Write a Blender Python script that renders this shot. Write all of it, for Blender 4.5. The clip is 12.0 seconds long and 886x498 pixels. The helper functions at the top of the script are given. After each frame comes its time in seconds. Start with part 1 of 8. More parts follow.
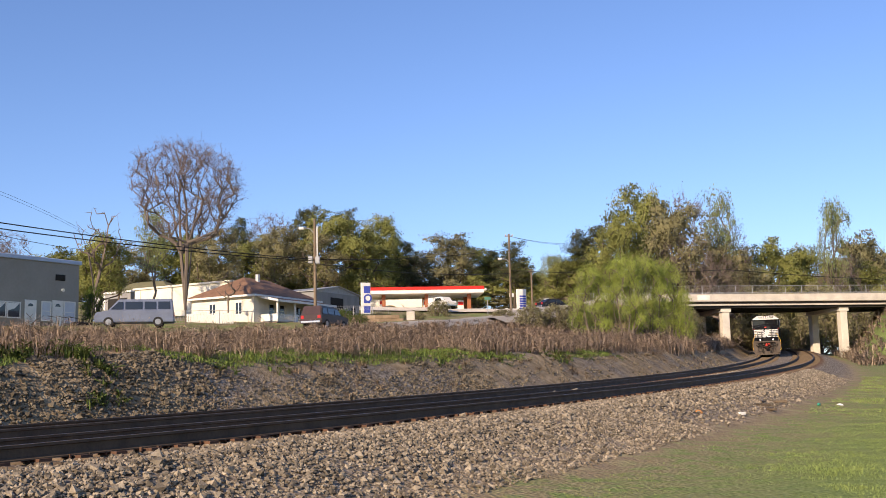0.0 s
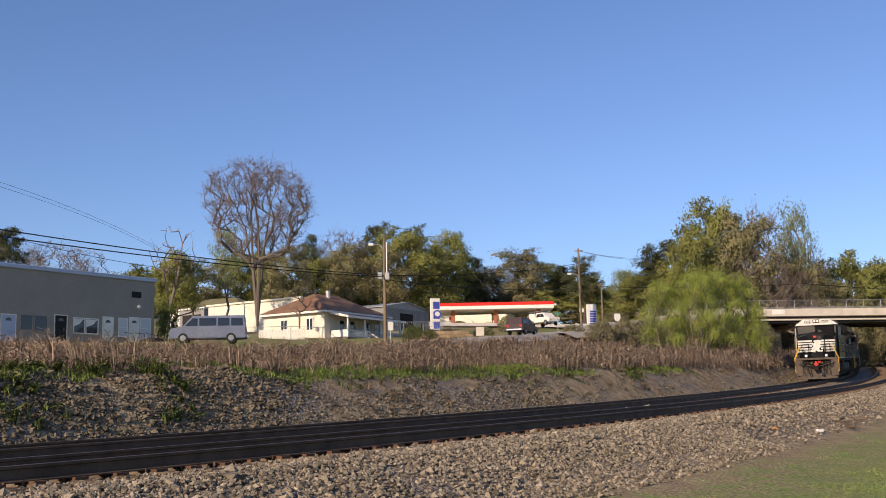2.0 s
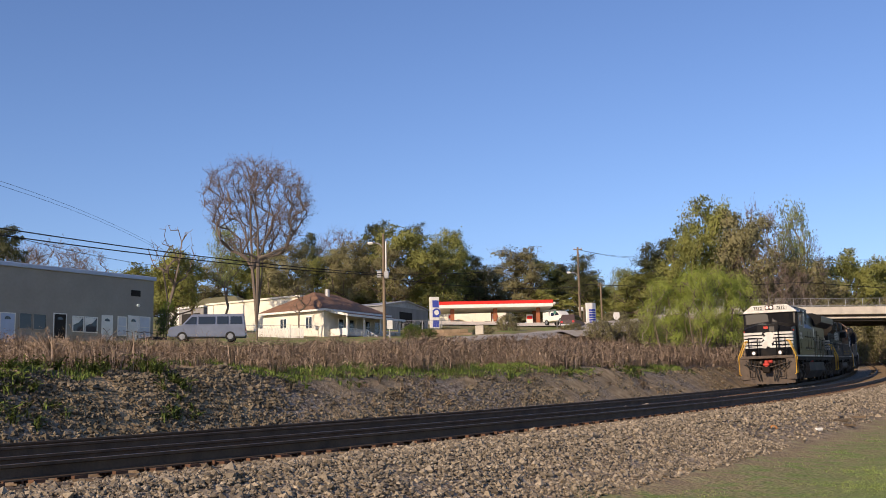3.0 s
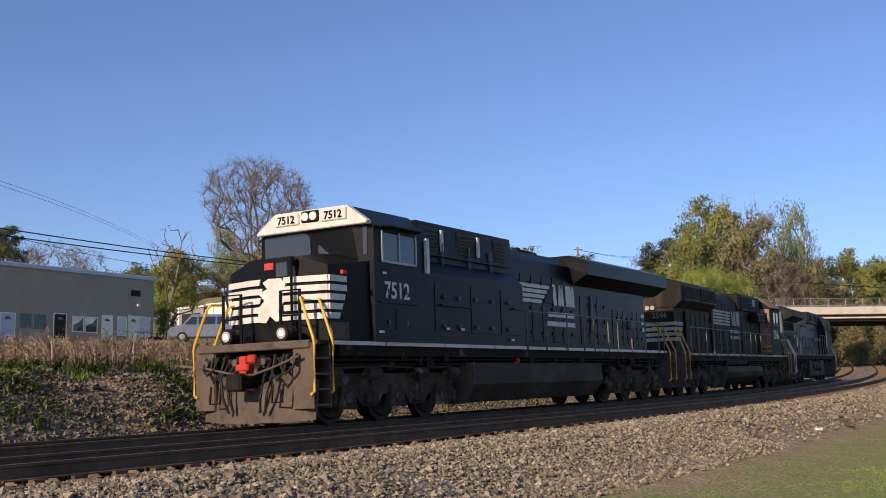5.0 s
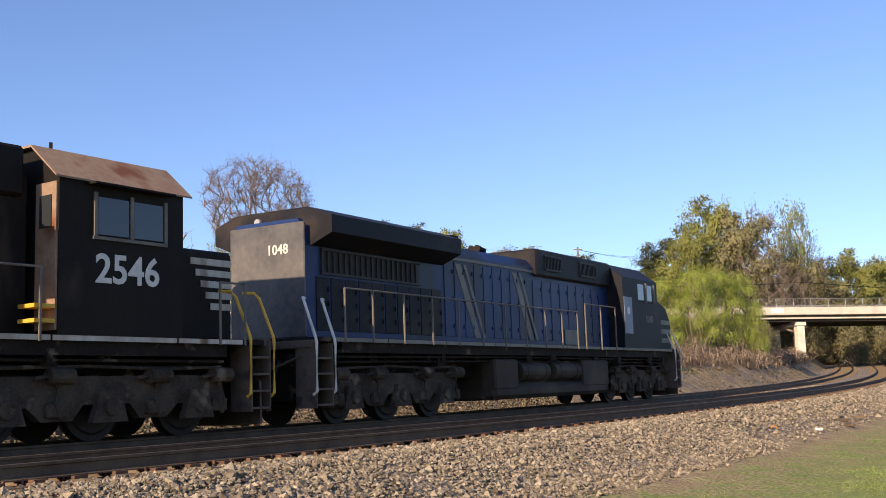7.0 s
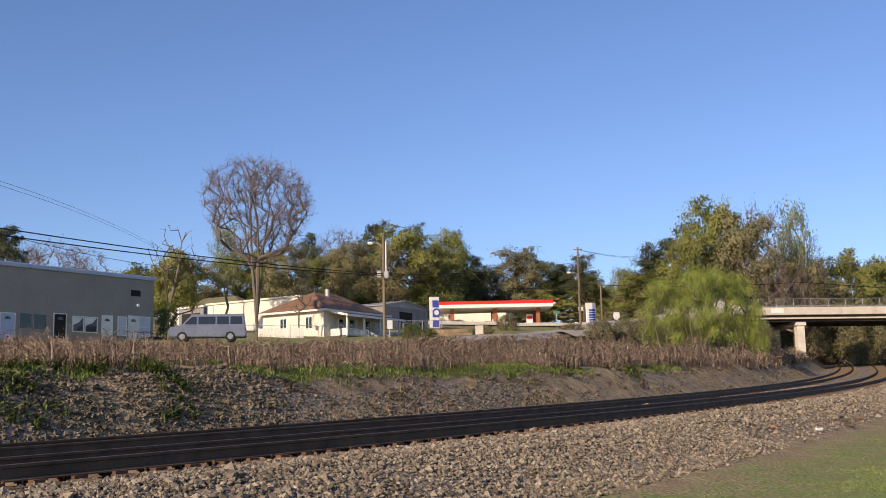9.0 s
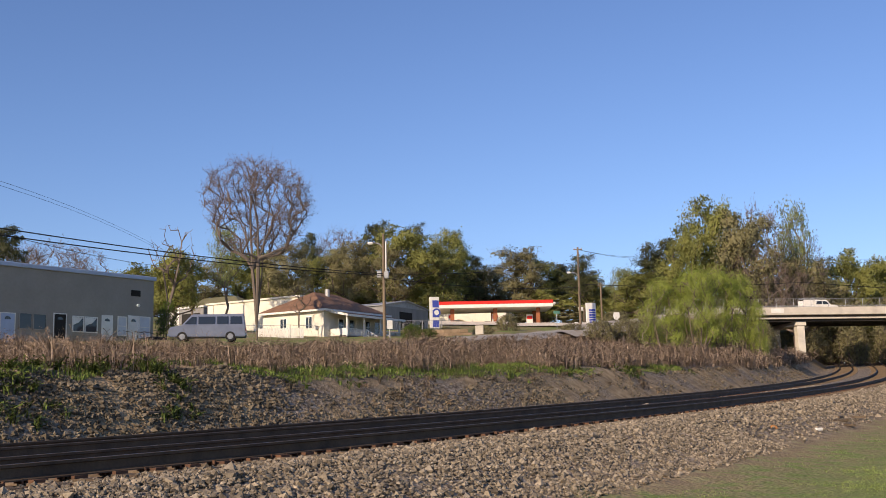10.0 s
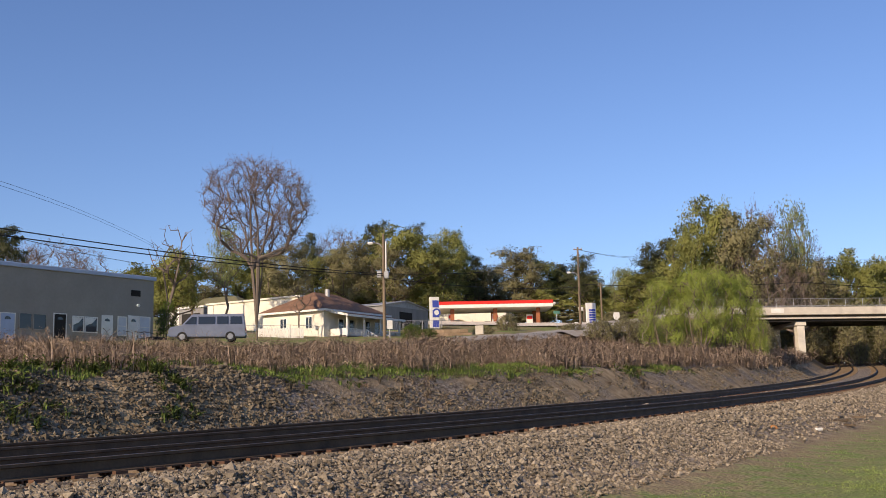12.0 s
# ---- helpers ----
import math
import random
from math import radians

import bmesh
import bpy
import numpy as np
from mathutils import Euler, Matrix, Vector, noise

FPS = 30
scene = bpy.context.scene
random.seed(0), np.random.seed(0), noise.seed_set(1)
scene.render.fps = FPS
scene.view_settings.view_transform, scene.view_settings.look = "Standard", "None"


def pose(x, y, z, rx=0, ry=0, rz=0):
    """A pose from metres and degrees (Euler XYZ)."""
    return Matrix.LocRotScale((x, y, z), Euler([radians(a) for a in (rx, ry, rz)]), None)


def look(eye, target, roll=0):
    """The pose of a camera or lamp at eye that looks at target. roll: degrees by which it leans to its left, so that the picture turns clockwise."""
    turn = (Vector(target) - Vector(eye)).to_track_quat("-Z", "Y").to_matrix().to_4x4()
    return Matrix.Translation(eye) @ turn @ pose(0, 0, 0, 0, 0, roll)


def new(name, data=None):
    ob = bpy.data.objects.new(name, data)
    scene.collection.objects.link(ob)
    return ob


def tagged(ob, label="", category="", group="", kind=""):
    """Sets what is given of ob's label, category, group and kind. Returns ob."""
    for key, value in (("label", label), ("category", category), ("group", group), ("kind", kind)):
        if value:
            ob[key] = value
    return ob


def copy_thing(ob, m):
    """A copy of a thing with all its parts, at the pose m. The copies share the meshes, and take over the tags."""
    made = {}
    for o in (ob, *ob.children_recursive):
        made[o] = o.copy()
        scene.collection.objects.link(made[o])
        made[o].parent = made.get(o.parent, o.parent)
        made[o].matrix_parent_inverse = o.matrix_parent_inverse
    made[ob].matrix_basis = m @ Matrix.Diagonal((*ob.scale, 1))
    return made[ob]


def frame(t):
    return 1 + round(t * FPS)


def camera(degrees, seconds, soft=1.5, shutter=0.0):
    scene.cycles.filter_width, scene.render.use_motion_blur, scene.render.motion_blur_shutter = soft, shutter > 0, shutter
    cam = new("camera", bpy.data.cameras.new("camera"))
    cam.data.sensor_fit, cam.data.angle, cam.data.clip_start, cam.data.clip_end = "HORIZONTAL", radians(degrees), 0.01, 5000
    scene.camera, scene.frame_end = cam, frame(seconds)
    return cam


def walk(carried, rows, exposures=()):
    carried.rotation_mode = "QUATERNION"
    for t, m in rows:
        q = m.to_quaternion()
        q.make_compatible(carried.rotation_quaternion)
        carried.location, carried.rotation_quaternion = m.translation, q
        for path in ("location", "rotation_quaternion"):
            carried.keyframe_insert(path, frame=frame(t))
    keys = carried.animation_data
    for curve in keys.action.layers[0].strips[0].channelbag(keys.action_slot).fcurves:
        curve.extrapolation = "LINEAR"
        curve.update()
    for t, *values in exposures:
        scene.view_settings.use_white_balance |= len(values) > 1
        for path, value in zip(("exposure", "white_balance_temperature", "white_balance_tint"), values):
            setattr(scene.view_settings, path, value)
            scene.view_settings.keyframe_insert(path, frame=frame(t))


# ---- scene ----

cam = camera(44.83, 12.0, soft=0.9, shutter=0.0)
EYE = Vector((0, 0, 0.43))


def aim(yaw, pitch, roll):
    """Camera pose on the tripod: yaw to the right, pitch up, lean, in degrees."""
    y, p = radians(yaw), radians(pitch)
    return look(EYE, EYE + Vector((math.sin(y) * math.cos(p), math.cos(y) * math.cos(p), math.sin(p))), roll)


# the tripod head settles in the first seconds: seconds, yaw, pitch, roll
HEAD = [(0.0, 3.66, 7.76, -1.35), (0.1, 3.02, 8.0, -1.3), (0.2, 2.26, 8.38, -1.25), (0.3, 1.22, 8.5, -1.22), (0.4, 0.52, 8.73, -1.2),
        (0.5, 0.41, 8.68, -1.2), (0.6, 0.67, 8.55, -1.2), (0.7, 1.43, 8.57, -1.2), (0.8, 1.95, 8.57, -1.2), (0.9, 1.1, 8.57, -1.2),
        (1.0, 0.14, 8.6, -1.2), (1.2, 0.19, 8.62, -1.2), (1.5, 0.18, 8.64, -1.2), (1.7, 0.1, 8.66, -1.2), (1.9, -0.04, 8.68, -1.2),
        (2.2, -0.02, 8.62, -1.2), (2.5, 0.0, 8.593, -1.2), (3.0, 0.0, 8.593, -1.2), (12.0, 0.0, 8.593, -1.2)]
# the camera's own exposure: brighter at the start and while the dark engines fill the view
EXPOSURE = [(0, 0.38, 6290, 25), (0.3, 0.28, 6290, 25), (0.5, 0.2, 6290, 25), (0.8, 0.13, 6290, 25), (1.3, 0.05, 6290, 25), (5.2, 0.08, 6290, 25), (5.5, 0.44, 6440, 25), (5.8, 0.6, 6560, 25), (7.7, 0.6, 6560, 25),
            (8.6, 0.27, 6390, 25), (9.3, 0.05, 6290, 25), (12, 0.05, 6290, 25)]
walk(cam, [(t, aim(y, p, r)) for t, y, p, r in HEAD], exposures=EXPOSURE)

# ---- light: low warm sun from behind the camera's left, clear blue sky ----
SUN_AZ, SUN_EL = 216.0, 23.0      # compass degrees clockwise from +y
world = bpy.data.worlds.new("world")
scene.world = world
world.use_nodes = True
wn = world.node_tree.nodes
sky = wn.new("ShaderNodeTexSky")
sky.sky_type = "NISHITA"
sky.sun_disc = False
sky.sun_elevation = radians(SUN_EL)
sky.sun_rotation = radians(SUN_AZ)
sky.air_density, sky.dust_density, sky.ozone_density = 1.0, 0.3, 5.0
world.node_tree.links.new(sky.outputs[0], wn["Background"].inputs[0])
wn["Background"].inputs[1].default_value = 0.125
sun_data = bpy.data.lights.new("sun", "SUN")
sun_data.energy, sun_data.angle, sun_data.color = 5.0, radians(0.53), (1.0, 0.83, 0.52)
sun = new("sun", sun_data)
saz, sel = radians(SUN_AZ), radians(SUN_EL)
SUN_DIR = Vector((math.sin(saz) * math.cos(sel), math.cos(saz) * math.cos(sel), math.sin(sel)))
sun.matrix_world = look(SUN_DIR * 100, (0, 0, 0))


# ---- materials ----
def mat(name, col, col2=None, scale=4.0, rough=0.8, metal=0.0, bump=0.0, bump_scale=40.0, streak=None, island=0.0, per_object=0.0, spec=0.3, contrast=0.5, grime=None):
    """A surface with two scales of variation between col and col2, fine relief, and optional streaks or grime."""
    m = bpy.data.materials.new(name)
    m.use_nodes = True
    nt = m.node_tree
    n, l = nt.nodes, nt.links
    b = n["Principled BSDF"]
    b.inputs["Roughness"].default_value, b.inputs["Metallic"].default_value = rough, metal
    b.inputs["Specular IOR Level"].default_value = spec
    col2 = col2 or tuple(c * 0.65 for c in col)
    tc = n.new("ShaderNodeTexCoord")
    src = tc.outputs["Object"]
    if streak:
        mp = n.new("ShaderNodeMapping")
        mp.inputs["Scale"].default_value = streak
        l.new(src, mp.inputs[0])
        src = mp.outputs[0]
    n1, n2 = n.new("ShaderNodeTexNoise"), n.new("ShaderNodeTexNoise")
    n1.inputs["Scale"].default_value, n2.inputs["Scale"].default_value = scale, scale * 9
    n1.inputs["Detail"].default_value, n2.inputs["Detail"].default_value = 5, 3
    l.new(src, n1.inputs["Vector"])
    l.new(src, n2.inputs["Vector"])
    add = n.new("ShaderNodeMath")
    add.operation = "MULTIPLY_ADD"
    add.inputs[1].default_value = 0.45
    l.new(n2.outputs["Fac"], add.inputs[0])
    l.new(n1.outputs["Fac"], add.inputs[2])
    rng = n.new("ShaderNodeMapRange")
    rng.inputs["From Min"].default_value, rng.inputs["From Max"].default_value = 0.72 - contrast / 2, 0.72 + contrast / 2
    l.new(add.outputs[0], rng.inputs["Value"])
    fac = rng.outputs[0]
    mix = n.new("ShaderNodeMix")
    mix.data_type = "RGBA"
    mix.inputs[6].default_value, mix.inputs[7].default_value = (*col2, 1), (*col, 1)
    l.new(fac, mix.inputs[0])
    out = mix.outputs[2]
    if grime:
        n3 = n.new("ShaderNodeTexNoise")
        n3.inputs["Scale"].default_value, n3.inputs["Detail"].default_value = grime[1], 6
        l.new(src, n3.inputs["Vector"])
        r3 = n.new("ShaderNodeMapRange")
        r3.inputs["From Min"].default_value, r3.inputs["From Max"].default_value = grime[2], grime[2] + 0.14
        l.new(n3.outputs["Fac"], r3.inputs["Value"])
        mg = n.new("ShaderNodeMix")
        mg.data_type = "RGBA"
        mg.inputs[7].default_value = (*grime[0], 1)
        l.new(r3.outputs[0], mg.inputs[0])
        l.new(out, mg.inputs[6])
        out = mg.outputs[2]
    if island or per_object:
        if island:
            g = n.new("ShaderNodeNewGeometry").outputs["Random Per Island"]
        else:
            g = n.new("ShaderNodeObjectInfo").outputs["Random"]
        r2 = n.new("ShaderNodeMapRange")
        amt = island or per_object
        r2.inputs["To Min"].default_value, r2.inputs["To Max"].default_value = 1 - amt, 1 + amt
        l.new(g, r2.inputs["Value"])
        hs = n.new("ShaderNodeHueSaturation")
        l.new(r2.outputs[0], hs.inputs["Value"])
        l.new(out, hs.inputs["Color"])
        out = hs.outputs[0]
    l.new(out, b.inputs["Base Color"])
    if bump:
        n4 = n.new("ShaderNodeTexNoise")
        n4.inputs["Scale"].default_value, n4.inputs["Detail"].default_value = bump_scale, 4
        l.new(tc.outputs["Object"], n4.inputs["Vector"])
        bp = n.new("ShaderNodeBump")
        bp.inputs["Strength"].default_value, bp.inputs["Distance"].default_value = min(1, bump), 0.03
        l.new(n4.outputs["Fac"], bp.inputs["Height"])
        l.new(bp.outputs[0], b.inputs["Normal"])
    return m


def glass_mat(name, col=(0.02, 0.025, 0.03), rough=0.06):
    m = bpy.data.materials.new(name)
    m.use_nodes = True
    b = m.node_tree.nodes["Principled BSDF"]
    b.inputs["Base Color"].default_value = (*col, 1)
    b.inputs["Roughness"].default_value = rough
    b.inputs["Specular IOR Level"].default_value = 0.7
    return m


def glow_mat(name, col, strength):
    m = bpy.data.materials.new(name)
    m.use_nodes = True
    b = m.node_tree.nodes["Principled BSDF"]
    b.inputs["Base Color"].default_value = (*col, 1)
    b.inputs["Emission Color"].default_value = (*col, 1)
    b.inputs["Emission Strength"].default_value = strength
    return m


M_CONCRETE = mat("concrete", (0.64, 0.58, 0.49), (0.45, 0.40, 0.34), 0.8, 0.9, bump=0.3, bump_scale=12)
M_STEEL_DARK = mat("dark_steel", (0.06, 0.05, 0.045), (0.03, 0.025, 0.02), 2, 0.7)
M_RAIL = mat("rail_rust", (0.125, 0.085, 0.052), (0.06, 0.04, 0.026), 3, 0.75, bump=0.2, bump_scale=60)
M_RAILTOP = mat("rail_worn", (0.13, 0.11, 0.09), (0.08, 0.066, 0.055), 5, 0.5, metal=0.8)
M_TIE = mat("tie_wood", (0.20, 0.145, 0.09), (0.08, 0.057, 0.04), 3, 0.9, bump=0.6, bump_scale=30, per_object=0.3)
M_STONE = mat("ballast_stone", (0.315, 0.262, 0.19), (0.135, 0.108, 0.076), 7, 0.9, bump=0.3, bump_scale=50, island=0.55)
M_BANKSTONE = mat("earthy_bank_stone", (0.21, 0.172, 0.118), (0.08, 0.066, 0.045), 3, 0.95, bump=0.3, bump_scale=50, island=0.5)
M_BARK = mat("bark", (0.16, 0.125, 0.095), (0.07, 0.055, 0.045), 4, 0.95, bump=0.5, bump_scale=20)
M_WOODPOLE = mat("weathered_pole_wood", (0.25, 0.19, 0.13), (0.12, 0.09, 0.065), 2, 0.9, streak=(3, 3, 0.3), bump=0.3)
M_WHITE = mat("white_paint", (0.80, 0.78, 0.73), (0.66, 0.63, 0.57), 1.2, 0.6)
M_GALV = mat("galvanised_metal", (0.45, 0.45, 0.45), (0.30, 0.30, 0.30), 3, 0.5, metal=0.4)
M_GLASS = glass_mat("dark_glass")
M_WIRE = mat("cable_rubber", (0.02, 0.02, 0.02), (0.012, 0.012, 0.012), 2, 0.7)


# ---- mesh helpers ----
def mesh_ob(name, verts, faces, material, parent=None, label=""):
    me = bpy.data.meshes.new(name)
    me.from_pydata(verts, [], faces)
    me.update()
    for m in (material if isinstance(material, (list, tuple)) else [material]):
        me.materials.append(m)
    ob = new(name, me)
    if parent:
        ob.parent = parent
    if label:
        tagged(ob, label)
    return ob


def part(name, bm, material, parent=None, label="", smooth=False):
    me = bpy.data.meshes.new(name)
    bm.to_mesh(me)
    bm.free()
    for m in (material if isinstance(material, (list, tuple)) else [material]):
        me.materials.append(m)
    if smooth:
        for p in me.polygons:
            p.use_smooth = True
    ob = new(name, me)
    if parent:
        ob.parent = parent
    if label:
        tagged(ob, label)
    return ob


def thing(name, m, label, category, group="", kind=""):
    """An Empty at the base of a thing made of parts."""
    ob = new(name)
    ob.empty_display_size = 0.3
    ob.matrix_world = m
    return tagged(ob, label, category, group, kind)


def box(bm, x0, x1, y0, y1, z0, z1, bevel=0.0, m=None, mi=0):
    r = bmesh.ops.create_cube(bm, size=1.0)
    vs = r["verts"]
    for v in vs:
        v.co = Vector((x0 + (v.co.x + 0.5) * (x1 - x0), y0 + (v.co.y + 0.5) * (y1 - y0), z0 + (v.co.z + 0.5) * (z1 - z0)))
    fs = list({f for v in vs for f in v.link_faces})
    for f in fs:
        f.material_index = mi
    if bevel:
        es = list({e for v in vs for e in v.link_edges})
        r2 = bmesh.ops.bevel(bm, geom=es, offset=bevel, segments=1, affect="EDGES", profile=0.5)
        vs = list({v for f in r2["faces"] for v in f.verts} | {v for v in vs if v.is_valid})
    if m is not None:
        bmesh.ops.transform(bm, matrix=m, verts=vs)
    return vs


def cyl(bm, a, b, r0, r1=None, seg=10, caps=True):
    """A round bar from a to b."""
    a, b = Vector(a), Vector(b)
    r1 = r0 if r1 is None else r1
    d = b - a
    r = bmesh.ops.create_cone(bm, cap_ends=caps, segments=seg, radius1=r0, radius2=r1, depth=d.length)
    m = Matrix.Translation((a + b) / 2) @ d.to_track_quat("Z", "Y").to_matrix().to_4x4()
    bmesh.ops.transform(bm, matrix=m, verts=r["verts"])
    return r["verts"]


def tube(bm, pts, r, seg=6):
    """A bent round rail through the points."""
    pts = [Vector(p) for p in pts]
    rings = []
    for i, p in enumerate(pts):
        d = (pts[min(i + 1, len(pts) - 1)] - pts[max(i - 1, 0)]).normalized()
        q = d.to_track_quat("Z", "Y")
        rings.append([bm.verts.new(p + q @ Vector((r * math.cos(2 * math.pi * k / seg), r * math.sin(2 * math.pi * k / seg), 0))) for k in range(seg)])
    for a, b in zip(rings, rings[1:]):
        for k in range(seg):
            bm.faces.new((a[k], a[(k + 1) % seg], b[(k + 1) % seg], b[k]))
    bm.faces.new(rings[0][::-1])
    bm.faces.new(rings[-1])


def prism(bm, outline, y0, y1, mi=0):
    """A profile in x,z pushed from y0 to y1."""
    a = [bm.verts.new((x, y0, z)) for x, z in outline]
    b = [bm.verts.new((x, y1, z)) for x, z in outline]
    n = len(a)
    fs = [bm.faces.new(a), bm.faces.new(b[::-1])]
    for i in range(n):
        fs.append(bm.faces.new((a[(i + 1) % n], a[i], b[i], b[(i + 1) % n])))
    for f in fs:
        f.material_index = mi
    bmesh.ops.recalc_face_normals(bm, faces=fs)
    return fs


# ---- the line of the far track: a curve to the left, on a rising grade ----
TH = (0.583038, -0.00275970, 0.0000106327, -0.000000019031)
X0, Y0, GRADE, GRADE2, SPACING = -8.0112, 15.1364, 0.022917, 0.00009583, 4.112
S_LO, S_HI = -12.0, 165.0
STEP = 0.25


def heading(s):
    s = min(max(s, S_LO), S_HI)
    return TH[0] + TH[1] * s + TH[2] * s * s + TH[3] * s ** 3


def rail_z(s):
    if s < S_LO:
        return rail_z(S_LO) + (s - S_LO) * 0.008
    if s > S_HI:
        return rail_z(S_HI) + (min(s, 260) - S_HI) * 0.03
    return GRADE * s + GRADE2 * s * s


_LINE = {0: (X0, Y0)}
for _side in (1, -1):
    _x, _y = X0, Y0
    for _i in range(0, 3200):
        _h = heading(_side * (_i + 0.5) * STEP)
        _x += _side * STEP * math.sin(_h)
        _y += _side * STEP * math.cos(_h)
        _LINE[_side * (_i + 1)] = (_x, _y)


def on_track(s, l=0.0, z=0.0):
    """World place s metres along the far track, l metres off it towards the camera, z above its rails."""
    i = math.floor(s / STEP)
    i = min(max(i, -3199), 3198)
    f = s / STEP - i
    (xa, ya), (xb, yb) = _LINE[i], _LINE[i + 1]
    h = heading(s)
    return Vector((xa + (xb - xa) * f + l * math.cos(h), ya + (yb - ya) * f - l * math.sin(h), rail_z(s) + z))


def ease(x, a, b):
    t = min(max((x - a) / (b - a), 0), 1)
    return t * t * (3 - 2 * t)


PROFILE = [(-640, 16), (-200, 12.5), (-120, 9.5), (-90, 7.6), (-70, 6.3), (-55, 5.35), (-50, 4.95), (-42, 4.45), (-36, 3.95), (-30, 3.35), (-26, 3.05), (-22, 2.7), (-14, 2.0), (-9, 1.65), (-6.2, 1.42), (-5.2, 1.28),
           (-4.7, 1.12), (-4.2, 0.85), (-3.6, 0.42), (-3.0, -0.02), (-2.6, -0.28), (-2.1, -0.26), (-1.5, -0.235), (SPACING + 1.45, -0.235), (SPACING + 1.9, -0.26), (SPACING + 2.4, -0.42),
           (SPACING + 3.3, -0.78), (SPACING + 4.2, -1.0), (SPACING + 6, -1.12), (SPACING + 12, -1.2), (40, -1.3), (120, -1.5), (900, -2)]


def rel_height(s, l):
    flat = l
    if -6.2 < l < -2.6:
        # the bank stands steeper on the near reach and leans back further along the line
        k = 1.55 - 0.55 * ease(s, 6, 18)
        l = min(max(-3.95 + (l + 3.95) * k, -6.2), -2.6)
    for (a, za), (b, zb) in zip(PROFILE, PROFILE[1:]):
        if a <= l <= b:
            z = za + (zb - za) * (l - a) / (b - a)
            break
    else:
        z = PROFILE[0][1] if l < PROFILE[0][0] else PROFILE[-1][1]
    l = flat
    z -= 0.6 * (1 - ease(s, 34, 56)) * ease(-l, 15, 25) * (1 - ease(-l, 60, 85))
    # the land behind climbs towards the overpass
    z += 0.036 * min(max(s - 72, 0), 120) * ease(-l, 14, 30)
    z += 0.75 * ease(s, 45, 85) * ease(-l, 14, 28) * (1 - ease(-l, 33, 40))
    # abutment fills of the overpass, on both sides of the line
    across = s - 130 - (l + 10.5) * 0.524
    fill = ease(-abs(across), -22, -7)
    if l < -6.5:
        z += fill * max(0, 6.2 - z) * ease(-l, 6.5, 15) * (1 - ease(-l, 17, 25))
    if l > SPACING + 5:
        z += fill * max(0, 6.6 - z) * ease(l, SPACING + 5, SPACING + 14)
    # rough bank and field
    if l < -2.4:
        p = on_track(s, l)
        z += 0.14 * noise.noise(Vector((p.x * 0.45, p.y * 0.45, 0))) * ease(-l, 2.4, 5) + 0.10 * noise.noise(Vector((p.x * 1.3, p.y * 1.3, 3))) * ease(-l, 2.6, 4)
    elif l > SPACING + 2.2:
        p = on_track(s, l)
        z += 0.05 * noise.noise(Vector((p.x * 0.6, p.y * 0.6, 0))) + 0.03 * noise.noise(Vector((p.x * 2, p.y * 2, 3)))
    return z


def ground_at(s, l, up=0.0):
    return on_track(s, l, rel_height(s, l) + up)


def track_coords(x, y):
    """s and l of a place in the plan."""
    s = 60.0
    for _ in range(40):
        p, h = on_track(s), heading(s)
        s += (x - p.x) * math.sin(h) + (y - p.y) * math.cos(h)
    p, h = on_track(s), heading(s)
    return s, (x - p.x) * math.cos(h) - (y - p.y) * math.sin(h)


def land(x, y):
    """Height of the ground at a place in the plan."""
    s, l = track_coords(x, y)
    return rail_z(s) + rel_height(s, l)


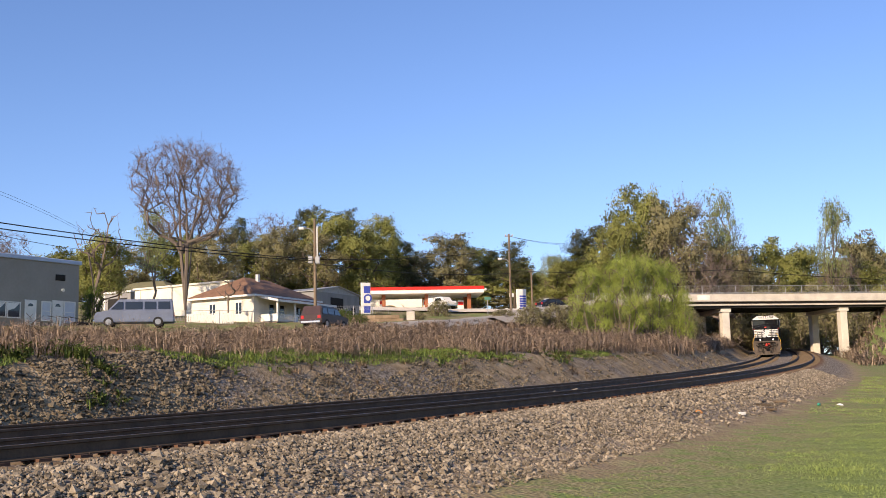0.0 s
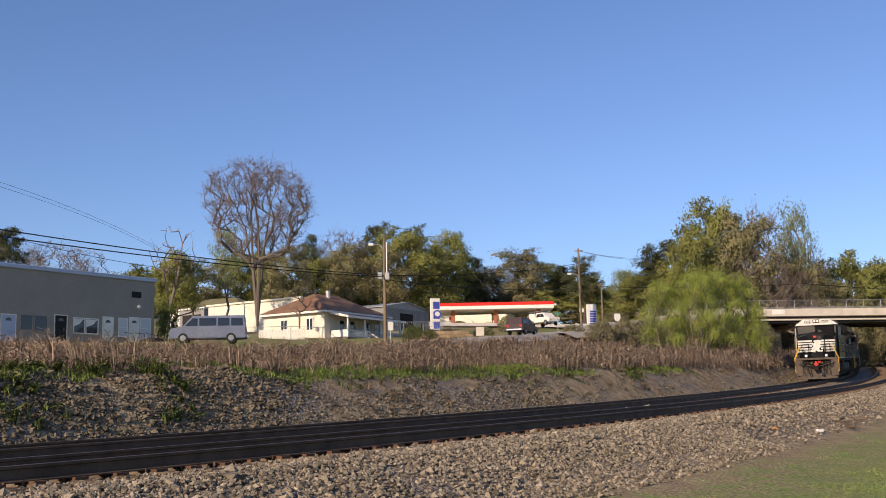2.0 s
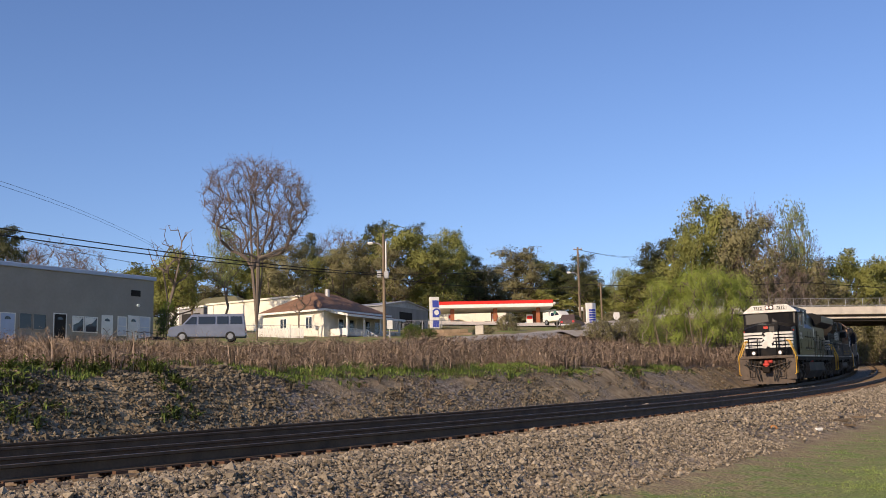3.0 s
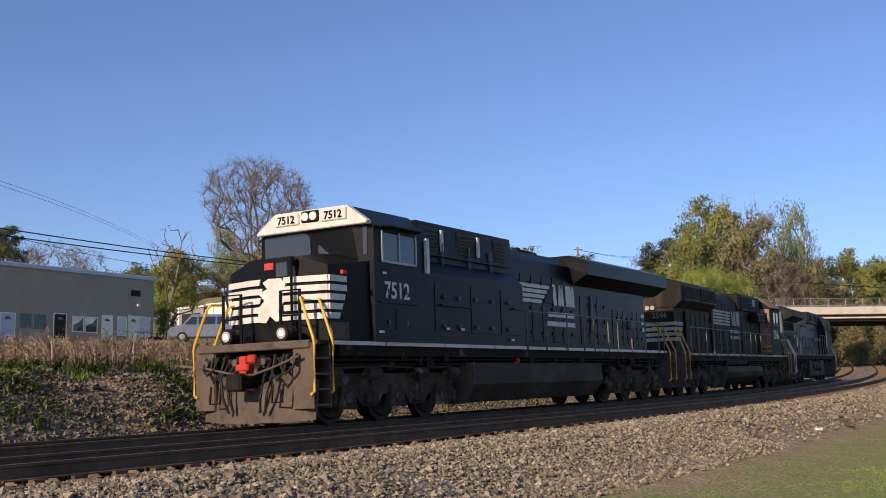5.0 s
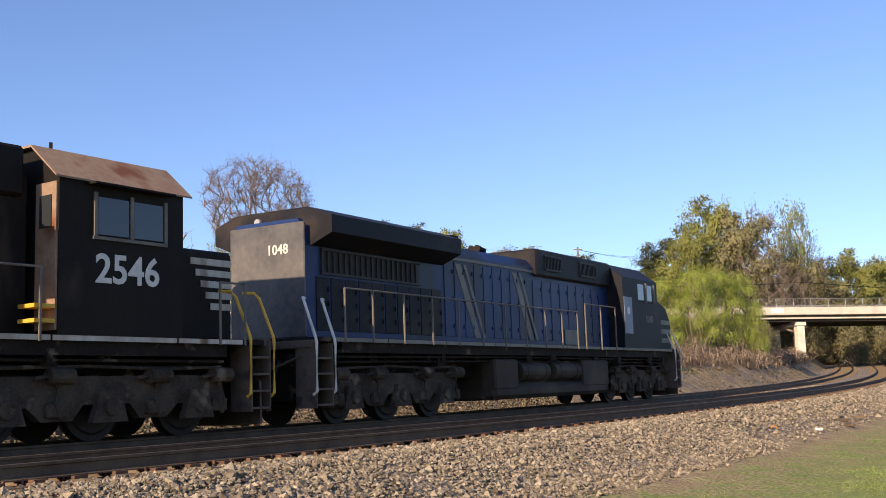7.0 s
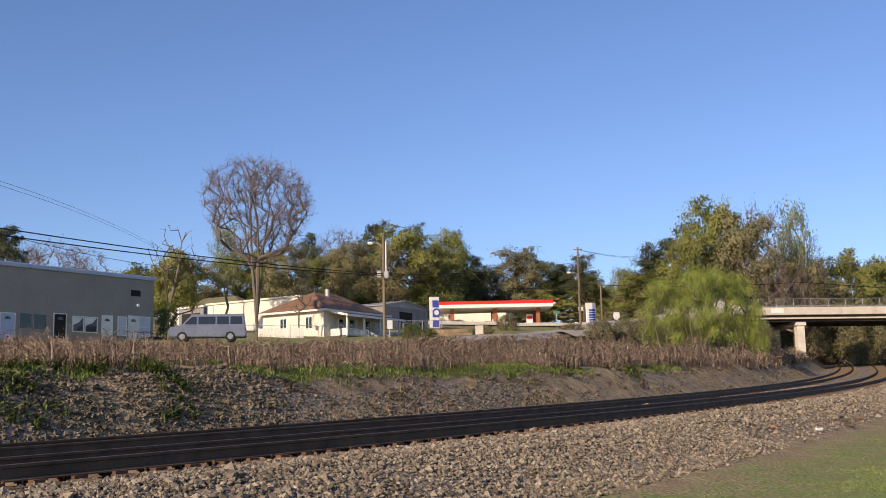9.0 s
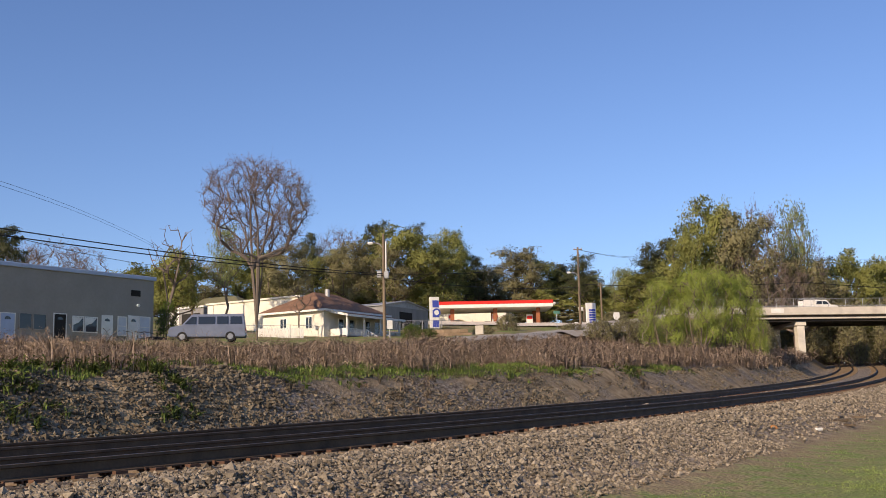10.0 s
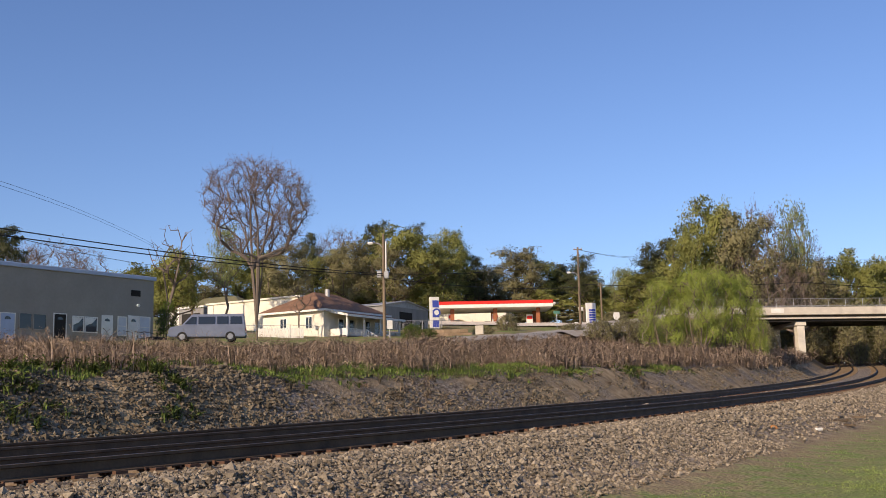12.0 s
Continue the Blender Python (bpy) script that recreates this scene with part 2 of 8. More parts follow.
def ground_material():
    """Ballast, bare bank, weeds and lawn, by distance from the line (UV: along, across)."""
    m = bpy.data.materials.new("ground_cover")
    m.use_nodes = True
    nt = m.node_tree
    n, l = nt.nodes, nt.links
    b = n["Principled BSDF"]
    b.inputs["Roughness"].default_value = 0.95
    b.inputs["Specular IOR Level"].default_value = 0.1
    uv = n.new("ShaderNodeUVMap")
    sep = n.new("ShaderNodeSeparateXYZ")
    l.new(uv.outputs[0], sep.inputs[0])
    tc = n.new("ShaderNodeTexCoord")

    def noise_tex(scale, detail=5):
        t = n.new("ShaderNodeTexNoise")
        t.inputs["Scale"].default_value, t.inputs["Detail"].default_value = scale, detail
        l.new(tc.outputs["Object"], t.inputs["Vector"])
        return t.outputs["Fac"]

    def ramp(val, stops):
        r = n.new("ShaderNodeValToRGB")
        while len(r.color_ramp.elements) < len(stops):
            r.color_ramp.elements.new(0.5)
        for e, (pos, c) in zip(r.color_ramp.elements, stops):
            e.position, e.color = pos, (*c, 1)
        l.new(val, r.inputs[0])
        return r.outputs[0]

    def step(val, a, bb):
        r = n.new("ShaderNodeMapRange")
        r.inputs["From Min"].default_value, r.inputs["From Max"].default_value = a, bb
        l.new(val, r.inputs["Value"])
        return r.outputs[0]

    def mixc(fac, a, c):
        x = n.new("ShaderNodeMix")
        x.data_type = "RGBA"
        l.new(fac, x.inputs[0])
        l.new(a, x.inputs[6])
        l.new(c, x.inputs[7])
        return x.outputs[2]

    def wobble(val, noise_out, amount):
        a = n.new("ShaderNodeMath")
        a.operation = "MULTIPLY_ADD"
        a.inputs[1].default_value = amount
        l.new(noise_out, a.inputs[0])
        l.new(val, a.inputs[2])
        return a.outputs[0]

    across = sep.outputs["Y"]
    big, mid, fine = noise_tex(0.35), noise_tex(2.2), noise_tex(14, 3)
    vor = n.new("ShaderNodeTexVoronoi")
    vor.inputs["Scale"].default_value = 13
    l.new(tc.outputs["Object"], vor.inputs["Vector"])
    stones = ramp(vor.outputs["Color"], [(0.15, (0.085, 0.067, 0.048)), (0.5, (0.22, 0.175, 0.13)), (0.85, (0.37, 0.31, 0.24))])
    dirt = ramp(mid, [(0.3, (0.19, 0.135, 0.075)), (0.55, (0.33, 0.245, 0.145)), (0.75, (0.46, 0.36, 0.23))])
    weeds = ramp(fine, [(0.3, (0.14, 0.10, 0.07)), (0.55, (0.24, 0.175, 0.12)), (0.75, (0.34, 0.255, 0.175))])
    lawn = ramp(fine, [(0.3, (0.12, 0.16, 0.04)), (0.55, (0.20, 0.25, 0.075)), (0.8, (0.29, 0.315, 0.12))])
    straw = ramp(fine, [(0.3, (0.21, 0.155, 0.085)), (0.7, (0.36, 0.28, 0.17))])
    bankside = mixc(step(big, 0.45, 0.6), dirt, stones)
    c = mixc(step(wobble(across, mid, 1.0), -5.2, -4.6), weeds, bankside)
    c = mixc(step(across, -2.7, -2.4), c, stones)
    rust = ramp(mid, [(0.3, (0.11, 0.062, 0.035)), (0.7, (0.21, 0.125, 0.07))])
    c = mixc(step(across, SPACING + 0.5, SPACING + 0.8), c, rust)
    c = mixc(step(wobble(across, mid, 0.8), SPACING + 1.9, SPACING + 2.3), c, stones)
    c = mixc(step(wobble(across, mid, 2.2), SPACING + 4.2, SPACING + 5.4), c, dirt)
    patch = mixc(step(mid, 0.46, 0.62), straw, lawn)
    c = mixc(step(wobble(across, big, 2.4), SPACING + 4.9, SPACING + 6.0), c, patch)
    c = mixc(step(wobble(across, big, 3.0), SPACING + 5.6, SPACING + 9.4), c, lawn)
    far_lawn = mixc(step(big, 0.4, 0.6), straw, lawn)
    c = mixc(step(wobble(across, big, -6), -36, -30), far_lawn, c)
    l.new(c, b.inputs["Base Color"])
    bp = n.new("ShaderNodeBump")
    bp.inputs["Strength"].default_value, bp.inputs["Distance"].default_value = 0.6, 0.05
    l.new(vor.outputs["Distance"], bp.inputs["Height"])
    l.new(bp.outputs[0], b.inputs["Normal"])
    return m


def build_ground():
    ss = [-700, -400, -200, -120, -70, -45] + [-32 + 1.0 * i for i in range(0, 92)] + [60 + 2.0 * i for i in range(0, 76)] + [215, 225, 240, 270, 330, 420, 560, 780]
    ls = ([-640, -420, -300, -220, -170, -140, -120, -105] + [-95 + 5 * i for i in range(0, 9)] + [-52 + 2 * i for i in range(0, 20)] + [-12 + 0.8 * i for i in range(0, 7)]
          + [-6.4 + 0.2 * i for i in range(0, 25)] + [-1.5, 0, 2, 4, SPACING + 1.45] + [SPACING + 1.7 + 0.3 * i for i in range(0, 20)] + [12, 13, 14, 15.5, 17, 20, 24, 30, 40, 60, 100, 180, 400, 850])
    verts, faces, uvs = [], [], []
    for s in ss:
        for l in ls:
            verts.append(ground_at(s, l))
            uvs.append((s, l))
    n = len(ls)
    for i in range(len(ss) - 1):
        for j in range(n - 1):
            faces.append((i * n + j, i * n + j + 1, (i + 1) * n + j + 1, (i + 1) * n + j))
    ob = mesh_ob("ground", verts, faces, ground_material())
    layer = ob.data.uv_layers.new(name="UVMap")
    for lp in ob.data.loops:
        layer.data[lp.index].uv = uvs[lp.vertex_index]
    for p in ob.data.polygons:
        p.use_smooth = True
    return tagged(ob, "railway cutting with stony bank, dry weeds and short lawn", "ground", kind="structure")


ground = build_ground()


# ---- two tracks ----
def sweep(name, section, l, s0, s1, ds, material, parent, top_index=None):
    """A section (offset, height) swept along the line."""
    verts, faces, mats = [], [], []
    n = len(section)
    k = int((s1 - s0) / ds)
    for i in range(k + 1):
        s = s0 + i * ds
        for a, z in section:
            verts.append(on_track(s, l + a, z))
    for i in range(k):
        for j in range(n):
            faces.append((i * n + j, (i + 1) * n + j, (i + 1) * n + (j + 1) % n, i * n + (j + 1) % n))
            mats.append(1 if j == top_index else 0)
    ob = mesh_ob(name, verts, faces, material, parent)
    ob.data.polygons.foreach_set("material_index", mats)
    return ob


RAIL_SECTION = [(-0.076, -0.18), (-0.076, -0.165), (-0.012, -0.14), (-0.010, -0.045), (-0.037, -0.035), (-0.037, -0.004), (-0.028, 0.0), (0.028, 0.0), (0.037, -0.004), (0.037, -0.035), (0.010, -0.045), (0.012, -0.14), (0.076, -0.165), (0.076, -0.18)]
tracks = []
for track_l, what in ((0.0, "railway track with worn rails beside a stony bank"), (SPACING, "empty railway track with dark rusty rails on ballast")):
    tr = thing("railway_track", Matrix.Identity(4), what, "railway track", "parallel tracks", "structure")
    tracks.append(tr)
    for g in (-0.755, 0.755):
        sweep("rail", RAIL_SECTION, track_l + g, -200, 240, 1.0, [M_RAIL, M_RAILTOP], tr, 6)


# ---- overpass ----
def build_bridge():
    a, b = Vector((31.7, 136.5, 0)), Vector((71.42, 141.22, 0))
    d = (b - a).normalized()
    m = Matrix.Translation((a.x, a.y, 0)) @ Matrix.Rotation(math.atan2(d.y, d.x), 4, "Z")
    br = thing("road_bridge", m, "concrete road overpass with piers, parapets and chain-link fences", "bridge", kind="structure")
    L = 62.0
    bm = bmesh.new()
    box(bm, -3.5, L, 0.0, 9.5, 11.75, 12.05)
    part("deck", bm, M_CONCRETE, br)
    for y in (0.35, 2.5, 4.7, 6.9, 9.0):
        bm = bmesh.new()
        box(bm, -2, L, y - 0.06, y + 0.06, 10.95, 11.75)
        box(bm, -2, L, y - 0.2, y + 0.2, 10.92, 10.97)
        part("girder", bm, M_STEEL_DARK, br)
    for y0, y1 in ((-0.12, 0.18), (9.3, 9.6)):
        bm = bmesh.new()
        box(bm, -3.5, L, y0, y1, 11.78, 12.75, 0.03)
        part("parapet", bm, M_CONCRETE, br)
    bm = bmesh.new()
    box(bm, -2, L, -0.16, 0.3, 11.22, 11.42, 0.02)
    part("ledge", bm, mat("pale_ledge", (0.62, 0.56, 0.46), (0.45, 0.40, 0.33), 0.6, 0.85), br)
    for y in (0.03, 9.45):
        for i in range(0, 24):
            bm = bmesh.new()
            cyl(bm, (-3 + i * 2.35, y, 12.75), (-3 + i * 2.35, y, 13.85), 0.035, seg=6)
            part("fence_post", bm, M_GALV, br)
        bm = bmesh.new()
        for z in (12.85, 13.85):
            cyl(bm, (-3, y, z), (L, y, z), 0.025, seg=5)
        part("fence_rail", bm, M_GALV, br)
        bm = bmesh.new()
        k = 0
        x = -3.0
        while x < 50:
            cyl(bm, (x, y, 12.85), (x + 1.0, y, 13.85), 0.004, seg=3, caps=False)
            cyl(bm, (x + 1.0, y, 12.85), (x, y, 13.85), 0.004, seg=3, caps=False)
            x += 0.33
        part("chain_link_mesh", bm, M_GALV, br)
    # paler copy of the concrete, with strong sun on the piers painted in
    M_PIER = mat("sunlit_pale_concrete", (0.72, 0.66, 0.55), (0.56, 0.51, 0.43), 0.7, 0.85)
    for px in (14.4, 31.3):
        bm = bmesh.new()
        box(bm, px - 0.7, px + 0.7, 0.3, 9.2, 10.4, 10.92, 0.04)
        part("pier_cap", bm, M_PIER, br)
        for y in (0.9, 8.4):
            bm = bmesh.new()
            box(bm, px - 0.5, px + 0.5, y - 0.5, y + 0.5, 3.5, 10.4, 0.05)
            part("pier", bm, M_PIER, br)
    bm = bmesh.new()
    box(bm, -4, -1.5, 0.2, 9.4, 5, 11.7, 0.05)
    part("abutment", bm, M_CONCRETE, br)
    bm = bmesh.new()
    box(bm, L - 6, L, 0.2, 9.4, 5, 11.7, 0.05)
    part("abutment", bm, M_CONCRETE, br)
    bm = bmesh.new()
    box(bm, 10.3, 12.0, -0.16, -0.12, 12.0, 12.6)
    part("sign_plate", bm, M_WHITE, br, "plain white plate on the parapet")
    return br


bridge = build_bridge()


# ---- roads ----
M_ASPHALT = mat("worn_asphalt", (0.42, 0.38, 0.325), (0.32, 0.29, 0.245), 0.5, 0.9, bump=0.2, bump_scale=30)


def strip_mesh(name, pts, width, material, label, category):
    verts, faces = [], []
    for i, p in enumerate(pts):
        d = (pts[min(i + 1, len(pts) - 1)] - pts[max(i - 1, 0)])
        d.z = 0
        d.normalize()
        n = Vector((d.y, -d.x, 0))
        for k in (-0.5, -0.17, 0.17, 0.5):
            q = p + n * width * k
            verts.append((q.x, q.y, q.z + 0.07))
        for k in (-0.5, 0.5):
            q = p + n * (width * k + (1.6 if k > 0 else -1.6))
            verts.append((q.x, q.y, q.z - 0.55))
    for i in range(len(pts) - 1):
        a, b = i * 6, (i + 1) * 6
        for j in range(3):
            faces.append((a + j, a + j + 1, b + j + 1, b + j))
        faces.append((a + 4, a, b, b + 4))
        faces.append((a + 3, a + 5, b + 5, b + 3))
    return tagged(mesh_ob(name, verts, faces, material), label, category, kind="structure")


ROAD = [ground_at(s, -31.5, 0.04) for s in range(-60, 172, 4)]
strip_mesh("road", ROAD, 7.0, M_ASPHALT, "pale worn asphalt road running beside the railway", "road")
_fork = [Vector((9.5, 115.5, land(9.5, 115.5))), Vector((14.0, 121.0, land(14, 121) + 0.2)), Vector((18.5, 127.5, 10.2)), Vector((22.5, 134.0, 11.2)), Vector((26.5, 138.6, 11.8)), Vector((33.0, 141.4, 11.93))]
strip_mesh("road", _fork, 7.5, M_ASPHALT, "asphalt road ramp climbing to the overpass", "road")
strip_mesh("pavement", [Vector((x, 173.0, land(x, 171.0) + 0.05)) for x in range(-8, 28, 4)], 14.0, M_CONCRETE, "concrete forecourt of the filling station", "pavement")

# ---- buildings ----
M_STUCCO = mat("grey_stucco", (0.32, 0.295, 0.255), (0.26, 0.24, 0.205), 0.5, 0.9, bump=0.25, bump_scale=25)
M_CREAM = mat("cream_siding", (0.80, 0.75, 0.64), (0.66, 0.61, 0.50), 0.6, 0.75)
M_SHINGLE = mat("brown_shingles", (0.27, 0.155, 0.095), (0.16, 0.09, 0.06), 1.5, 0.9, bump=0.4, bump_scale=14)
M_BLUETRIM = mat("pale_blue_coping", (0.42, 0.50, 0.64), (0.34, 0.41, 0.54), 1.5, 0.5)
M_SHED = mat("grey_metal_siding", (0.30, 0.29, 0.28), (0.20, 0.195, 0.19), 0.8, 0.6, streak=(1, 1, 0.2))
M_DARKIN = mat("dark_interior", (0.03, 0.028, 0.026), (0.02, 0.018, 0.017), 1, 0.9)
M_REDBAND = mat("red_canopy_band", (0.72, 0.035, 0.02), (0.60, 0.025, 0.015), 0.6, 0.4)
M_BLUESIGN = mat("blue_sign_face", (0.06, 0.09, 0.42), (0.05, 0.07, 0.34), 2, 0.4)
M_BRICK = mat("red_brown_brick", (0.36, 0.13, 0.06), (0.25, 0.09, 0.045), 2, 0.85)


def frame_at(x, y, z, dx, dy):
    """A building's own axes: x along its front, y inwards (left of x)."""
    return Matrix.Translation((x, y, z)) @ Matrix.Rotation(math.atan2(dy, dx), 4, "Z")


def window_unit(parent, name, x0, x1, z0, z1, y, frame_mat, pane_mat, rail=True):
    """A framed opening on a wall that faces -y."""
    bm = bmesh.new()
    t = 0.08
    box(bm, x0, x1, y - 0.05, y + 0.02, z1 - t, z1)
    box(bm, x0, x1, y - 0.07, y + 0.02, z0, z0 + t)
    box(bm, x0, x0 + t, y - 0.05, y + 0.02, z0 + t, z1 - t)
    box(bm, x1 - t, x1, y - 0.05, y + 0.02, z0 + t, z1 - t)
    if rail:
        box(bm, x0 + t, x1 - t, y - 0.04, y + 0.02, (z0 + z1) / 2 - 0.03, (z0 + z1) / 2 + 0.03)
    w = part(name, bm, frame_mat, parent)
    bm = bmesh.new()
    box(bm, x0 + t, x1 - t, y - 0.012, y + 0.02, z0 + t, z1 - t)
    part("pane", bm, pane_mat, w)
    return w


def build_grey_block():
    # front runs from its right corner towards the viewer's side, facing the road
    d = Vector((8.1, 11.0, 0)).normalized()
    L = 46.0
    m = frame_at(-23.9 - d.x * L, 88.0 - d.y * L, 0, d.x, d.y)
    b = thing("commercial_building", m, "long grey stucco building with pale blue coping, doors and windows", "building")
    bm = bmesh.new()
    box(bm, 0, L, 0, 14, 4.2, 11.55, 0.02)
    part("wall", bm, M_STUCCO, b)
    bm = bmesh.new()
    box(bm, -0.15, L + 0.15, -0.15, 14.15, 11.553, 11.87, 0.03)
    part("coping", bm, M_BLUETRIM, b)
    bm = bmesh.new()
    box(bm, L - 2.27, L - 1.37, -0.06, 0.05, 10.16, 10.64, 0.01)
    for k in range(5):
        box(bm, L - 2.2, L - 1.44, -0.09, -0.05, 10.2 + 0.085 * k, 10.24 + 0.085 * k)
    part("wall_vent", bm, M_DARKIN, b)
    white, glass = M_WHITE, M_GLASS
    for u1, u0, z0, z1 in ((1.44, 0.33, 6.8, 8.56), (3.52, 2.61, 6.9, 8.45)):
        window_unit(b, "window", L - u1, L - u0, z0, z1, 0, white, mat("white_blind", (0.6, 0.62, 0.66), (0.5, 0.52, 0.56), 2, 0.6))
    for u1, u0 in ((7.64, 6.6), (6.54, 5.37), (10.99, 9.82), (12.14, 11.04)):
        w = window_unit(b, "window", L - u1, L - u0, 7.0, 8.25, 0, white if u1 < 9 else M_STUCCO, glass, False)
        if u1 < 9:
            bm = bmesh.new()
            prism(bm, [(L - u1 + 0.1, 8.15), (L - u0 - 0.1, 8.15), (L - u0 - 0.5, 7.75), (L - u1 + 0.1, 7.55)], -0.03, -0.015)
            part("curtain", bm, M_WHITE, w)
    for u1, u0, z0, z1, mm in ((2.44, 1.56, 6.5, 8.5, M_WHITE), (4.94, 4.05, 6.4, 8.4, M_WHITE), (13.57, 12.47, 6.0, 8.1, M_BLUETRIM), (9.21, 8.21, 6.2, 8.3, M_DARKIN)):
        bm = bmesh.new()
        box(bm, L - u1 - 0.07, L - u1, -0.05, 0.02, z0, z1 + 0.07)
        box(bm, L - u0, L - u0 + 0.07, -0.05, 0.02, z0, z1 + 0.07)
        box(bm, L - u1, L - u0, -0.05, 0.02, z1, z1 + 0.07)
        fr = part("door_frame", bm, M_WHITE, b)
        bm = bmesh.new()
        box(bm, L - u1, L - u0, -0.03, 0.02, z0, z1)
        dr = part("door", bm, mm, b)
        bm = bmesh.new()
        mid = L - (u0 + u1) / 2
        prism(bm, [(mid - 0.25, z1 - 0.42), (mid + 0.25, z1 - 0.42), (mid + 0.18, z1 - 0.25), (mid, z1 - 0.18), (mid - 0.18, z1 - 0.25)], -0.04, -0.025)
        part("fan_light", bm, M_GLASS, dr)
    for u in (3.0, 1.9, 0.9):
        bm = bmesh.new()
        tube(bm, [(L - u, -0.1, 7.3), (L - u + 0.25, -0.9, 7.15), (L - u + 0.3, -1.0, 6.3)], 0.03, 5)
        part("step_rail", bm, M_DARKIN, b)
    bm = bmesh.new()
    box(bm, L - 0.9, L + 0.6, -0.9, -0.2, 6.55, 6.9, 0.05)
    part("planter", bm, M_DARKIN, b)
    bm = bmesh.new()
    cyl(bm, (L - 1.65, -0.02, 9.45), (L - 1.65, -0.22, 9.4), 0.09, 0.14, 10)
    part("wall_lamp", bm, M_WHITE, b)
    return b


def siding(parent, x0, x1, z0, z1, y, material, n=12):
    """Lapped boards on a wall that faces -y, each a part."""
    h = (z1 - z0) / n
    me = None
    for i in range(n):
        if me is None:
            bm = bmesh.new()
            v = [bm.verts.new(c) for c in ((x0, y - 0.03, 0), (x1, y - 0.03, 0), (x1, y - 0.008, h), (x0, y - 0.008, h), (x0, y, 0), (x1, y, 0))]
            bm.faces.new((v[0], v[1], v[2], v[3]))
            bm.faces.new((v[4], v[5], v[1], v[0]))
            ob = part("board", bm, material, parent)
            me = ob.data
        else:
            ob = new("board", me)
            ob.parent = parent
        ob.location = (0, 0, z0 + i * h)


def build_house():
    d = Vector((0.53, 0.848, 0))
    # local x runs along the porch side, y inwards
    m = frame_at(-12.94, 115.0, 0, d.x, d.y)
    h = thing("house", m, "small cream wooden house with brown hip roof and white porch", "house")
    L, D = 11.4, 8.6
    z0, z1 = 7.4, 11.55
    bm = bmesh.new()
    box(bm, 0, L, 0, D, z0, z1)
    wall = part("wall", bm, M_CREAM, h)
    siding(wall, 0.0, L, 8.7, z1, -0.0, M_CREAM, 13)
    # the sunlit end wall carries boards too
    for i in range(13):
        bm = bmesh.new()
        hh = (z1 - 8.7) / 13
        zz = 8.7 + i * hh
        v = [bm.verts.new(c) for c in ((-0.03, D, zz), (-0.03, 0, zz), (-0.008, 0, zz + hh), (-0.008, D, zz + hh), (0, D, zz), (0, 0, zz))]
        bm.faces.new((v[0], v[1], v[2], v[3]))
        bm.faces.new((v[4], v[5], v[1], v[0]))
        part("board", bm, M_CREAM, wall)
    bm = bmesh.new()
    box(bm, -0.08, L + 0.02, -0.08, D + 0.02, z0, 8.55, 0.02)
    part("foundation", bm, M_BRICK, h)
    bm = bmesh.new()
    o = 0.55
    e = [bm.verts.new(c) for c in ((-o, -o, z1), (L + o, -o, z1), (L + o, D + o, z1), (-o, D + o, z1))]
    e2 = [bm.verts.new((v.co.x, v.co.y, z1 - 0.16)) for v in e]
    r1, r2 = bm.verts.new((3.6, D / 2, 14.0)), bm.verts.new((L - 3.6, D / 2, 14.0))
    bm.faces.new((e[0], e[1], r2, r1))
    bm.faces.new((e[1], e[2], r2))
    bm.faces.new((e[2], e[3], r1, r2))
    bm.faces.new((e[3], e[0], r1))
    for i in range(4):
        bm.faces.new((e2[i], e2[(i + 1) % 4], e[(i + 1) % 4], e[i]))
    bm.faces.new(e2[::-1])
    bmesh.ops.recalc_face_normals(bm, faces=bm.faces)
    roof = part("roof", bm, M_SHINGLE, h)
    bm = bmesh.new()
    box(bm, -o - 0.02, L + o, -o - 0.03, -o, z1 - 0.2, z1 + 0.02)
    box(bm, -o - 0.03, -o, -o, D + o, z1 - 0.2, z1 + 0.02)
    part("fascia", bm, M_WHITE, roof)
    bm = bmesh.new()
    cyl(bm, (5.2, 3.6, 13.4), (5.2, 3.6, 14.4), 0.28, seg=8)
    part("flue", bm, M_GALV, roof)
    # windows on the sunlit end (faces -x)
    for y in (2.0, 5.6):
        bm = bmesh.new()
        box(bm, -0.07, 0.02, y - 0.5, y + 0.5, 9.5, 10.9, 0.01)
        w = part("window", bm, M_WHITE, h)
        bm = bmesh.new()
        box(bm, -0.085, -0.06, y - 0.40, y - 0.04, 9.6, 10.8)
        part("pane", bm, M_GLASS, w)
        bm = bmesh.new()
        box(bm, -0.085, -0.06, y + 0.04, y + 0.40, 9.6, 10.8)
        part("pane", bm, M_GLASS, w)
    bm = bmesh.new()
    box(bm, -0.25, -0.02, 0.7, 1.1, 9.4, 9.8, 0.03)
    part("meter_box", bm, M_GALV, h)
    for x in (2.5, 4.4, 7.4, 9.2):
        window_unit(h, "window", x, x + 0.95, 9.3, 10.7, -0.03, M_WHITE, M_GLASS)
    bm = bmesh.new()
    box(bm, 5.8, 6.75, -0.06, 0, 8.65, 10.75, 0.01)
    part("door", bm, M_WHITE, h)
    # porch
    p0, p1 = 0.9, L - 0.4
    bm = bmesh.new()
    box(bm, p0, p1, -2.5, -0.05, 8.4, 8.6, 0.01)
    part("porch_floor", bm, M_WOODPOLE, h)
    # the shade on the porch foundation is painted in as blue-grey
    bm = bmesh.new()
    box(bm, p0 + 0.1, p1 - 0.1, -2.4, -0.1, 7.2, 8.4)
    part("porch_base", bm, mat("shaded_blue_grey_block", (0.20, 0.21, 0.23), (0.14, 0.145, 0.16), 2, 0.85), h)
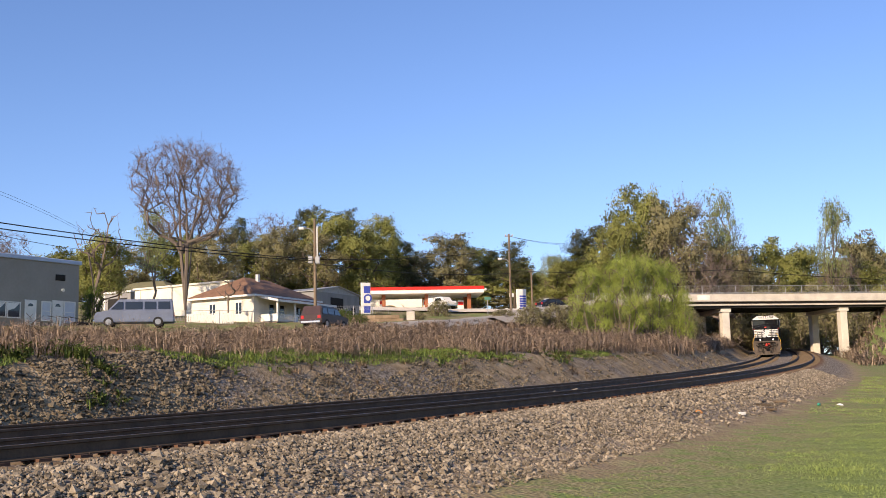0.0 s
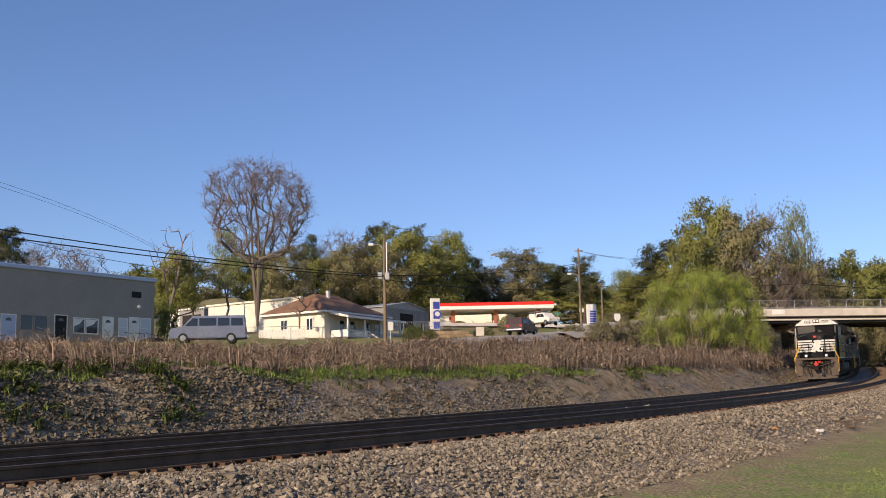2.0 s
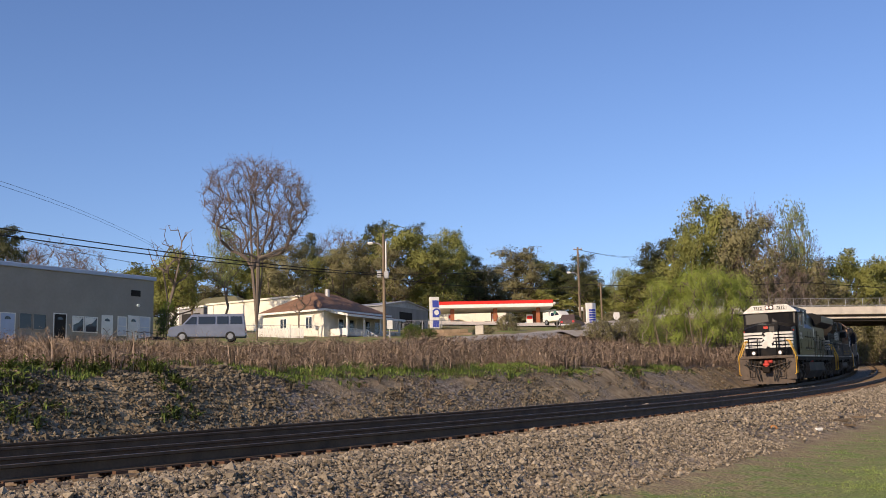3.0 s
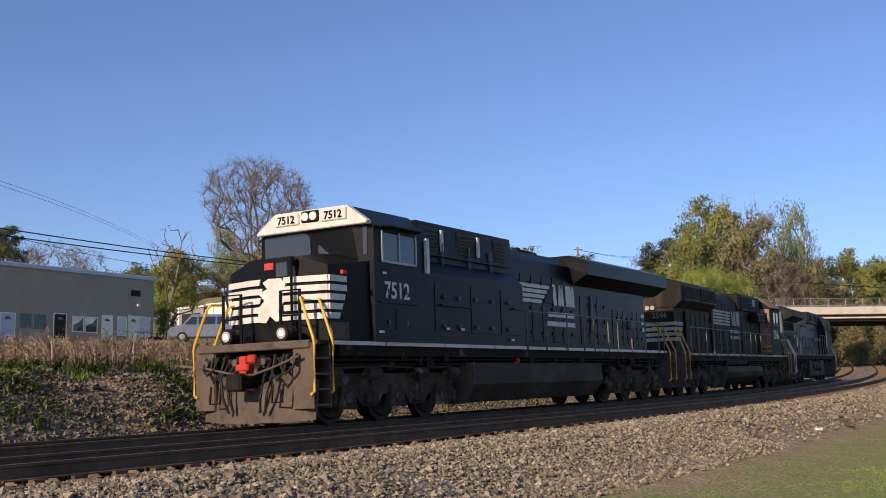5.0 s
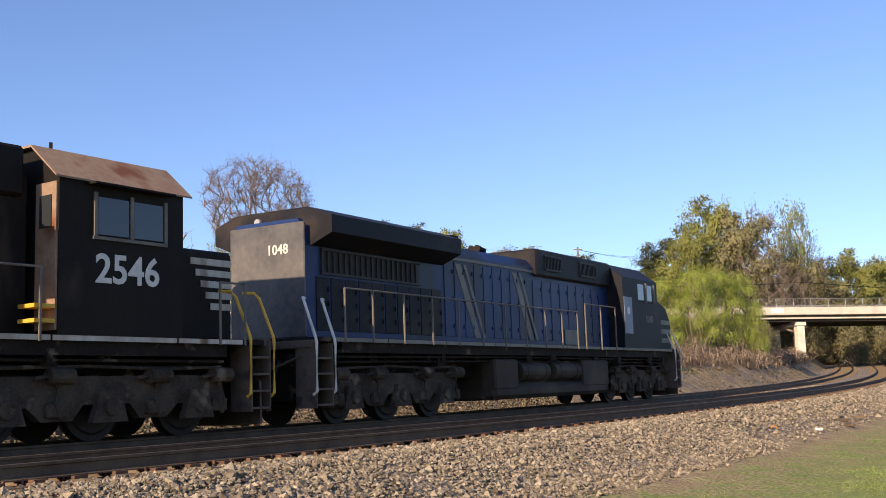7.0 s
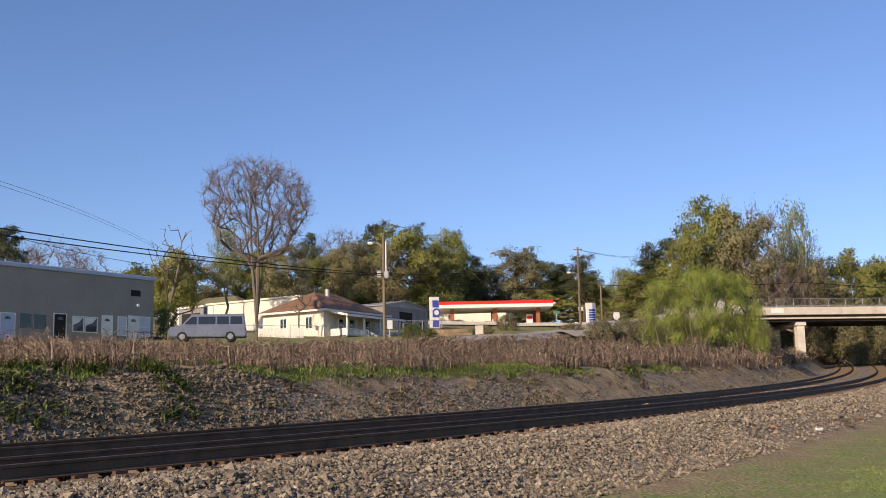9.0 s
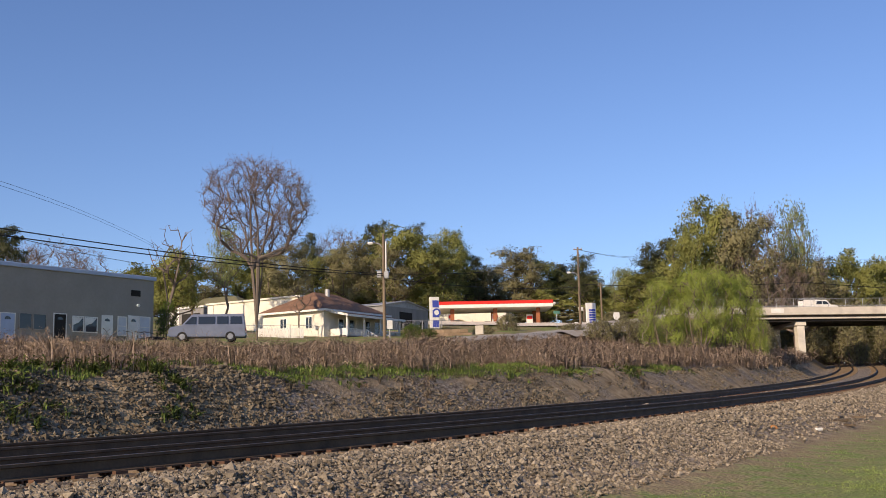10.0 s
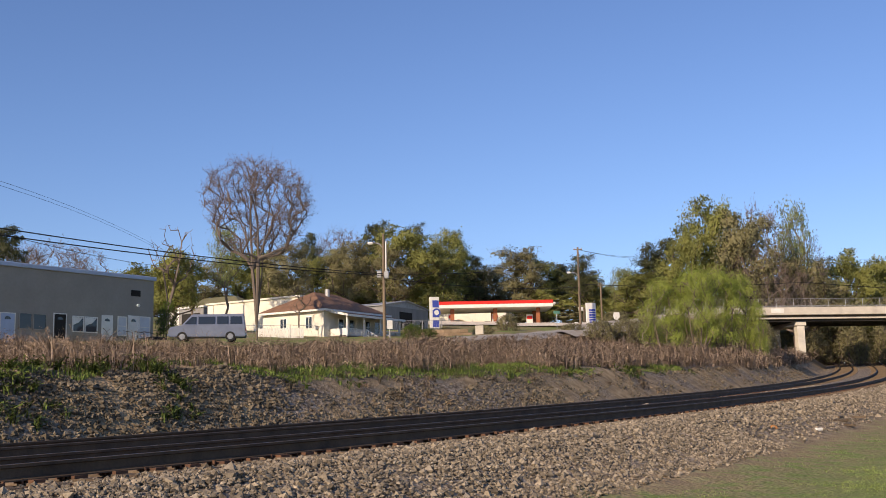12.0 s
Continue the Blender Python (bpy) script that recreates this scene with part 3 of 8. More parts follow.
    bm = bmesh.new()
    v = [bm.verts.new(c) for c in ((p0 - 0.3, -2.9, 10.85), (p1 + 0.3, -2.9, 10.85), (p1 + 0.3, -0.05, 11.5), (p0 - 0.3, -0.05, 11.5), (p0 - 0.3, -2.9, 10.7), (p1 + 0.3, -2.9, 10.7), (p1 + 0.3, -0.05, 11.3), (p0 - 0.3, -0.05, 11.3))]
    for f in ((0, 1, 2, 3), (7, 6, 5, 4), (0, 4, 5, 1), (1, 5, 6, 2), (3, 2, 6, 7), (0, 3, 7, 4)):
        bm.faces.new([v[i] for i in f])
    bmesh.ops.recalc_face_normals(bm, faces=bm.faces)
    pr = part("porch_roof", bm, M_SHINGLE, h)
    bm = bmesh.new()
    v = [bm.verts.new(c) for c in ((p0 - 0.33, -2.9, 10.66), (p0 - 0.33, -0.05, 11.28), (p0 - 0.33, -0.05, 11.56), (p0 - 0.33, -2.9, 10.9))]
    bm.faces.new(v)
    box(bm, p0 - 0.3, p1 + 0.3, -2.93, -2.9, 10.66, 10.9)
    part("porch_fascia", bm, M_WHITE, pr)
    for x in (p0 + 0.15, p0 + 3.2, p0 + 6.2, p1 - 0.15):
        bm = bmesh.new()
        box(bm, x - 0.1, x + 0.1, -2.45, -2.25, 8.6, 10.72, 0.02)
        part("porch_post", bm, M_WHITE, h)
    for xa, xb in ((p0 + 0.15, p0 + 3.2), (p0 + 6.2, p1 - 0.15)):
        bm = bmesh.new()
        box(bm, xa, xb, -2.39, -2.31, 9.38, 9.46)
        box(bm, xa, xb, -2.39, -2.31, 8.72, 8.80)
        x = xa + 0.15
        while x < xb:
            box(bm, x, x + 0.04, -2.37, -2.33, 8.8, 9.38)
            x += 0.16
        part("porch_railing", bm, M_WHITE, h)
    bm = bmesh.new()
    box(bm, p0 + 0.11, p0 + 0.19, -2.3, -0.1, 9.36, 9.46)
    box(bm, p0 + 0.11, p0 + 0.19, -2.3, -0.1, 8.7, 8.8)
    box(bm, p0 + 0.13, p0 + 0.17, -2.3, -0.1, 8.8, 9.36)
    part("porch_railing", bm, M_WHITE, h)
    for i in range(5):
        bm = bmesh.new()
        box(bm, p0 + 3.4, p0 + 5.9, -2.5 - 0.35 * (i + 1), -2.5 - 0.35 * i, 7.2, 8.42 - 0.2 * i)
        part("step", bm, M_CONCRETE, h)
    for x in (p0 + 3.35, p0 + 5.95):
        bm = bmesh.new()
        for yy, zz in ((-2.5, 0), (-4.2, -1.0)):
            box(bm, x - 0.06, x + 0.06, yy - 0.06, yy + 0.06, 8.4 + zz - 0.4, 9.5 + zz)
        tube(bm, [(x, -2.5, 9.45), (x, -4.2, 8.45)], 0.06, 4)
        tube(bm, [(x, -2.5, 8.85), (x, -4.2, 7.85)], 0.05, 4)
        k = 0
        for k in range(8):
            yy = -2.6 - 0.2 * k
            box(bm, x - 0.02, x + 0.02, yy - 0.02, yy + 0.02, 8.75 - 0.118 * k, 9.4 - 0.118 * k)
        part("stair_railing", bm, M_WHITE, h)
    return h


def build_box_building(name, m, L, D, z0, z1, material, roof_mat, label, roof="flat", openings=()):
    b = thing(name, m, label, "building")
    bm = bmesh.new()
    box(bm, 0, L, 0, D, z0, z1, 0.02)
    part("wall", bm, material, b)
    bm = bmesh.new()
    if roof == "flat":
        box(bm, -0.2, L + 0.2, -0.2, D + 0.2, z1 + 0.003, z1 + 0.25, 0.03)
    elif roof == "gable":
        prism(bm, [(-0.25, z1), (L / 2, z1 + 0.9), (L + 0.25, z1), (L + 0.25, z1 + 0.1), (L / 2, z1 + 1.02), (-0.25, z1 + 0.1)], -0.25, D + 0.25)
        prism(bm, [(0, z1 - 0.01), (L, z1 - 0.01), (L / 2, z1 + 0.9)], 0.01, D - 0.01)
    else:
        prism(bm, [(-0.3, z1), (L + 0.3, z1), (L + 0.3, z1 + 0.15), (-0.3, z1 + 0.15)], -0.3, D + 0.3)
        v = [bm.verts.new(c) for c in ((-0.3, -0.3, z1 + 0.15), (L + 0.3, -0.3, z1 + 0.15), (L + 0.3, D + 0.3, z1 + 0.15), (-0.3, D + 0.3, z1 + 0.15), (D / 2, D / 2, z1 + 2.0), (L - D / 2, D / 2, z1 + 2.0))]
        for f in ((0, 1, 5, 4), (1, 2, 5), (2, 3, 4, 5), (3, 0, 4)):
            bm.faces.new([v[i] for i in f])
    bmesh.ops.recalc_face_normals(bm, faces=bm.faces)
    part("roof", bm, roof_mat, b)
    for x0, x1, za, zb, mm, nm in openings:
        bm = bmesh.new()
        box(bm, x0, x1, -0.04, 0.3, za, zb)
        part(nm, bm, mm, b)
    return b


build_grey_block()
build_house()
# long cream shed behind the house; its lit side faces the low sun
build_box_building("warehouse", frame_at(-31.0, 140.2, 0, 0.85, -0.53), 15.5, 9, 9.5, 14.75, M_CREAM, M_CREAM, "long cream metal warehouse in full sun", "flat",
                   ((1.0, 1.06, 10, 14.7, mat("seam", (0.5, 0.46, 0.35), None, 2, 0.8), "seam"), (12.5, 13.5, 10.4, 12.6, M_DARKIN, "door")))
# garage and workshop openings are solid slabs, coloured dark for the shade inside
build_box_building("garage", frame_at(-36.2, 146.0, 0, 0.85, -0.53), 4.6, 7, 10, 14.9, M_SHED, M_WHITE, "open dark garage with white roof edge beside the warehouse", "flat", ((0.6, 4.0, 10.8, 14.2, M_DARKIN, "opening"),))
build_box_building("bungalow", frame_at(-40.5, 157.0, 0, 0.9, -0.43), 13.0, 8, 11, 15.8, M_WHITE, mat("olive_roof", (0.22, 0.20, 0.10), (0.14, 0.13, 0.07), 1.5, 0.9), "bungalow with olive hip roof and white eaves", "hip")
build_box_building("workshop", frame_at(-7.9, 140.0, 0, 0.53, 0.848), 10.6, 11, 9.8, 14.3, M_SHED, M_GALV, "grey metal workshop with a wide dark door", "gable", ((3.6, 6.6, 10.6, 13.7, M_DARKIN, "opening"), (8.6, 9.5, 10.8, 12.6, M_DARKIN, "door")))


def build_station():
    m = frame_at(-1.9, 168.0, 0, 1.0, 0.02)
    c = thing("station_canopy", m, "filling station canopy with red and white fascia", "canopy")
    L, D = 19.0, 9.5
    bm = bmesh.new()
    box(bm, 0, L, 0, D, 16.45, 17.2)
    part("deck", bm, M_WHITE, c)
    bm = bmesh.new()
    box(bm, -0.06, L + 0.06, -0.06, D + 0.06, 16.95, 17.45, 0.03)
    part("red_band", bm, M_REDBAND, c)
    bm = bmesh.new()
    box(bm, -0.04, L + 0.04, -0.04, D + 0.04, 16.4, 16.9, 0.02)
    part("white_band", bm, M_WHITE, c)
    bm = bmesh.new()
    box(bm, L + 0.06, L + 0.5, -0.2, 0.8, 16.7, 17.1, 0.15)
    part("corner_lamp", bm, M_WHITE, c)
    for x in (3.2, 10.0, 16.8):
        for y in (1.8, 7.7):
            bm = bmesh.new()
            box(bm, x - 0.3, x + 0.3, y - 0.3, y + 0.3, 12.6, 16.4, 0.03)
            part("column", bm, M_BRICK, c)
    s = build_box_building("station_shop", frame_at(-2.4, 186.5, 0, 0.98, -0.2), 13.2, 9, 12.5, 17.1, M_CREAM, M_CREAM, "cream station shop with arched front lit by the sun", "flat",
                           ((1.0, 2.0, 13.4, 15.6, M_GLASS, "window"), (2.5, 3.5, 13.4, 15.6, M_GLASS, "window"), (9.5, 10.5, 13.4, 15.6, M_GLASS, "window")))
    bm = bmesh.new()
    arch = [(5.0 + 2.6 * math.cos(a), 15.0 + 1.9 * math.sin(a)) for a in [math.pi * i / 12 for i in range(13)]] + [(5.0 + 1.7 * math.cos(a), 14.8 + 1.2 * math.sin(a)) for a in [math.pi * (12 - i) / 12 for i in range(13)]]
    prism(bm, arch, -0.9, -0.1)
    part("arch", bm, M_CREAM, s)
    for x in (3.0, 10.0, 15.5):
        p = thing("fuel_pump", frame_at(-1.9 + x, 171.5, land(-1.9 + x, 171.5) + 0.1, 1, 0), "white and red fuel pump on the forecourt", "fuel pump", "fuel pumps")
        bm = bmesh.new()
        box(bm, -0.5, 0.5, -0.3, 0.3, 0, 1.7, 0.05)
        part("cabinet", bm, M_WHITE, p)
        bm = bmesh.new()
        box(bm, -0.42, 0.42, -0.33, -0.3, 0.9, 1.4)
        part("display", bm, M_REDBAND, p)


build_station()


def wire_fence(points, height, label):
    """Chain-link fence: posts, top rail and crossed wires."""
    f = thing("wire_fence", Matrix.Identity(4), label, "fence")
    rails, net = bmesh.new(), bmesh.new()
    for (xa, ya), (xb, yb) in zip(points, points[1:]):
        n = max(1, int(math.hypot(xb - xa, yb - ya) / 2.4))
        for i in range(n):
            x0, y0 = xa + (xb - xa) * i / n, ya + (yb - ya) * i / n
            x1, y1 = xa + (xb - xa) * (i + 1) / n, ya + (yb - ya) * (i + 1) / n
            g0, g1 = land(x0, y0), land(x1, y1)
            bm = bmesh.new()
            cyl(bm, (x0, y0, g0 - 0.2), (x0, y0, g0 + height + 0.05), 0.04, seg=6)
            part("post", bm, M_GALV, f)
            cyl(rails, (x0, y0, g0 + height), (x1, y1, g1 + height), 0.025, seg=5)
            for k in range(10):
                a, b = k / 10, (k + 1) / 10
                p = lambda q, up: (x0 + (x1 - x0) * q, y0 + (y1 - y0) * q, g0 + (g1 - g0) * q + up)
                cyl(net, p(a, 0.05), p(b, height), 0.008, seg=3, caps=False)
                cyl(net, p(b, 0.05), p(a, height), 0.008, seg=3, caps=False)
    part("top_rail", rails, M_GALV, f)
    part("wire_mesh", net, M_GALV, f)


wire_fence([(-27.5, 108.0), (-19.0, 108.5), (-12.6, 111.0)], 1.3, "galvanised chain-link fence round the house yard")
wire_fence([(-10.0, 132.0), (2.0, 138.5)], 1.5, "galvanised chain-link fence before the workshop")


def board_fence(x0, x1, y, z0, z1, label):
    f = thing("board_fence", Matrix.Identity(4), label, "fence")
    n = int((x1 - x0) / 0.22)
    for i in range(n):
        bm = bmesh.new()
        xa = x0 + (x1 - x0) * i / n
        box(bm, xa, xa + 0.19, y - 0.03, y, z0, z1 - 0.05 * (i % 3 == 1), 0.008)
        part("board", bm, M_WHITE, f)
    for z in (z0 + 0.2, z1 - 0.25):
        bm = bmesh.new()
        box(bm, x0, x1, y + 0.002, y + 0.07, z, z + 0.09)
        part("fence_rail", bm, M_WHITE, f)


board_fence(-19.4, -14.6, 111.6, land(-17, 111.6) - 0.1, land(-17, 111.6) + 1.0, "low white board fence before the house")


def retaining_wall(x0, x1, y, top, label):
    """A low wall of earth-stained blocks with an end pier."""
    w = thing("retaining_wall", Matrix.Identity(4), label, "wall")
    stain = mat("earth_stained_block", (0.33, 0.24, 0.155), (0.20, 0.14, 0.09), 1.5, 0.95, bump=0.4, bump_scale=10, per_object=0.18)
    base = min(land(x0, y), land(x1, y)) - 0.4
    rows = int((top - base) / 0.4)
    for r in range(rows):
        n = int((x1 - x0) / 0.9)
        for i in range(n):
            bm = bmesh.new()
            xa = x0 + (i + 0.5 * (r % 2)) * 0.9
            box(bm, xa, xa + 0.885, y, y + 0.45 - 0.02 * (i % 2), base + r * 0.4, base + r * 0.4 + 0.39, 0.02)
            part("block", bm, stain, w)
    bm = bmesh.new()
    box(bm, x1, x1 + 0.9, y - 0.15, y + 0.6, base, top + 0.25, 0.04)
    part("pier", bm, M_CONCRETE, w)


retaining_wall(-4.6, 3.4, 119.0, 9.5, "low earth-stained block wall below the filling station")


def build_pylon(name, x, y, z0, w, h, face, label, bars, blank=0.0):
    """A sign board between two posts, with rows of plain bars on its face."""
    p = thing(name, frame_at(x, y, z0, 0.95, 0.31), label, "sign")
    bm = bmesh.new()
    box(bm, -w / 2, w / 2, -0.12, 0.12, 0.0, h, 0.03)
    part("board", bm, M_WHITE, p)
    for dx in (-w / 2 + 0.12, w / 2 - 0.12):
        bm = bmesh.new()
        box(bm, dx - 0.07, dx + 0.07, -0.07, 0.07, -1.5, 0.02)
        part("post", bm, M_GALV, p)
    hh = h * (1 - blank) / bars
    for i in range(bars):
        bm = bmesh.new()
        box(bm, -w * 0.22, w / 2 - 0.08, -0.14, -0.12, 0.12 + i * hh, 0.12 + i * hh + hh * 0.72)
        part("blue_bar", bm, face, p)
    return p


build_pylon("price_sign", 18.85, 138.0, 10.8, 1.35, 3.05, M_BLUESIGN, "white price board with rows of blue bars", 7, 0.28)
blue = build_pylon("tall_sign", -1.3, 140.5, 11.2, 1.3, 4.1, M_BLUESIGN, "tall blue and white roadside sign", 3, 0.05)
bm = bmesh.new()
cyl(bm, (0.25, -0.16, 2.05), (0.25, -0.13, 2.05), 0.55, seg=20)
part("round_panel", bm, M_BLUESIGN, blue)
bm = bmesh.new()
cyl(bm, (0.25, -0.18, 2.05), (0.25, -0.16, 2.05), 0.33, seg=20)
part("round_panel", bm, M_WHITE, blue)


def small_sign(x, y, z_low, z_high, w, material, label, shape="rect"):
    g = land(x, y)
    p = thing("road_sign", frame_at(x, y, 0, 0.95, 0.31), label, "sign")
    bm = bmesh.new()
    cyl(bm, (0, 0, g - 0.3), (0, 0, z_low + 0.1), 0.05, seg=6)
    part("post", bm, M_GALV, p)
    bm = bmesh.new()
    if shape == "rect":
        box(bm, -w / 2, w / 2, -0.05, -0.01, z_low, z_high, 0.01)
    else:
        zm = (z_low + z_high) / 2
        prism(bm, [(-w * 0.35, z_low + 0.1), (0, z_low), (w * 0.35, z_low + 0.1), (w / 2, zm), (w * 0.4, z_high), (-w * 0.4, z_high), (-w / 2, zm)], -0.05, -0.01)
    part("panel", bm, material, p)


small_sign(22.45, 140, 11.75, 12.75, 0.95, M_WHITE, "white shield-shaped road sign on a post", "shield")
small_sign(15.7, 150, 13.6, 14.0, 0.95, mat("green_sign", (0.12, 0.30, 0.22), None, 2, 0.5), "green street name sign on a post")
small_sign(-5.0, 98, 7.95, 8.75, 0.5, M_WHITE, "small white notice on a post beside the road")
small_sign(18.6, 146, 13.6, 14.1, 0.7, M_WHITE, "small white sign above the roadside")
small_sign(17.0, 139, 10.9, 11.5, 0.5, M_WHITE, "white marker board beside a utility pole")


# ---- poles and cables ----
def utility_pole(x, y, top, label, arms=(), lamp=None, boxes=False, lean=0.0, radius=0.17):
    g = land(x, y)
    p = thing("utility_pole", Matrix.Translation((x, y, 0)) @ Matrix.Rotation(radians(lean), 4, "Y"), label, "utility pole", "roadside poles")
    bm = bmesh.new()
    cyl(bm, (0, 0, g - 0.6), (0, 0, top), radius, radius * 0.7, 10)
    part("shaft", bm, M_WOODPOLE, p)
    for z, w in arms:
        bm = bmesh.new()
        box(bm, -w / 2, w / 2, -0.09, -0.0, z - 0.06, z + 0.06)
        a = part("crossarm", bm, M_WOODPOLE, p)
        for dx in (-w / 2 + 0.1, w / 2 - 0.1):
            bm = bmesh.new()
            cyl(bm, (dx, -0.05, z + 0.06), (dx, -0.05, z + 0.25), 0.06, 0.04, 8)
            part("insulator", bm, M_GALV, a)
    if lamp:
        dx, z = lamp
        bm = bmesh.new()
        tube(bm, [(0, 0, z - 0.55), (dx * 0.4, 0, z - 0.1), (dx * 0.8, 0, z), (dx, 0, z)], 0.045, 6)
        part("lamp_arm", bm, M_GALV, p)
        bm = bmesh.new()
        box(bm, min(dx, dx * 1.5), max(dx, dx * 1.5), -0.18, 0.18, z - 0.14, z + 0.10, 0.07)
        part("lamp_head", bm, M_WHITE, p)
    if boxes:
        for dx, dz in ((-0.42, 0.0), (0.25, -0.05)):
            bm = bmesh.new()
            box(bm, dx - 0.22, dx + 0.22, -0.2, 0.2, 12.9 + dz, 13.6 + dz, 0.06)
            part("transformer", bm, M_GALV, p)
        bm = bmesh.new()
        cyl(bm, (0.22, -0.12, 12.9), (0.22, -0.12, 16.4), 0.06, seg=8)
        part("conduit", bm, M_WHITE, p)
    return p


utility_pole(-5.6, 100, 17.1, "weathered wooden utility pole with street light and grey boxes", lamp=(-1.0, 16.25), boxes=True)
utility_pole(17.1, 135, 20.7, "wooden utility pole with crossarm and street light", arms=((20.4, 1.1),), lamp=(-1.0, 17.5))
utility_pole(23.5, 160, 19.0, "short wooden utility pole by the filling station", arms=((18.6, 0.9),))
utility_pole(41.1, 190, 29.4, "tall utility pole with crossarms among trees", arms=((27.4, 3.0), (26.3, 2.2)), radius=0.2)
utility_pole(-30.6, 130, 18.7, "plain wooden utility pole behind the garages", radius=0.14)


def cable(a, b, sag, r, label):
    a, b = Vector(a), Vector(b)
    bm = bmesh.new()
    tube(bm, [a.lerp(b, i / 16) - Vector((0, 0, sag * 4 * (i / 16) * (1 - i / 16))) for i in range(17)], r, 4)
    tagged(part("cable", bm, M_WIRE), label, "cable", "overhead cables")


BLACK_CABLE, THIN_CABLE = "thick black overhead cable sagging between poles", "thin overhead wire against the sky"
cable((-5.62, 100, 13.3), (-25.6, 57, 11.0), 0.35, 0.035, BLACK_CABLE)
cable((-5.62, 100, 13.15), (-25.6, 57, 10.6), 0.35, 0.035, BLACK_CABLE)
cable((-30.6, 130, 18.3), (-29.2, 63, 12.3), 0.6, 0.022, THIN_CABLE)
cable((-31.1, 130, 18.6), (-28.0, 60, 14.9), -0.9, 0.012, THIN_CABLE)
cable((-31.1, 130, 18.4), (-28.0, 60, 14.6), -0.9, 0.012, THIN_CABLE)
cable((-5.62, 100, 13.3), (17.1, 135, 18.8), 0.5, 0.028, BLACK_CABLE)
cable((-5.62, 100, 12.9), (17.1, 135, 15.6), 0.5, 0.03, BLACK_CABLE)
cable((17.1, 135, 20.4), (41.1, 190, 27.5), 0.8, 0.02, THIN_CABLE)
cable((17.1, 135, 20.4), (41.6, 190, 27.3), 0.9, 0.02, THIN_CABLE)
cable((41.1, 190, 27.5), (90, 205, 27.6), 0.6, 0.02, THIN_CABLE)
cable((41.1, 190, 26.4), (90, 205, 26.4), 0.6, 0.02, THIN_CABLE)
cable((17.1, 135, 16.0), (42.0, 125, 14.5), 0.4, 0.03, BLACK_CABLE)
cable((42.0, 125, 14.5), (60, 124, 12.9), 0.1, 0.035, BLACK_CABLE)
cable((-5.62, 100, 12.6), (-8.0, 113, 11.6), 0.2, 0.015, THIN_CABLE)


# ---- vehicles ----
M_TYRE = mat("black_tyre", (0.025, 0.025, 0.025), (0.018, 0.018, 0.018), 5, 0.85)
M_RIM = mat("alloy_rim", (0.4, 0.4, 0.4), (0.28, 0.28, 0.28), 5, 0.4, metal=0.7)
M_TAIL = mat("red_tail_light", (0.5, 0.02, 0.02), None, 5, 0.3)
M_CHROME = mat("bright_trim", (0.6, 0.6, 0.6), (0.5, 0.5, 0.5), 5, 0.25, metal=0.9)


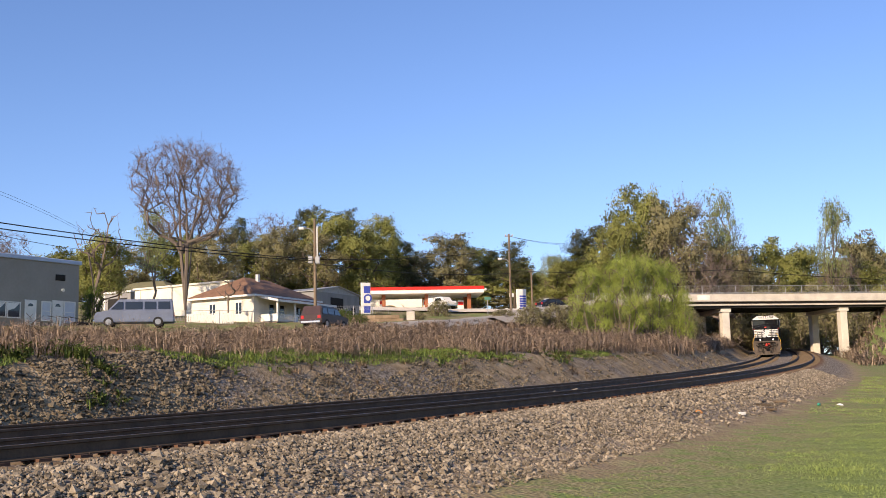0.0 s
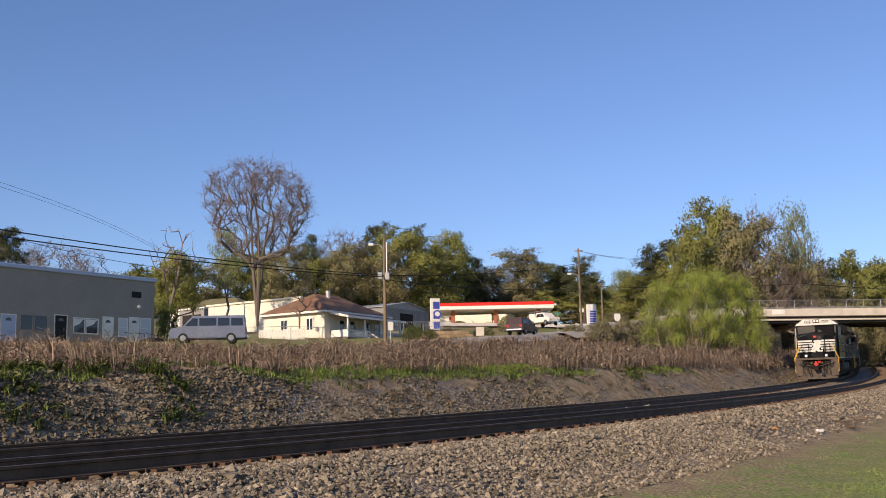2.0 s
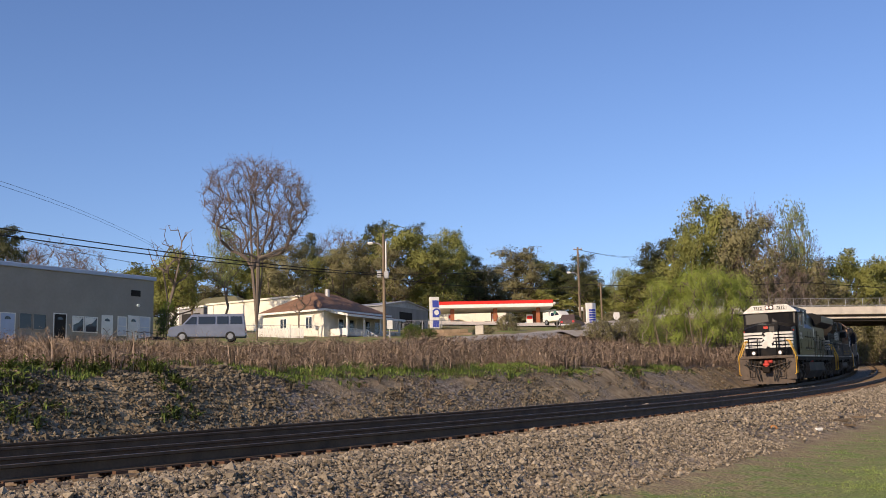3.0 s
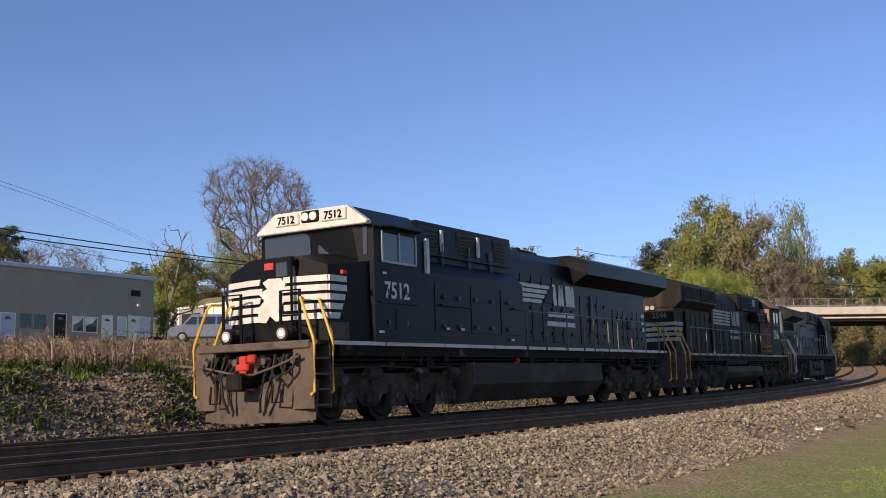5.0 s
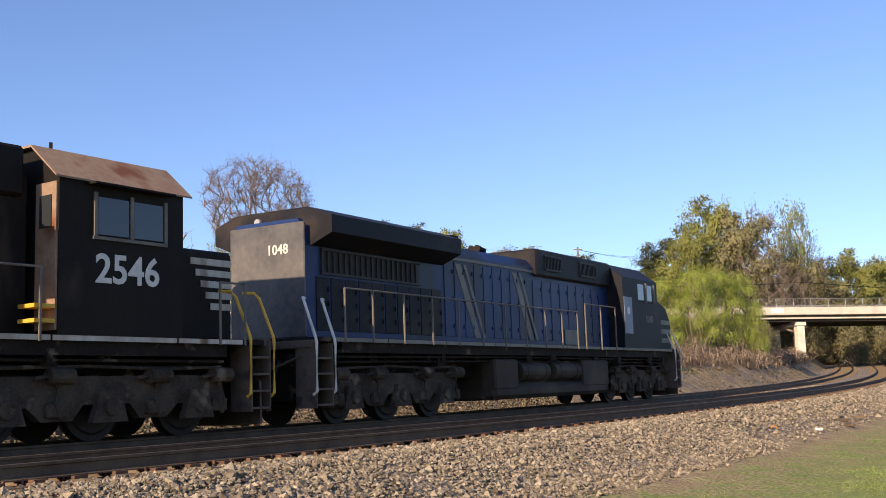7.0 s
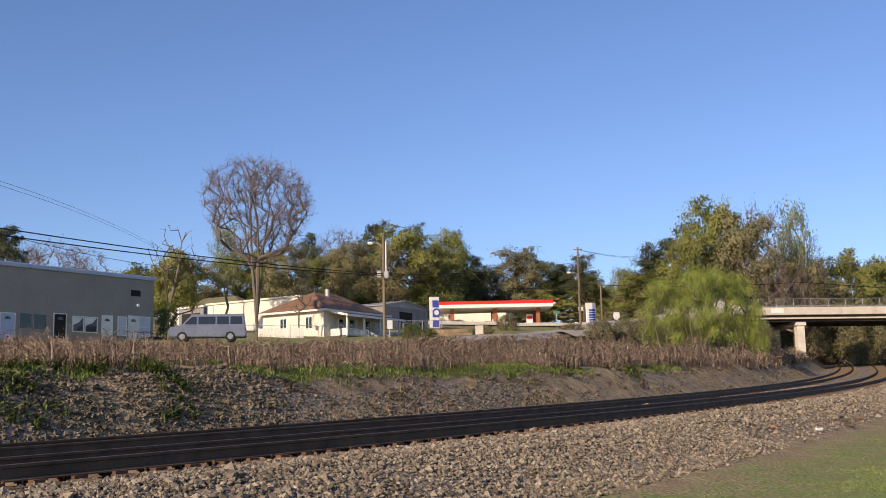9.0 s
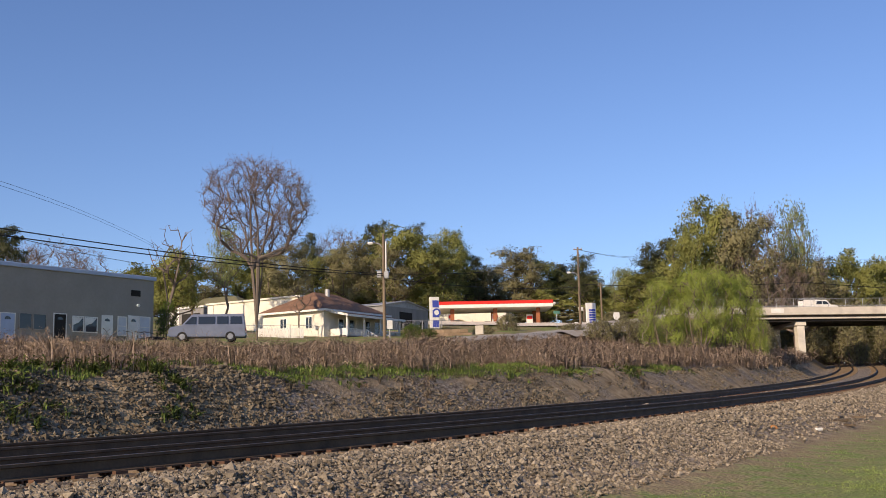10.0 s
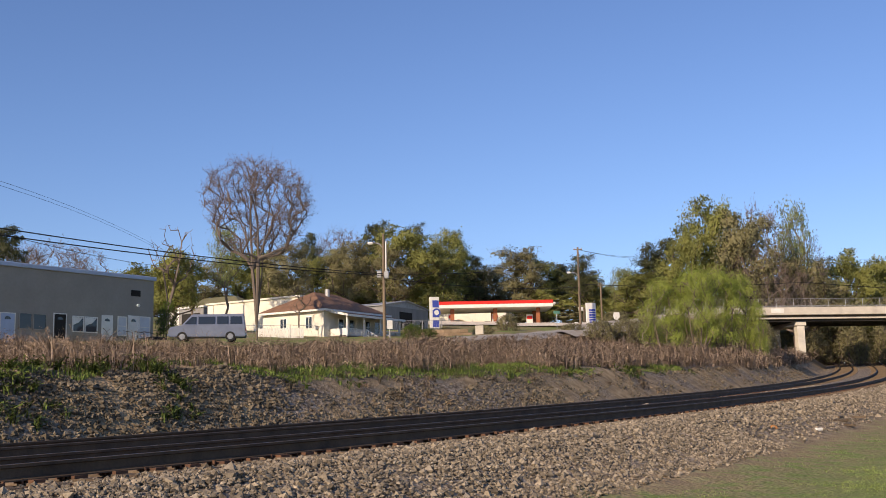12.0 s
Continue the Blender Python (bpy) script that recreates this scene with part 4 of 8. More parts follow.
def vehicle(name, label, paint, length, width, side, roof, glass_bands, wheels_x, wheel_r, category, group=""):
    """side: outline (x, z) of the lower body; roof: outline of the cabin; glass_bands: (x0, x1, x2, x3, z0, z1) panes on the sides."""
    v = thing(name, Matrix.Identity(4), label, category, group)
    bm = bmesh.new()
    prism(bm, side, -width / 2, width / 2)
    bmesh.ops.bevel(bm, geom=list(bm.edges), offset=0.05, segments=2, affect="EDGES", clamp_overlap=True)
    body = part("body", bm, paint, v)
    bm = bmesh.new()
    fs = prism(bm, roof, -width / 2 + 0.06, width / 2 - 0.06)
    zt = max(z for _, z in roof)
    for vert in bm.verts:
        if vert.co.z > zt - 0.3:
            vert.co.y *= 0.88
    bmesh.ops.bevel(bm, geom=list(bm.edges), offset=0.05, segments=2, affect="EDGES", clamp_overlap=True)
    part("cabin", bm, paint, v)
    for x0, x1, x2, x3, z0, z1 in glass_bands:
        for sy in (1, -1):
            bm = bmesh.new()
            ya, yb = (width / 2 - 0.055) * sy, (width / 2 * 0.9 - 0.02) * sy
            vs = [bm.verts.new(c) for c in ((x0, ya, z0), (x1, ya, z0), (x2, yb, z1), (x3, yb, z1))]
            bm.faces.new(vs)
            r = bmesh.ops.extrude_face_region(bm, geom=list(bm.faces))
            for q in r["geom"]:
                if isinstance(q, bmesh.types.BMVert):
                    q.co.y += 0.02 * sy
            bmesh.ops.recalc_face_normals(bm, faces=bm.faces)
            part("window", bm, M_GLASS, v)
    xr, xf = min(x for x, _ in roof), max(x for x, _ in roof)
    for wx in wheels_x:
        for sy in (1, -1):
            bm = bmesh.new()
            cyl(bm, (wx, (width / 2 - 0.2) * sy, wheel_r), (wx, (width / 2 + 0.01) * sy, wheel_r), wheel_r, seg=20)
            w = part("wheel", bm, M_TYRE, v)
            bm = bmesh.new()
            cyl(bm, (wx, (width / 2 + 0.01) * sy, wheel_r), (wx, (width / 2 + 0.025) * sy, wheel_r), wheel_r * 0.6, seg=14)
            part("rim", bm, M_RIM, w)
    xa, xb = min(x for x, _ in side), max(x for x, _ in side)
    for sy in (1, -1):
        bm = bmesh.new()
        box(bm, xb - 0.08, xb + 0.015, *sorted(((width / 2 - 0.5) * sy, (width / 2 - 0.12) * sy)), 0.68, 0.85, 0.02)
        part("headlight", bm, M_LENS_CAR, v)
        bm = bmesh.new()
        box(bm, xa - 0.015, xa + 0.06, *sorted(((width / 2 - 0.35) * sy, (width / 2 - 0.08) * sy)), 0.75, 1.0, 0.02)
        part("tail_light", bm, M_TAIL, v)
    bm = bmesh.new()
    box(bm, xb - 0.05, xb + 0.08, -width / 2 + 0.1, width / 2 - 0.1, 0.40, 0.58, 0.03)
    part("front_bumper", bm, M_CHROME, v)
    bm = bmesh.new()
    box(bm, xa - 0.08, xa + 0.05, -width / 2 + 0.1, width / 2 - 0.1, 0.42, 0.60, 0.03)
    part("rear_bumper", bm, M_CHROME, v)
    return v


M_LENS_CAR = glass_mat("car_lamp_lens", (0.5, 0.5, 0.48), 0.15)
M_SILVER = mat("silver_blue_paint", (0.20, 0.225, 0.29), (0.15, 0.17, 0.225), 1.5, 0.35, metal=0.3)
M_DARKCAR = mat("dark_red_grey_paint", (0.06, 0.035, 0.035), (0.045, 0.03, 0.03), 2, 0.3)
M_BLACKCAR = mat("black_car_paint", (0.02, 0.02, 0.025), (0.015, 0.015, 0.018), 2, 0.25)

van = vehicle("van", "silver passenger van with dark windows parked by the road", M_SILVER, 5.8, 2.0,
              [(-2.9, 0.35), (2.85, 0.35), (2.9, 0.8), (2.75, 1.12), (1.75, 1.25), (-2.88, 1.25)],
              [(-2.85, 1.2), (1.95, 1.2), (1.15, 2.08), (-2.75, 2.12)],
              ((-2.65, -1.75, -1.75, -2.6, 1.32, 1.9), (-1.6, -0.75, -0.75, -1.6, 1.32, 1.9), (-0.6, 0.65, 0.65, -0.6, 1.32, 1.9), (0.8, 1.7, 1.15, 0.8, 1.32, 1.88)), (-1.75, 1.85), 0.37, "van")
van.matrix_world = Matrix.Translation((-18.3, 83.0, land(-18.3, 83.0) - 0.05)) @ Matrix.Rotation(radians(188), 4, "Z")
SUV_SIDE = [(-2.3, 0.4), (2.3, 0.4), (2.35, 0.8), (2.2, 1.0), (1.2, 1.08), (-2.3, 1.08)]
SUV_ROOF = [(-2.28, 1.02), (1.35, 1.02), (0.6, 1.7), (-2.0, 1.74)]
SUV_GLASS = ((-2.05, -1.2, -1.2, -1.9, 1.12, 1.55), (-1.08, -0.1, -0.1, -1.08, 1.12, 1.57), (0.02, 1.1, 0.6, 0.02, 1.12, 1.55))
road_suv = vehicle("sport_utility_vehicle", "dark sport utility vehicle driving along the road", M_DARKCAR, 4.7, 1.85, SUV_SIDE, SUV_ROOF, SUV_GLASS, (-1.4, 1.45), 0.36, "car", "moving vehicles")
bridge_car = vehicle("saloon_car", "black saloon car crossing the overpass", M_BLACKCAR, 4.7, 1.8,
                     [(-2.35, 0.3), (2.3, 0.3), (2.35, 0.65), (2.1, 0.86), (-2.3, 0.98)], [(-2.0, 0.92), (1.2, 0.86), (0.4, 1.42), (-1.2, 1.45)],
                     ((-1.5, -0.4, -0.4, -1.1, 0.97, 1.33), (-0.3, 0.85, 0.35, -0.3, 0.97, 1.33)), (-1.4, 1.4), 0.33, "car", "moving vehicles")
truck = vehicle("pickup_truck", "white pickup truck with rack and covered bed driving over the overpass", M_WHITE, 5.8, 2.0,
                [(-2.3, 0.5), (2.3, 0.5), (2.35, 0.95), (2.2, 1.15), (1.1, 1.22), (-2.3, 1.22)], [(-0.9, 1.15), (1.5, 1.15), (0.85, 1.85), (-0.75, 1.88)],
                ((-0.6, 0.2, 0.2, -0.5, 1.25, 1.7), (0.3, 1.2, 0.75, 0.3, 1.25, 1.7)), (-1.45, 1.5), 0.4, "truck", "moving vehicles")
for sy in (1, -1):
    bm = bmesh.new()
    box(bm, -2.25, -0.95, *sorted((0.55 * sy, 0.98 * sy)), 1.22, 1.85, 0.03)
    part("side_locker", bm, M_WHITE, truck)
bm = bmesh.new()
for x in (-2.2, -0.9):
    tube(bm, [(x, -0.95, 1.7), (x, -0.95, 2.1), (x, 0.95, 2.1), (x, 0.95, 1.7)], 0.03, 5)
for y in (-0.9, 0.9):
    cyl(bm, (-2.2, y, 2.1), (0.5, y, 2.1), 0.03, seg=5)
part("ladder_rack", bm, M_GALV, truck)


# ---- trees and scrub ----
def leaf_mat(name, c1, c2, island=0.16):
    m = mat(name, c1, c2, 0.6, 0.75, island=island, spec=0.15)
    b = m.node_tree.nodes["Principled BSDF"]
    # thin leaves let part of the light through
    nt = m.node_tree
    tr = nt.nodes.new("ShaderNodeBsdfTranslucent")
    mx = nt.nodes.new("ShaderNodeMixShader")
    mx.inputs[0].default_value = 0.3
    nt.links.new(b.inputs["Base Color"].links[0].from_socket, tr.inputs["Color"])
    nt.links.new(b.outputs[0], mx.inputs[1])
    nt.links.new(tr.outputs[0], mx.inputs[2])
    nt.links.new(mx.outputs[0], nt.nodes["Material Output"].inputs["Surface"])
    return m


M_OLIVE = leaf_mat("olive_spring_leaves", (0.305, 0.315, 0.095), (0.215, 0.225, 0.068))
M_OLIVE2 = leaf_mat("brown_green_leaves", (0.29, 0.265, 0.135), (0.20, 0.185, 0.095))
M_PINE = leaf_mat("dark_pine_needles", (0.12, 0.13, 0.06), (0.07, 0.08, 0.038))
M_PALELEAF = leaf_mat("pale_green_leaves", (0.28, 0.32, 0.13), (0.19, 0.225, 0.09))
M_BUSH = leaf_mat("bright_willow_leaves", (0.35, 0.41, 0.085), (0.26, 0.32, 0.065))
M_BUDS = leaf_mat("reddish_buds", (0.27, 0.20, 0.175), (0.18, 0.13, 0.115))
M_TWIG = mat("grey_brown_twigs", (0.20, 0.16, 0.13), (0.11, 0.088, 0.072), 2, 0.95)


class Stock:
    """Collects leaves and limbs for one mesh, with the way each leaf faces."""

    def __init__(self):
        self.v, self.f, self.n = [], [], []

    def limb(self, a, b, r0, r1, n=4):
        d = (b - a)
        if d.length < 1e-5:
            return
        q = d.to_track_quat("Z", "Y")
        i = len(self.v)
        for p, r in ((a, r0), (b, r1)):
            for k in range(n):
                self.v.append(p + q @ Vector((r * math.cos(2 * math.pi * k / n), r * math.sin(2 * math.pi * k / n), 0)))
        for k in range(n):
            self.f.append((i + k, i + (k + 1) % n, i + n + (k + 1) % n, i + n + k))

    def leaf(self, p, size, rnd, facing=None):
        """A three-cornered leaf cluster; facing: the outer side of the spray it grows on."""
        i = len(self.v)
        a = Vector((rnd.gauss(0, 1), rnd.gauss(0, 1), rnd.gauss(0, 0.8))).normalized()
        b = a.orthogonal().normalized()
        b = Matrix.Rotation(rnd.uniform(0, 6.28), 3, a) @ b
        c = a.cross(b)
        s = size * rnd.uniform(0.55, 1.35)
        for q in (b * s, -b * s * 0.5 + c * s * 0.8, -b * s * 0.6 - c * s * 0.7):
            self.v.append(p + q)
            if facing is not None:
                self.n.append((facing * 0.8 + a * (0.45 if a.dot(facing) > 0 else -0.45)).normalized())
        self.f.append((i, i + 1, i + 2) if facing is None or a.dot(facing) > 0 else (i, i + 2, i + 1))


def unit_mesh(name, st, aspect, material, parent):
    """Links a stock as one mesh, brought to unit height."""
    me = bpy.data.meshes.new(name)
    me.from_pydata([(v.x, v.y, v.z / aspect) for v in st.v], [], st.f)
    me.update()
    me.materials.append(material)
    if st.n:
        for p in me.polygons:
            p.use_smooth = True
        me.normals_split_custom_set_from_vertices([Vector((n.x, n.y, n.z * aspect)).normalized() for n in st.n])
    ob = new(name, me)
    ob.parent = parent
    return ob


def branch_net(rnd, st, stems, targets, r_tip, kink=0.07, power=0.46, reach=1.0):
    """Limbs from the stems to every target, thick where many twigs hang on them."""
    nodes, up, weight = [], [], []

    def add(p, parent):
        nodes.append(p)
        up.append(parent)
        weight.append(0)
        return len(nodes) - 1

    for stem in stems:
        last = -1
        for p in stem:
            last = add(Vector(p), last)
    trunk_end = len(nodes)
    for t in sorted(targets, key=lambda q: q.z + 0.5 * math.hypot(q.x, q.y)):
        best, best_d = 0, 1e9
        for i, p in enumerate(nodes):
            d = (t - p).length + max(0, p.z - t.z + 0.12) * 2.2 * reach + (0.0 if i < trunk_end else 0.03)
            if d < best_d:
                best, best_d = i, d
        p, last = nodes[best], best
        n = max(1, min(4, int((t - p).length / 0.16)))
        for k in range(1, n + 1):
            f = k / n
            q = p.lerp(t, f) + Vector((rnd.gauss(0, kink), rnd.gauss(0, kink), rnd.gauss(0, kink) - kink * 0.8)) * (t - p).length * math.sin(math.pi * f)
            last = add(q, last)
        while last >= 0:
            weight[last] += 1
            last = up[last]
    for i in range(len(nodes)):
        if up[i] >= 0:
            r1 = r_tip * max(1, weight[i]) ** power
            r0 = r_tip * max(1, weight[up[i]]) ** power
            st.limb(nodes[up[i]], nodes[i], min(r0, r1 * 1.5), r1, 6 if weight[i] > 12 else 3)


def lobed_points(rnd, lobes, count, shell=0.5):
    """Points in the outer part of the lobes, with the lobe that each belongs to."""
    out = []
    total = sum(r ** 2 for _, r in lobes)
    for c, r in lobes:
        for _ in range(max(1, int(count * r ** 2 / total))):
            d = Vector((rnd.gauss(0, 1), rnd.gauss(0, 1), rnd.gauss(0, 1))).normalized()
            if d.z < -0.55:
                d.z *= -0.5
            out.append((c + d * r * (shell + (1 - shell) * rnd.random()), c))
    return out


def leafy_tree(seed, kind, leaves, leaf_size, limb_mat, leaf_material, label, low=0.22, aspect=2.4, sparse=0.0):
    """A tree of unit height and crown radius: trunk, limbs, and leaf sprays massed in lobes with gaps between."""
    rnd = random.Random(seed)
    t = thing("tree", Matrix.Identity(4), label, "tree", "trees")
    lobes = []
    n = {"olive": 13, "pine": 22, "pale": 12, "bush": 17}[kind]
    for i in range(n):
        f = (i + rnd.random()) / n
        a = i * 2.4 + rnd.uniform(-0.5, 0.5)
        if kind == "pine":
            z, rad, r = (0.38 + 0.56 * f) * aspect, (0.75 - 0.55 * f) * rnd.uniform(0.4, 1.0), rnd.uniform(0.22, 0.34) * (1.1 - 0.3 * f)
        elif kind == "bush":
            z = (0.12 + 0.66 * f) * aspect
            rad, r = 0.62 * math.sqrt(max(0.06, 1 - (max(0, f - 0.3) / 0.72) ** 2)) * rnd.uniform(0.7, 1.0), rnd.uniform(0.30, 0.42)
        else:
            z = (low + 0.1 + (0.78 - low) * f) * aspect
            g = min(1.0, 0.55 + f) * math.sqrt(max(0.03, 1 - (max(0, f - 0.35) / 0.68) ** 2))
            rad, r = 0.64 * g * rnd.uniform(0.55, 1.0), rnd.uniform(0.26, 0.42)
        lobes.append((Vector((rad * math.cos(a), rad * math.sin(a), z)), r))
    top = max(c.z + r for c, r in lobes)
    lobes = [(Vector((c.x, c.y, c.z * aspect / top)), r) for c, r in lobes]
    sprays = lobed_points(rnd, lobes, 150 if kind != "bush" else 330, 0.4 if kind == "bush" else 0.45)
    wood = Stock()
    th = aspect * (0.93 if kind == "pine" else 0.55)
    stems = [[(rnd.gauss(0, 0.02) * i, rnd.gauss(0, 0.02) * i, th * i / 7) for i in range(8)]]
    if kind == "bush":
        stems = [[(0.1 * math.cos(k), 0.1 * math.sin(k), 0), (0.3 * math.cos(k), 0.3 * math.sin(k), aspect * 0.25), (0.45 * math.cos(k), 0.45 * math.sin(k), aspect * 0.5)] for k in range(0, 6)]
    branch_net(rnd, wood, stems, [p for p, _ in sprays], 0.0045)
    lv = Stock()
    per = leaves // len(sprays)
    for p, c in sprays:
        if rnd.random() < sparse:
            continue
        out = (p - c).normalized()
        size = rnd.uniform(0.10, 0.19)
        for k in range(per):
            d = Vector((rnd.gauss(0, 1), rnd.gauss(0, 1), rnd.gauss(0, 0.75))) * size * 0.55
            q = p + d
            face = (out + d * 2.0 + Vector((0, 0, 0.25))).normalized()
            q.z = min(max(q.z, 0.02), aspect)
            lv.leaf(q, leaf_size, rnd, face)
    unit_mesh("trunk", wood, aspect, limb_mat, t)
    unit_mesh("crown", lv, aspect, leaf_material, t)
    return t


def bare_tree(seed, label, targets, stems, aspect, sprays=5, spray=0.13, buds=0, bud_size=0.012, bud_mat=None, wood_mat=None, r_tip=0.005, kink=0.07):
    """A leafless tree: limbs to every target, fine twigs at their ends, and buds on the twigs."""
    rnd = random.Random(seed)
    t = thing("tree", Matrix.Identity(4), label, "tree", "trees")
    wood, lv, tips = Stock(), Stock(), []
    branch_net(rnd, wood, stems, targets, r_tip, kink)
    for p in targets:
        out = Vector((p.x, p.y, 0.5)).normalized()
        for k in range(sprays):
            e = p + (out * 0.5 + Vector((rnd.gauss(0, 0.7), rnd.gauss(0, 0.7), rnd.gauss(0.1, 0.6)))) * spray * rnd.uniform(0.5, 1.1)
            wood.limb(p, e, r_tip * 0.7, r_tip * 0.3, 3)
            tips.append((p, e))
    for k in range(buds):
        p, e = rnd.choice(tips)
        q = p.lerp(e, rnd.uniform(0.2, 1.15)) + Vector((rnd.gauss(0, 0.02), rnd.gauss(0, 0.02), rnd.gauss(0, 0.02)))
        lv.leaf(q, bud_size, rnd, (e - p).normalized())
    unit_mesh("trunk", wood, aspect, wood_mat or M_TWIG, t)
    if buds:
        unit_mesh("crown", lv, aspect, bud_mat or M_BUDS, t)
    return t


def dome(rnd, count, z0, z1, aspect, wide=1.0, belly=0.45):
    """Branch ends spread through a domed crown between two shares of the height."""
    pts = []
    while len(pts) < count:
        x, y, f = rnd.uniform(-1, 1), rnd.uniform(-1, 1), rnd.random()
        edge = math.sqrt(max(0.0, 1 - ((f - belly) / (1 - belly if f > belly else belly * 1.25)) ** 2))
        rr = math.hypot(x, y)
        if rr < edge * wide and rnd.random() < 0.55 + 0.45 * rr / max(0.1, edge):
            if noise.noise(Vector((x * 2.6, y * 2.6, f * 3.1))) > -0.12:
                pts.append(Vector((x, y, (z0 + (z1 - z0) * f) * aspect)))
    return pts


def straight_stem(aspect, share, n=7):
    return [[(0, 0, aspect * share * i / n) for i in range(n + 1)]]


OLIVE_LABEL, PINE_LABEL = "broad tree in olive spring leaf at the wood's edge", "dark green pine standing in the tree line"
BARE_LABEL, PALE_LABEL = "bare brown tree with fine twigs in the tree line", "slender tree with sparse pale green leaves"
_rb = random.Random(30)
KIND = {
    "olive": [leafy_tree(11, "olive", 17000, 0.023, M_BARK, M_OLIVE, OLIVE_LABEL), leafy_tree(12, "olive", 15000, 0.023, M_BARK, M_OLIVE2, "broad tree in brownish new leaf at the wood's edge", sparse=0.15), leafy_tree(13, "olive", 17000, 0.023, M_BARK, M_OLIVE, OLIVE_LABEL, 0.1)],
    "brown": [leafy_tree(14, "olive", 12000, 0.022, M_BARK, M_OLIVE2, "thin grey-brown tree in early leaf at the wood's edge", sparse=0.25), leafy_tree(15, "olive", 14000, 0.023, M_BARK, M_OLIVE, OLIVE_LABEL, 0.12, sparse=0.1)],
    "back": [leafy_tree(16, "olive", 5500, 0.042, M_BARK, M_OLIVE2, "far tree of the wood behind the buildings", 0.05), leafy_tree(17, "olive", 5500, 0.042, M_BARK, M_OLIVE, "far tree of the wood behind the buildings", 0.05)],
    "pine": [leafy_tree(21, "pine", 12000, 0.026, M_BARK, M_PINE, PINE_LABEL, aspect=3.4), leafy_tree(22, "pine", 12000, 0.026, M_BARK, M_PINE, PINE_LABEL, aspect=3.4)],
    "bare": [bare_tree(31, BARE_LABEL, dome(_rb, 170, 0.3, 1.0, 2.6), straight_stem(2.6, 0.6), 2.6, 6, 0.2, 3500, 0.016), bare_tree(32, BARE_LABEL, dome(_rb, 170, 0.35, 1.0, 2.6), straight_stem(2.6, 0.6), 2.6, 6, 0.2, 3500, 0.016)],
    "pale": [leafy_tree(41, "pale", 6500, 0.022, M_TWIG, M_PALELEAF, PALE_LABEL, 0.3, sparse=0.2), leafy_tree(42, "pale", 6500, 0.022, M_TWIG, M_PALELEAF, PALE_LABEL, 0.3, sparse=0.2)],
}
# plan place, height of the top, crown radius
OLIVE = [(-30.8, 122, 19.6, 3.9), (-24.8, 170, 27.7, 4.6), (-30.1, 180, 28.4, 5.0), (-33.5, 178, 27.9, 4.5), (-15.9, 182, 29.8, 4.6), (-6.8, 186, 33.0, 6.5), (1.8, 200, 34.8, 4.8), (15.2, 210, 32.3, 6.9),
         (44.0, 172, 34.2, 6.0), (38.2, 166, 28.2, 4.6), (45.7, 162, 30.0, 6.4), (70.7, 186, 26.9, 5.8), (77.6, 188, 26.1, 5), (88.5, 190, 28.4, 6)]
OLIVE_B = [(-19.1, 195, 31.2, 4.6), (-1.4, 190, 30.3, 5), (-9.0, 180, 28.9, 4.4), (-21.1, 190, 29.2, 4.8), (9.7, 215, 29.4, 5), (19.5, 215, 30.9, 4.8), (56, 168, 24, 5.5), (34, 186, 24, 5), (-40, 172, 26, 5.5), (-48, 165, 24, 5),
           (62, 172, 20, 5), (82, 176, 21, 5.5), (70, 166, 17, 4.5), (28, 205, 25, 4.5)]
PINE = [(-48.9, 118, 22.4, 3.2), (-24.1, 192, 33.0, 3.4), (-13.0, 202, 37.0, 4.4), (-5.4, 212, 37.7, 4.2), (5.8, 202, 30.1, 3.2), (26.4, 202, 29.4, 4.2), (23.8, 216, 30.1, 4), (37.4, 192, 29.6, 5), (41.4, 196, 31.9, 4.2), (68.0, 192, 26.6, 4), (65.7, 195, 25.5, 3.6),
        (-15.3, 215, 33.4, 5), (5.2, 215, 28.3, 5), (-2, 205, 27, 5)]
BARE = [(-63.2, 172, 29.2, 6.0), (-20.0, 205, 35.5, 5.5), (53.8, 182, 34.6, 6), (59.6, 176, 27.8, 3.6), (12.4, 232, 31.9, 4.5), (-69.4, 175, 29.4, 4.2), (-58.1, 172, 27.7, 4.2), (47, 158, 24, 4), (52, 160, 21, 3.5), (76, 172, 22, 4)]
PALE = [(-25.8, 126, 23.8, 3), (33.8, 202, 27.1, 4.5), (56.9, 172, 33.9, 4.4), (75.7, 172, 32.4, 4.0), (46.0, 176, 35.1, 4), (33.0, 215, 25.4, 3.6)]
_rt = random.Random(5)


def plant(kinds, rows, wide=1.0):
    for i, (x, y, top, r) in enumerate(rows):
        src = kinds[i % len(kinds)]
        g = land(x, y) - 0.2
        r *= wide
        m = Matrix.Translation((x, y, g)) @ Matrix.Rotation(_rt.uniform(0, 6.28), 4, "Z") @ Matrix.Diagonal((r, r, top - g, 1))
        if "used" not in src:
            src["used"] = 1
            src.matrix_world = m
        else:
            copy = copy_thing(src, Matrix.Identity(4))
            copy.matrix_world = m


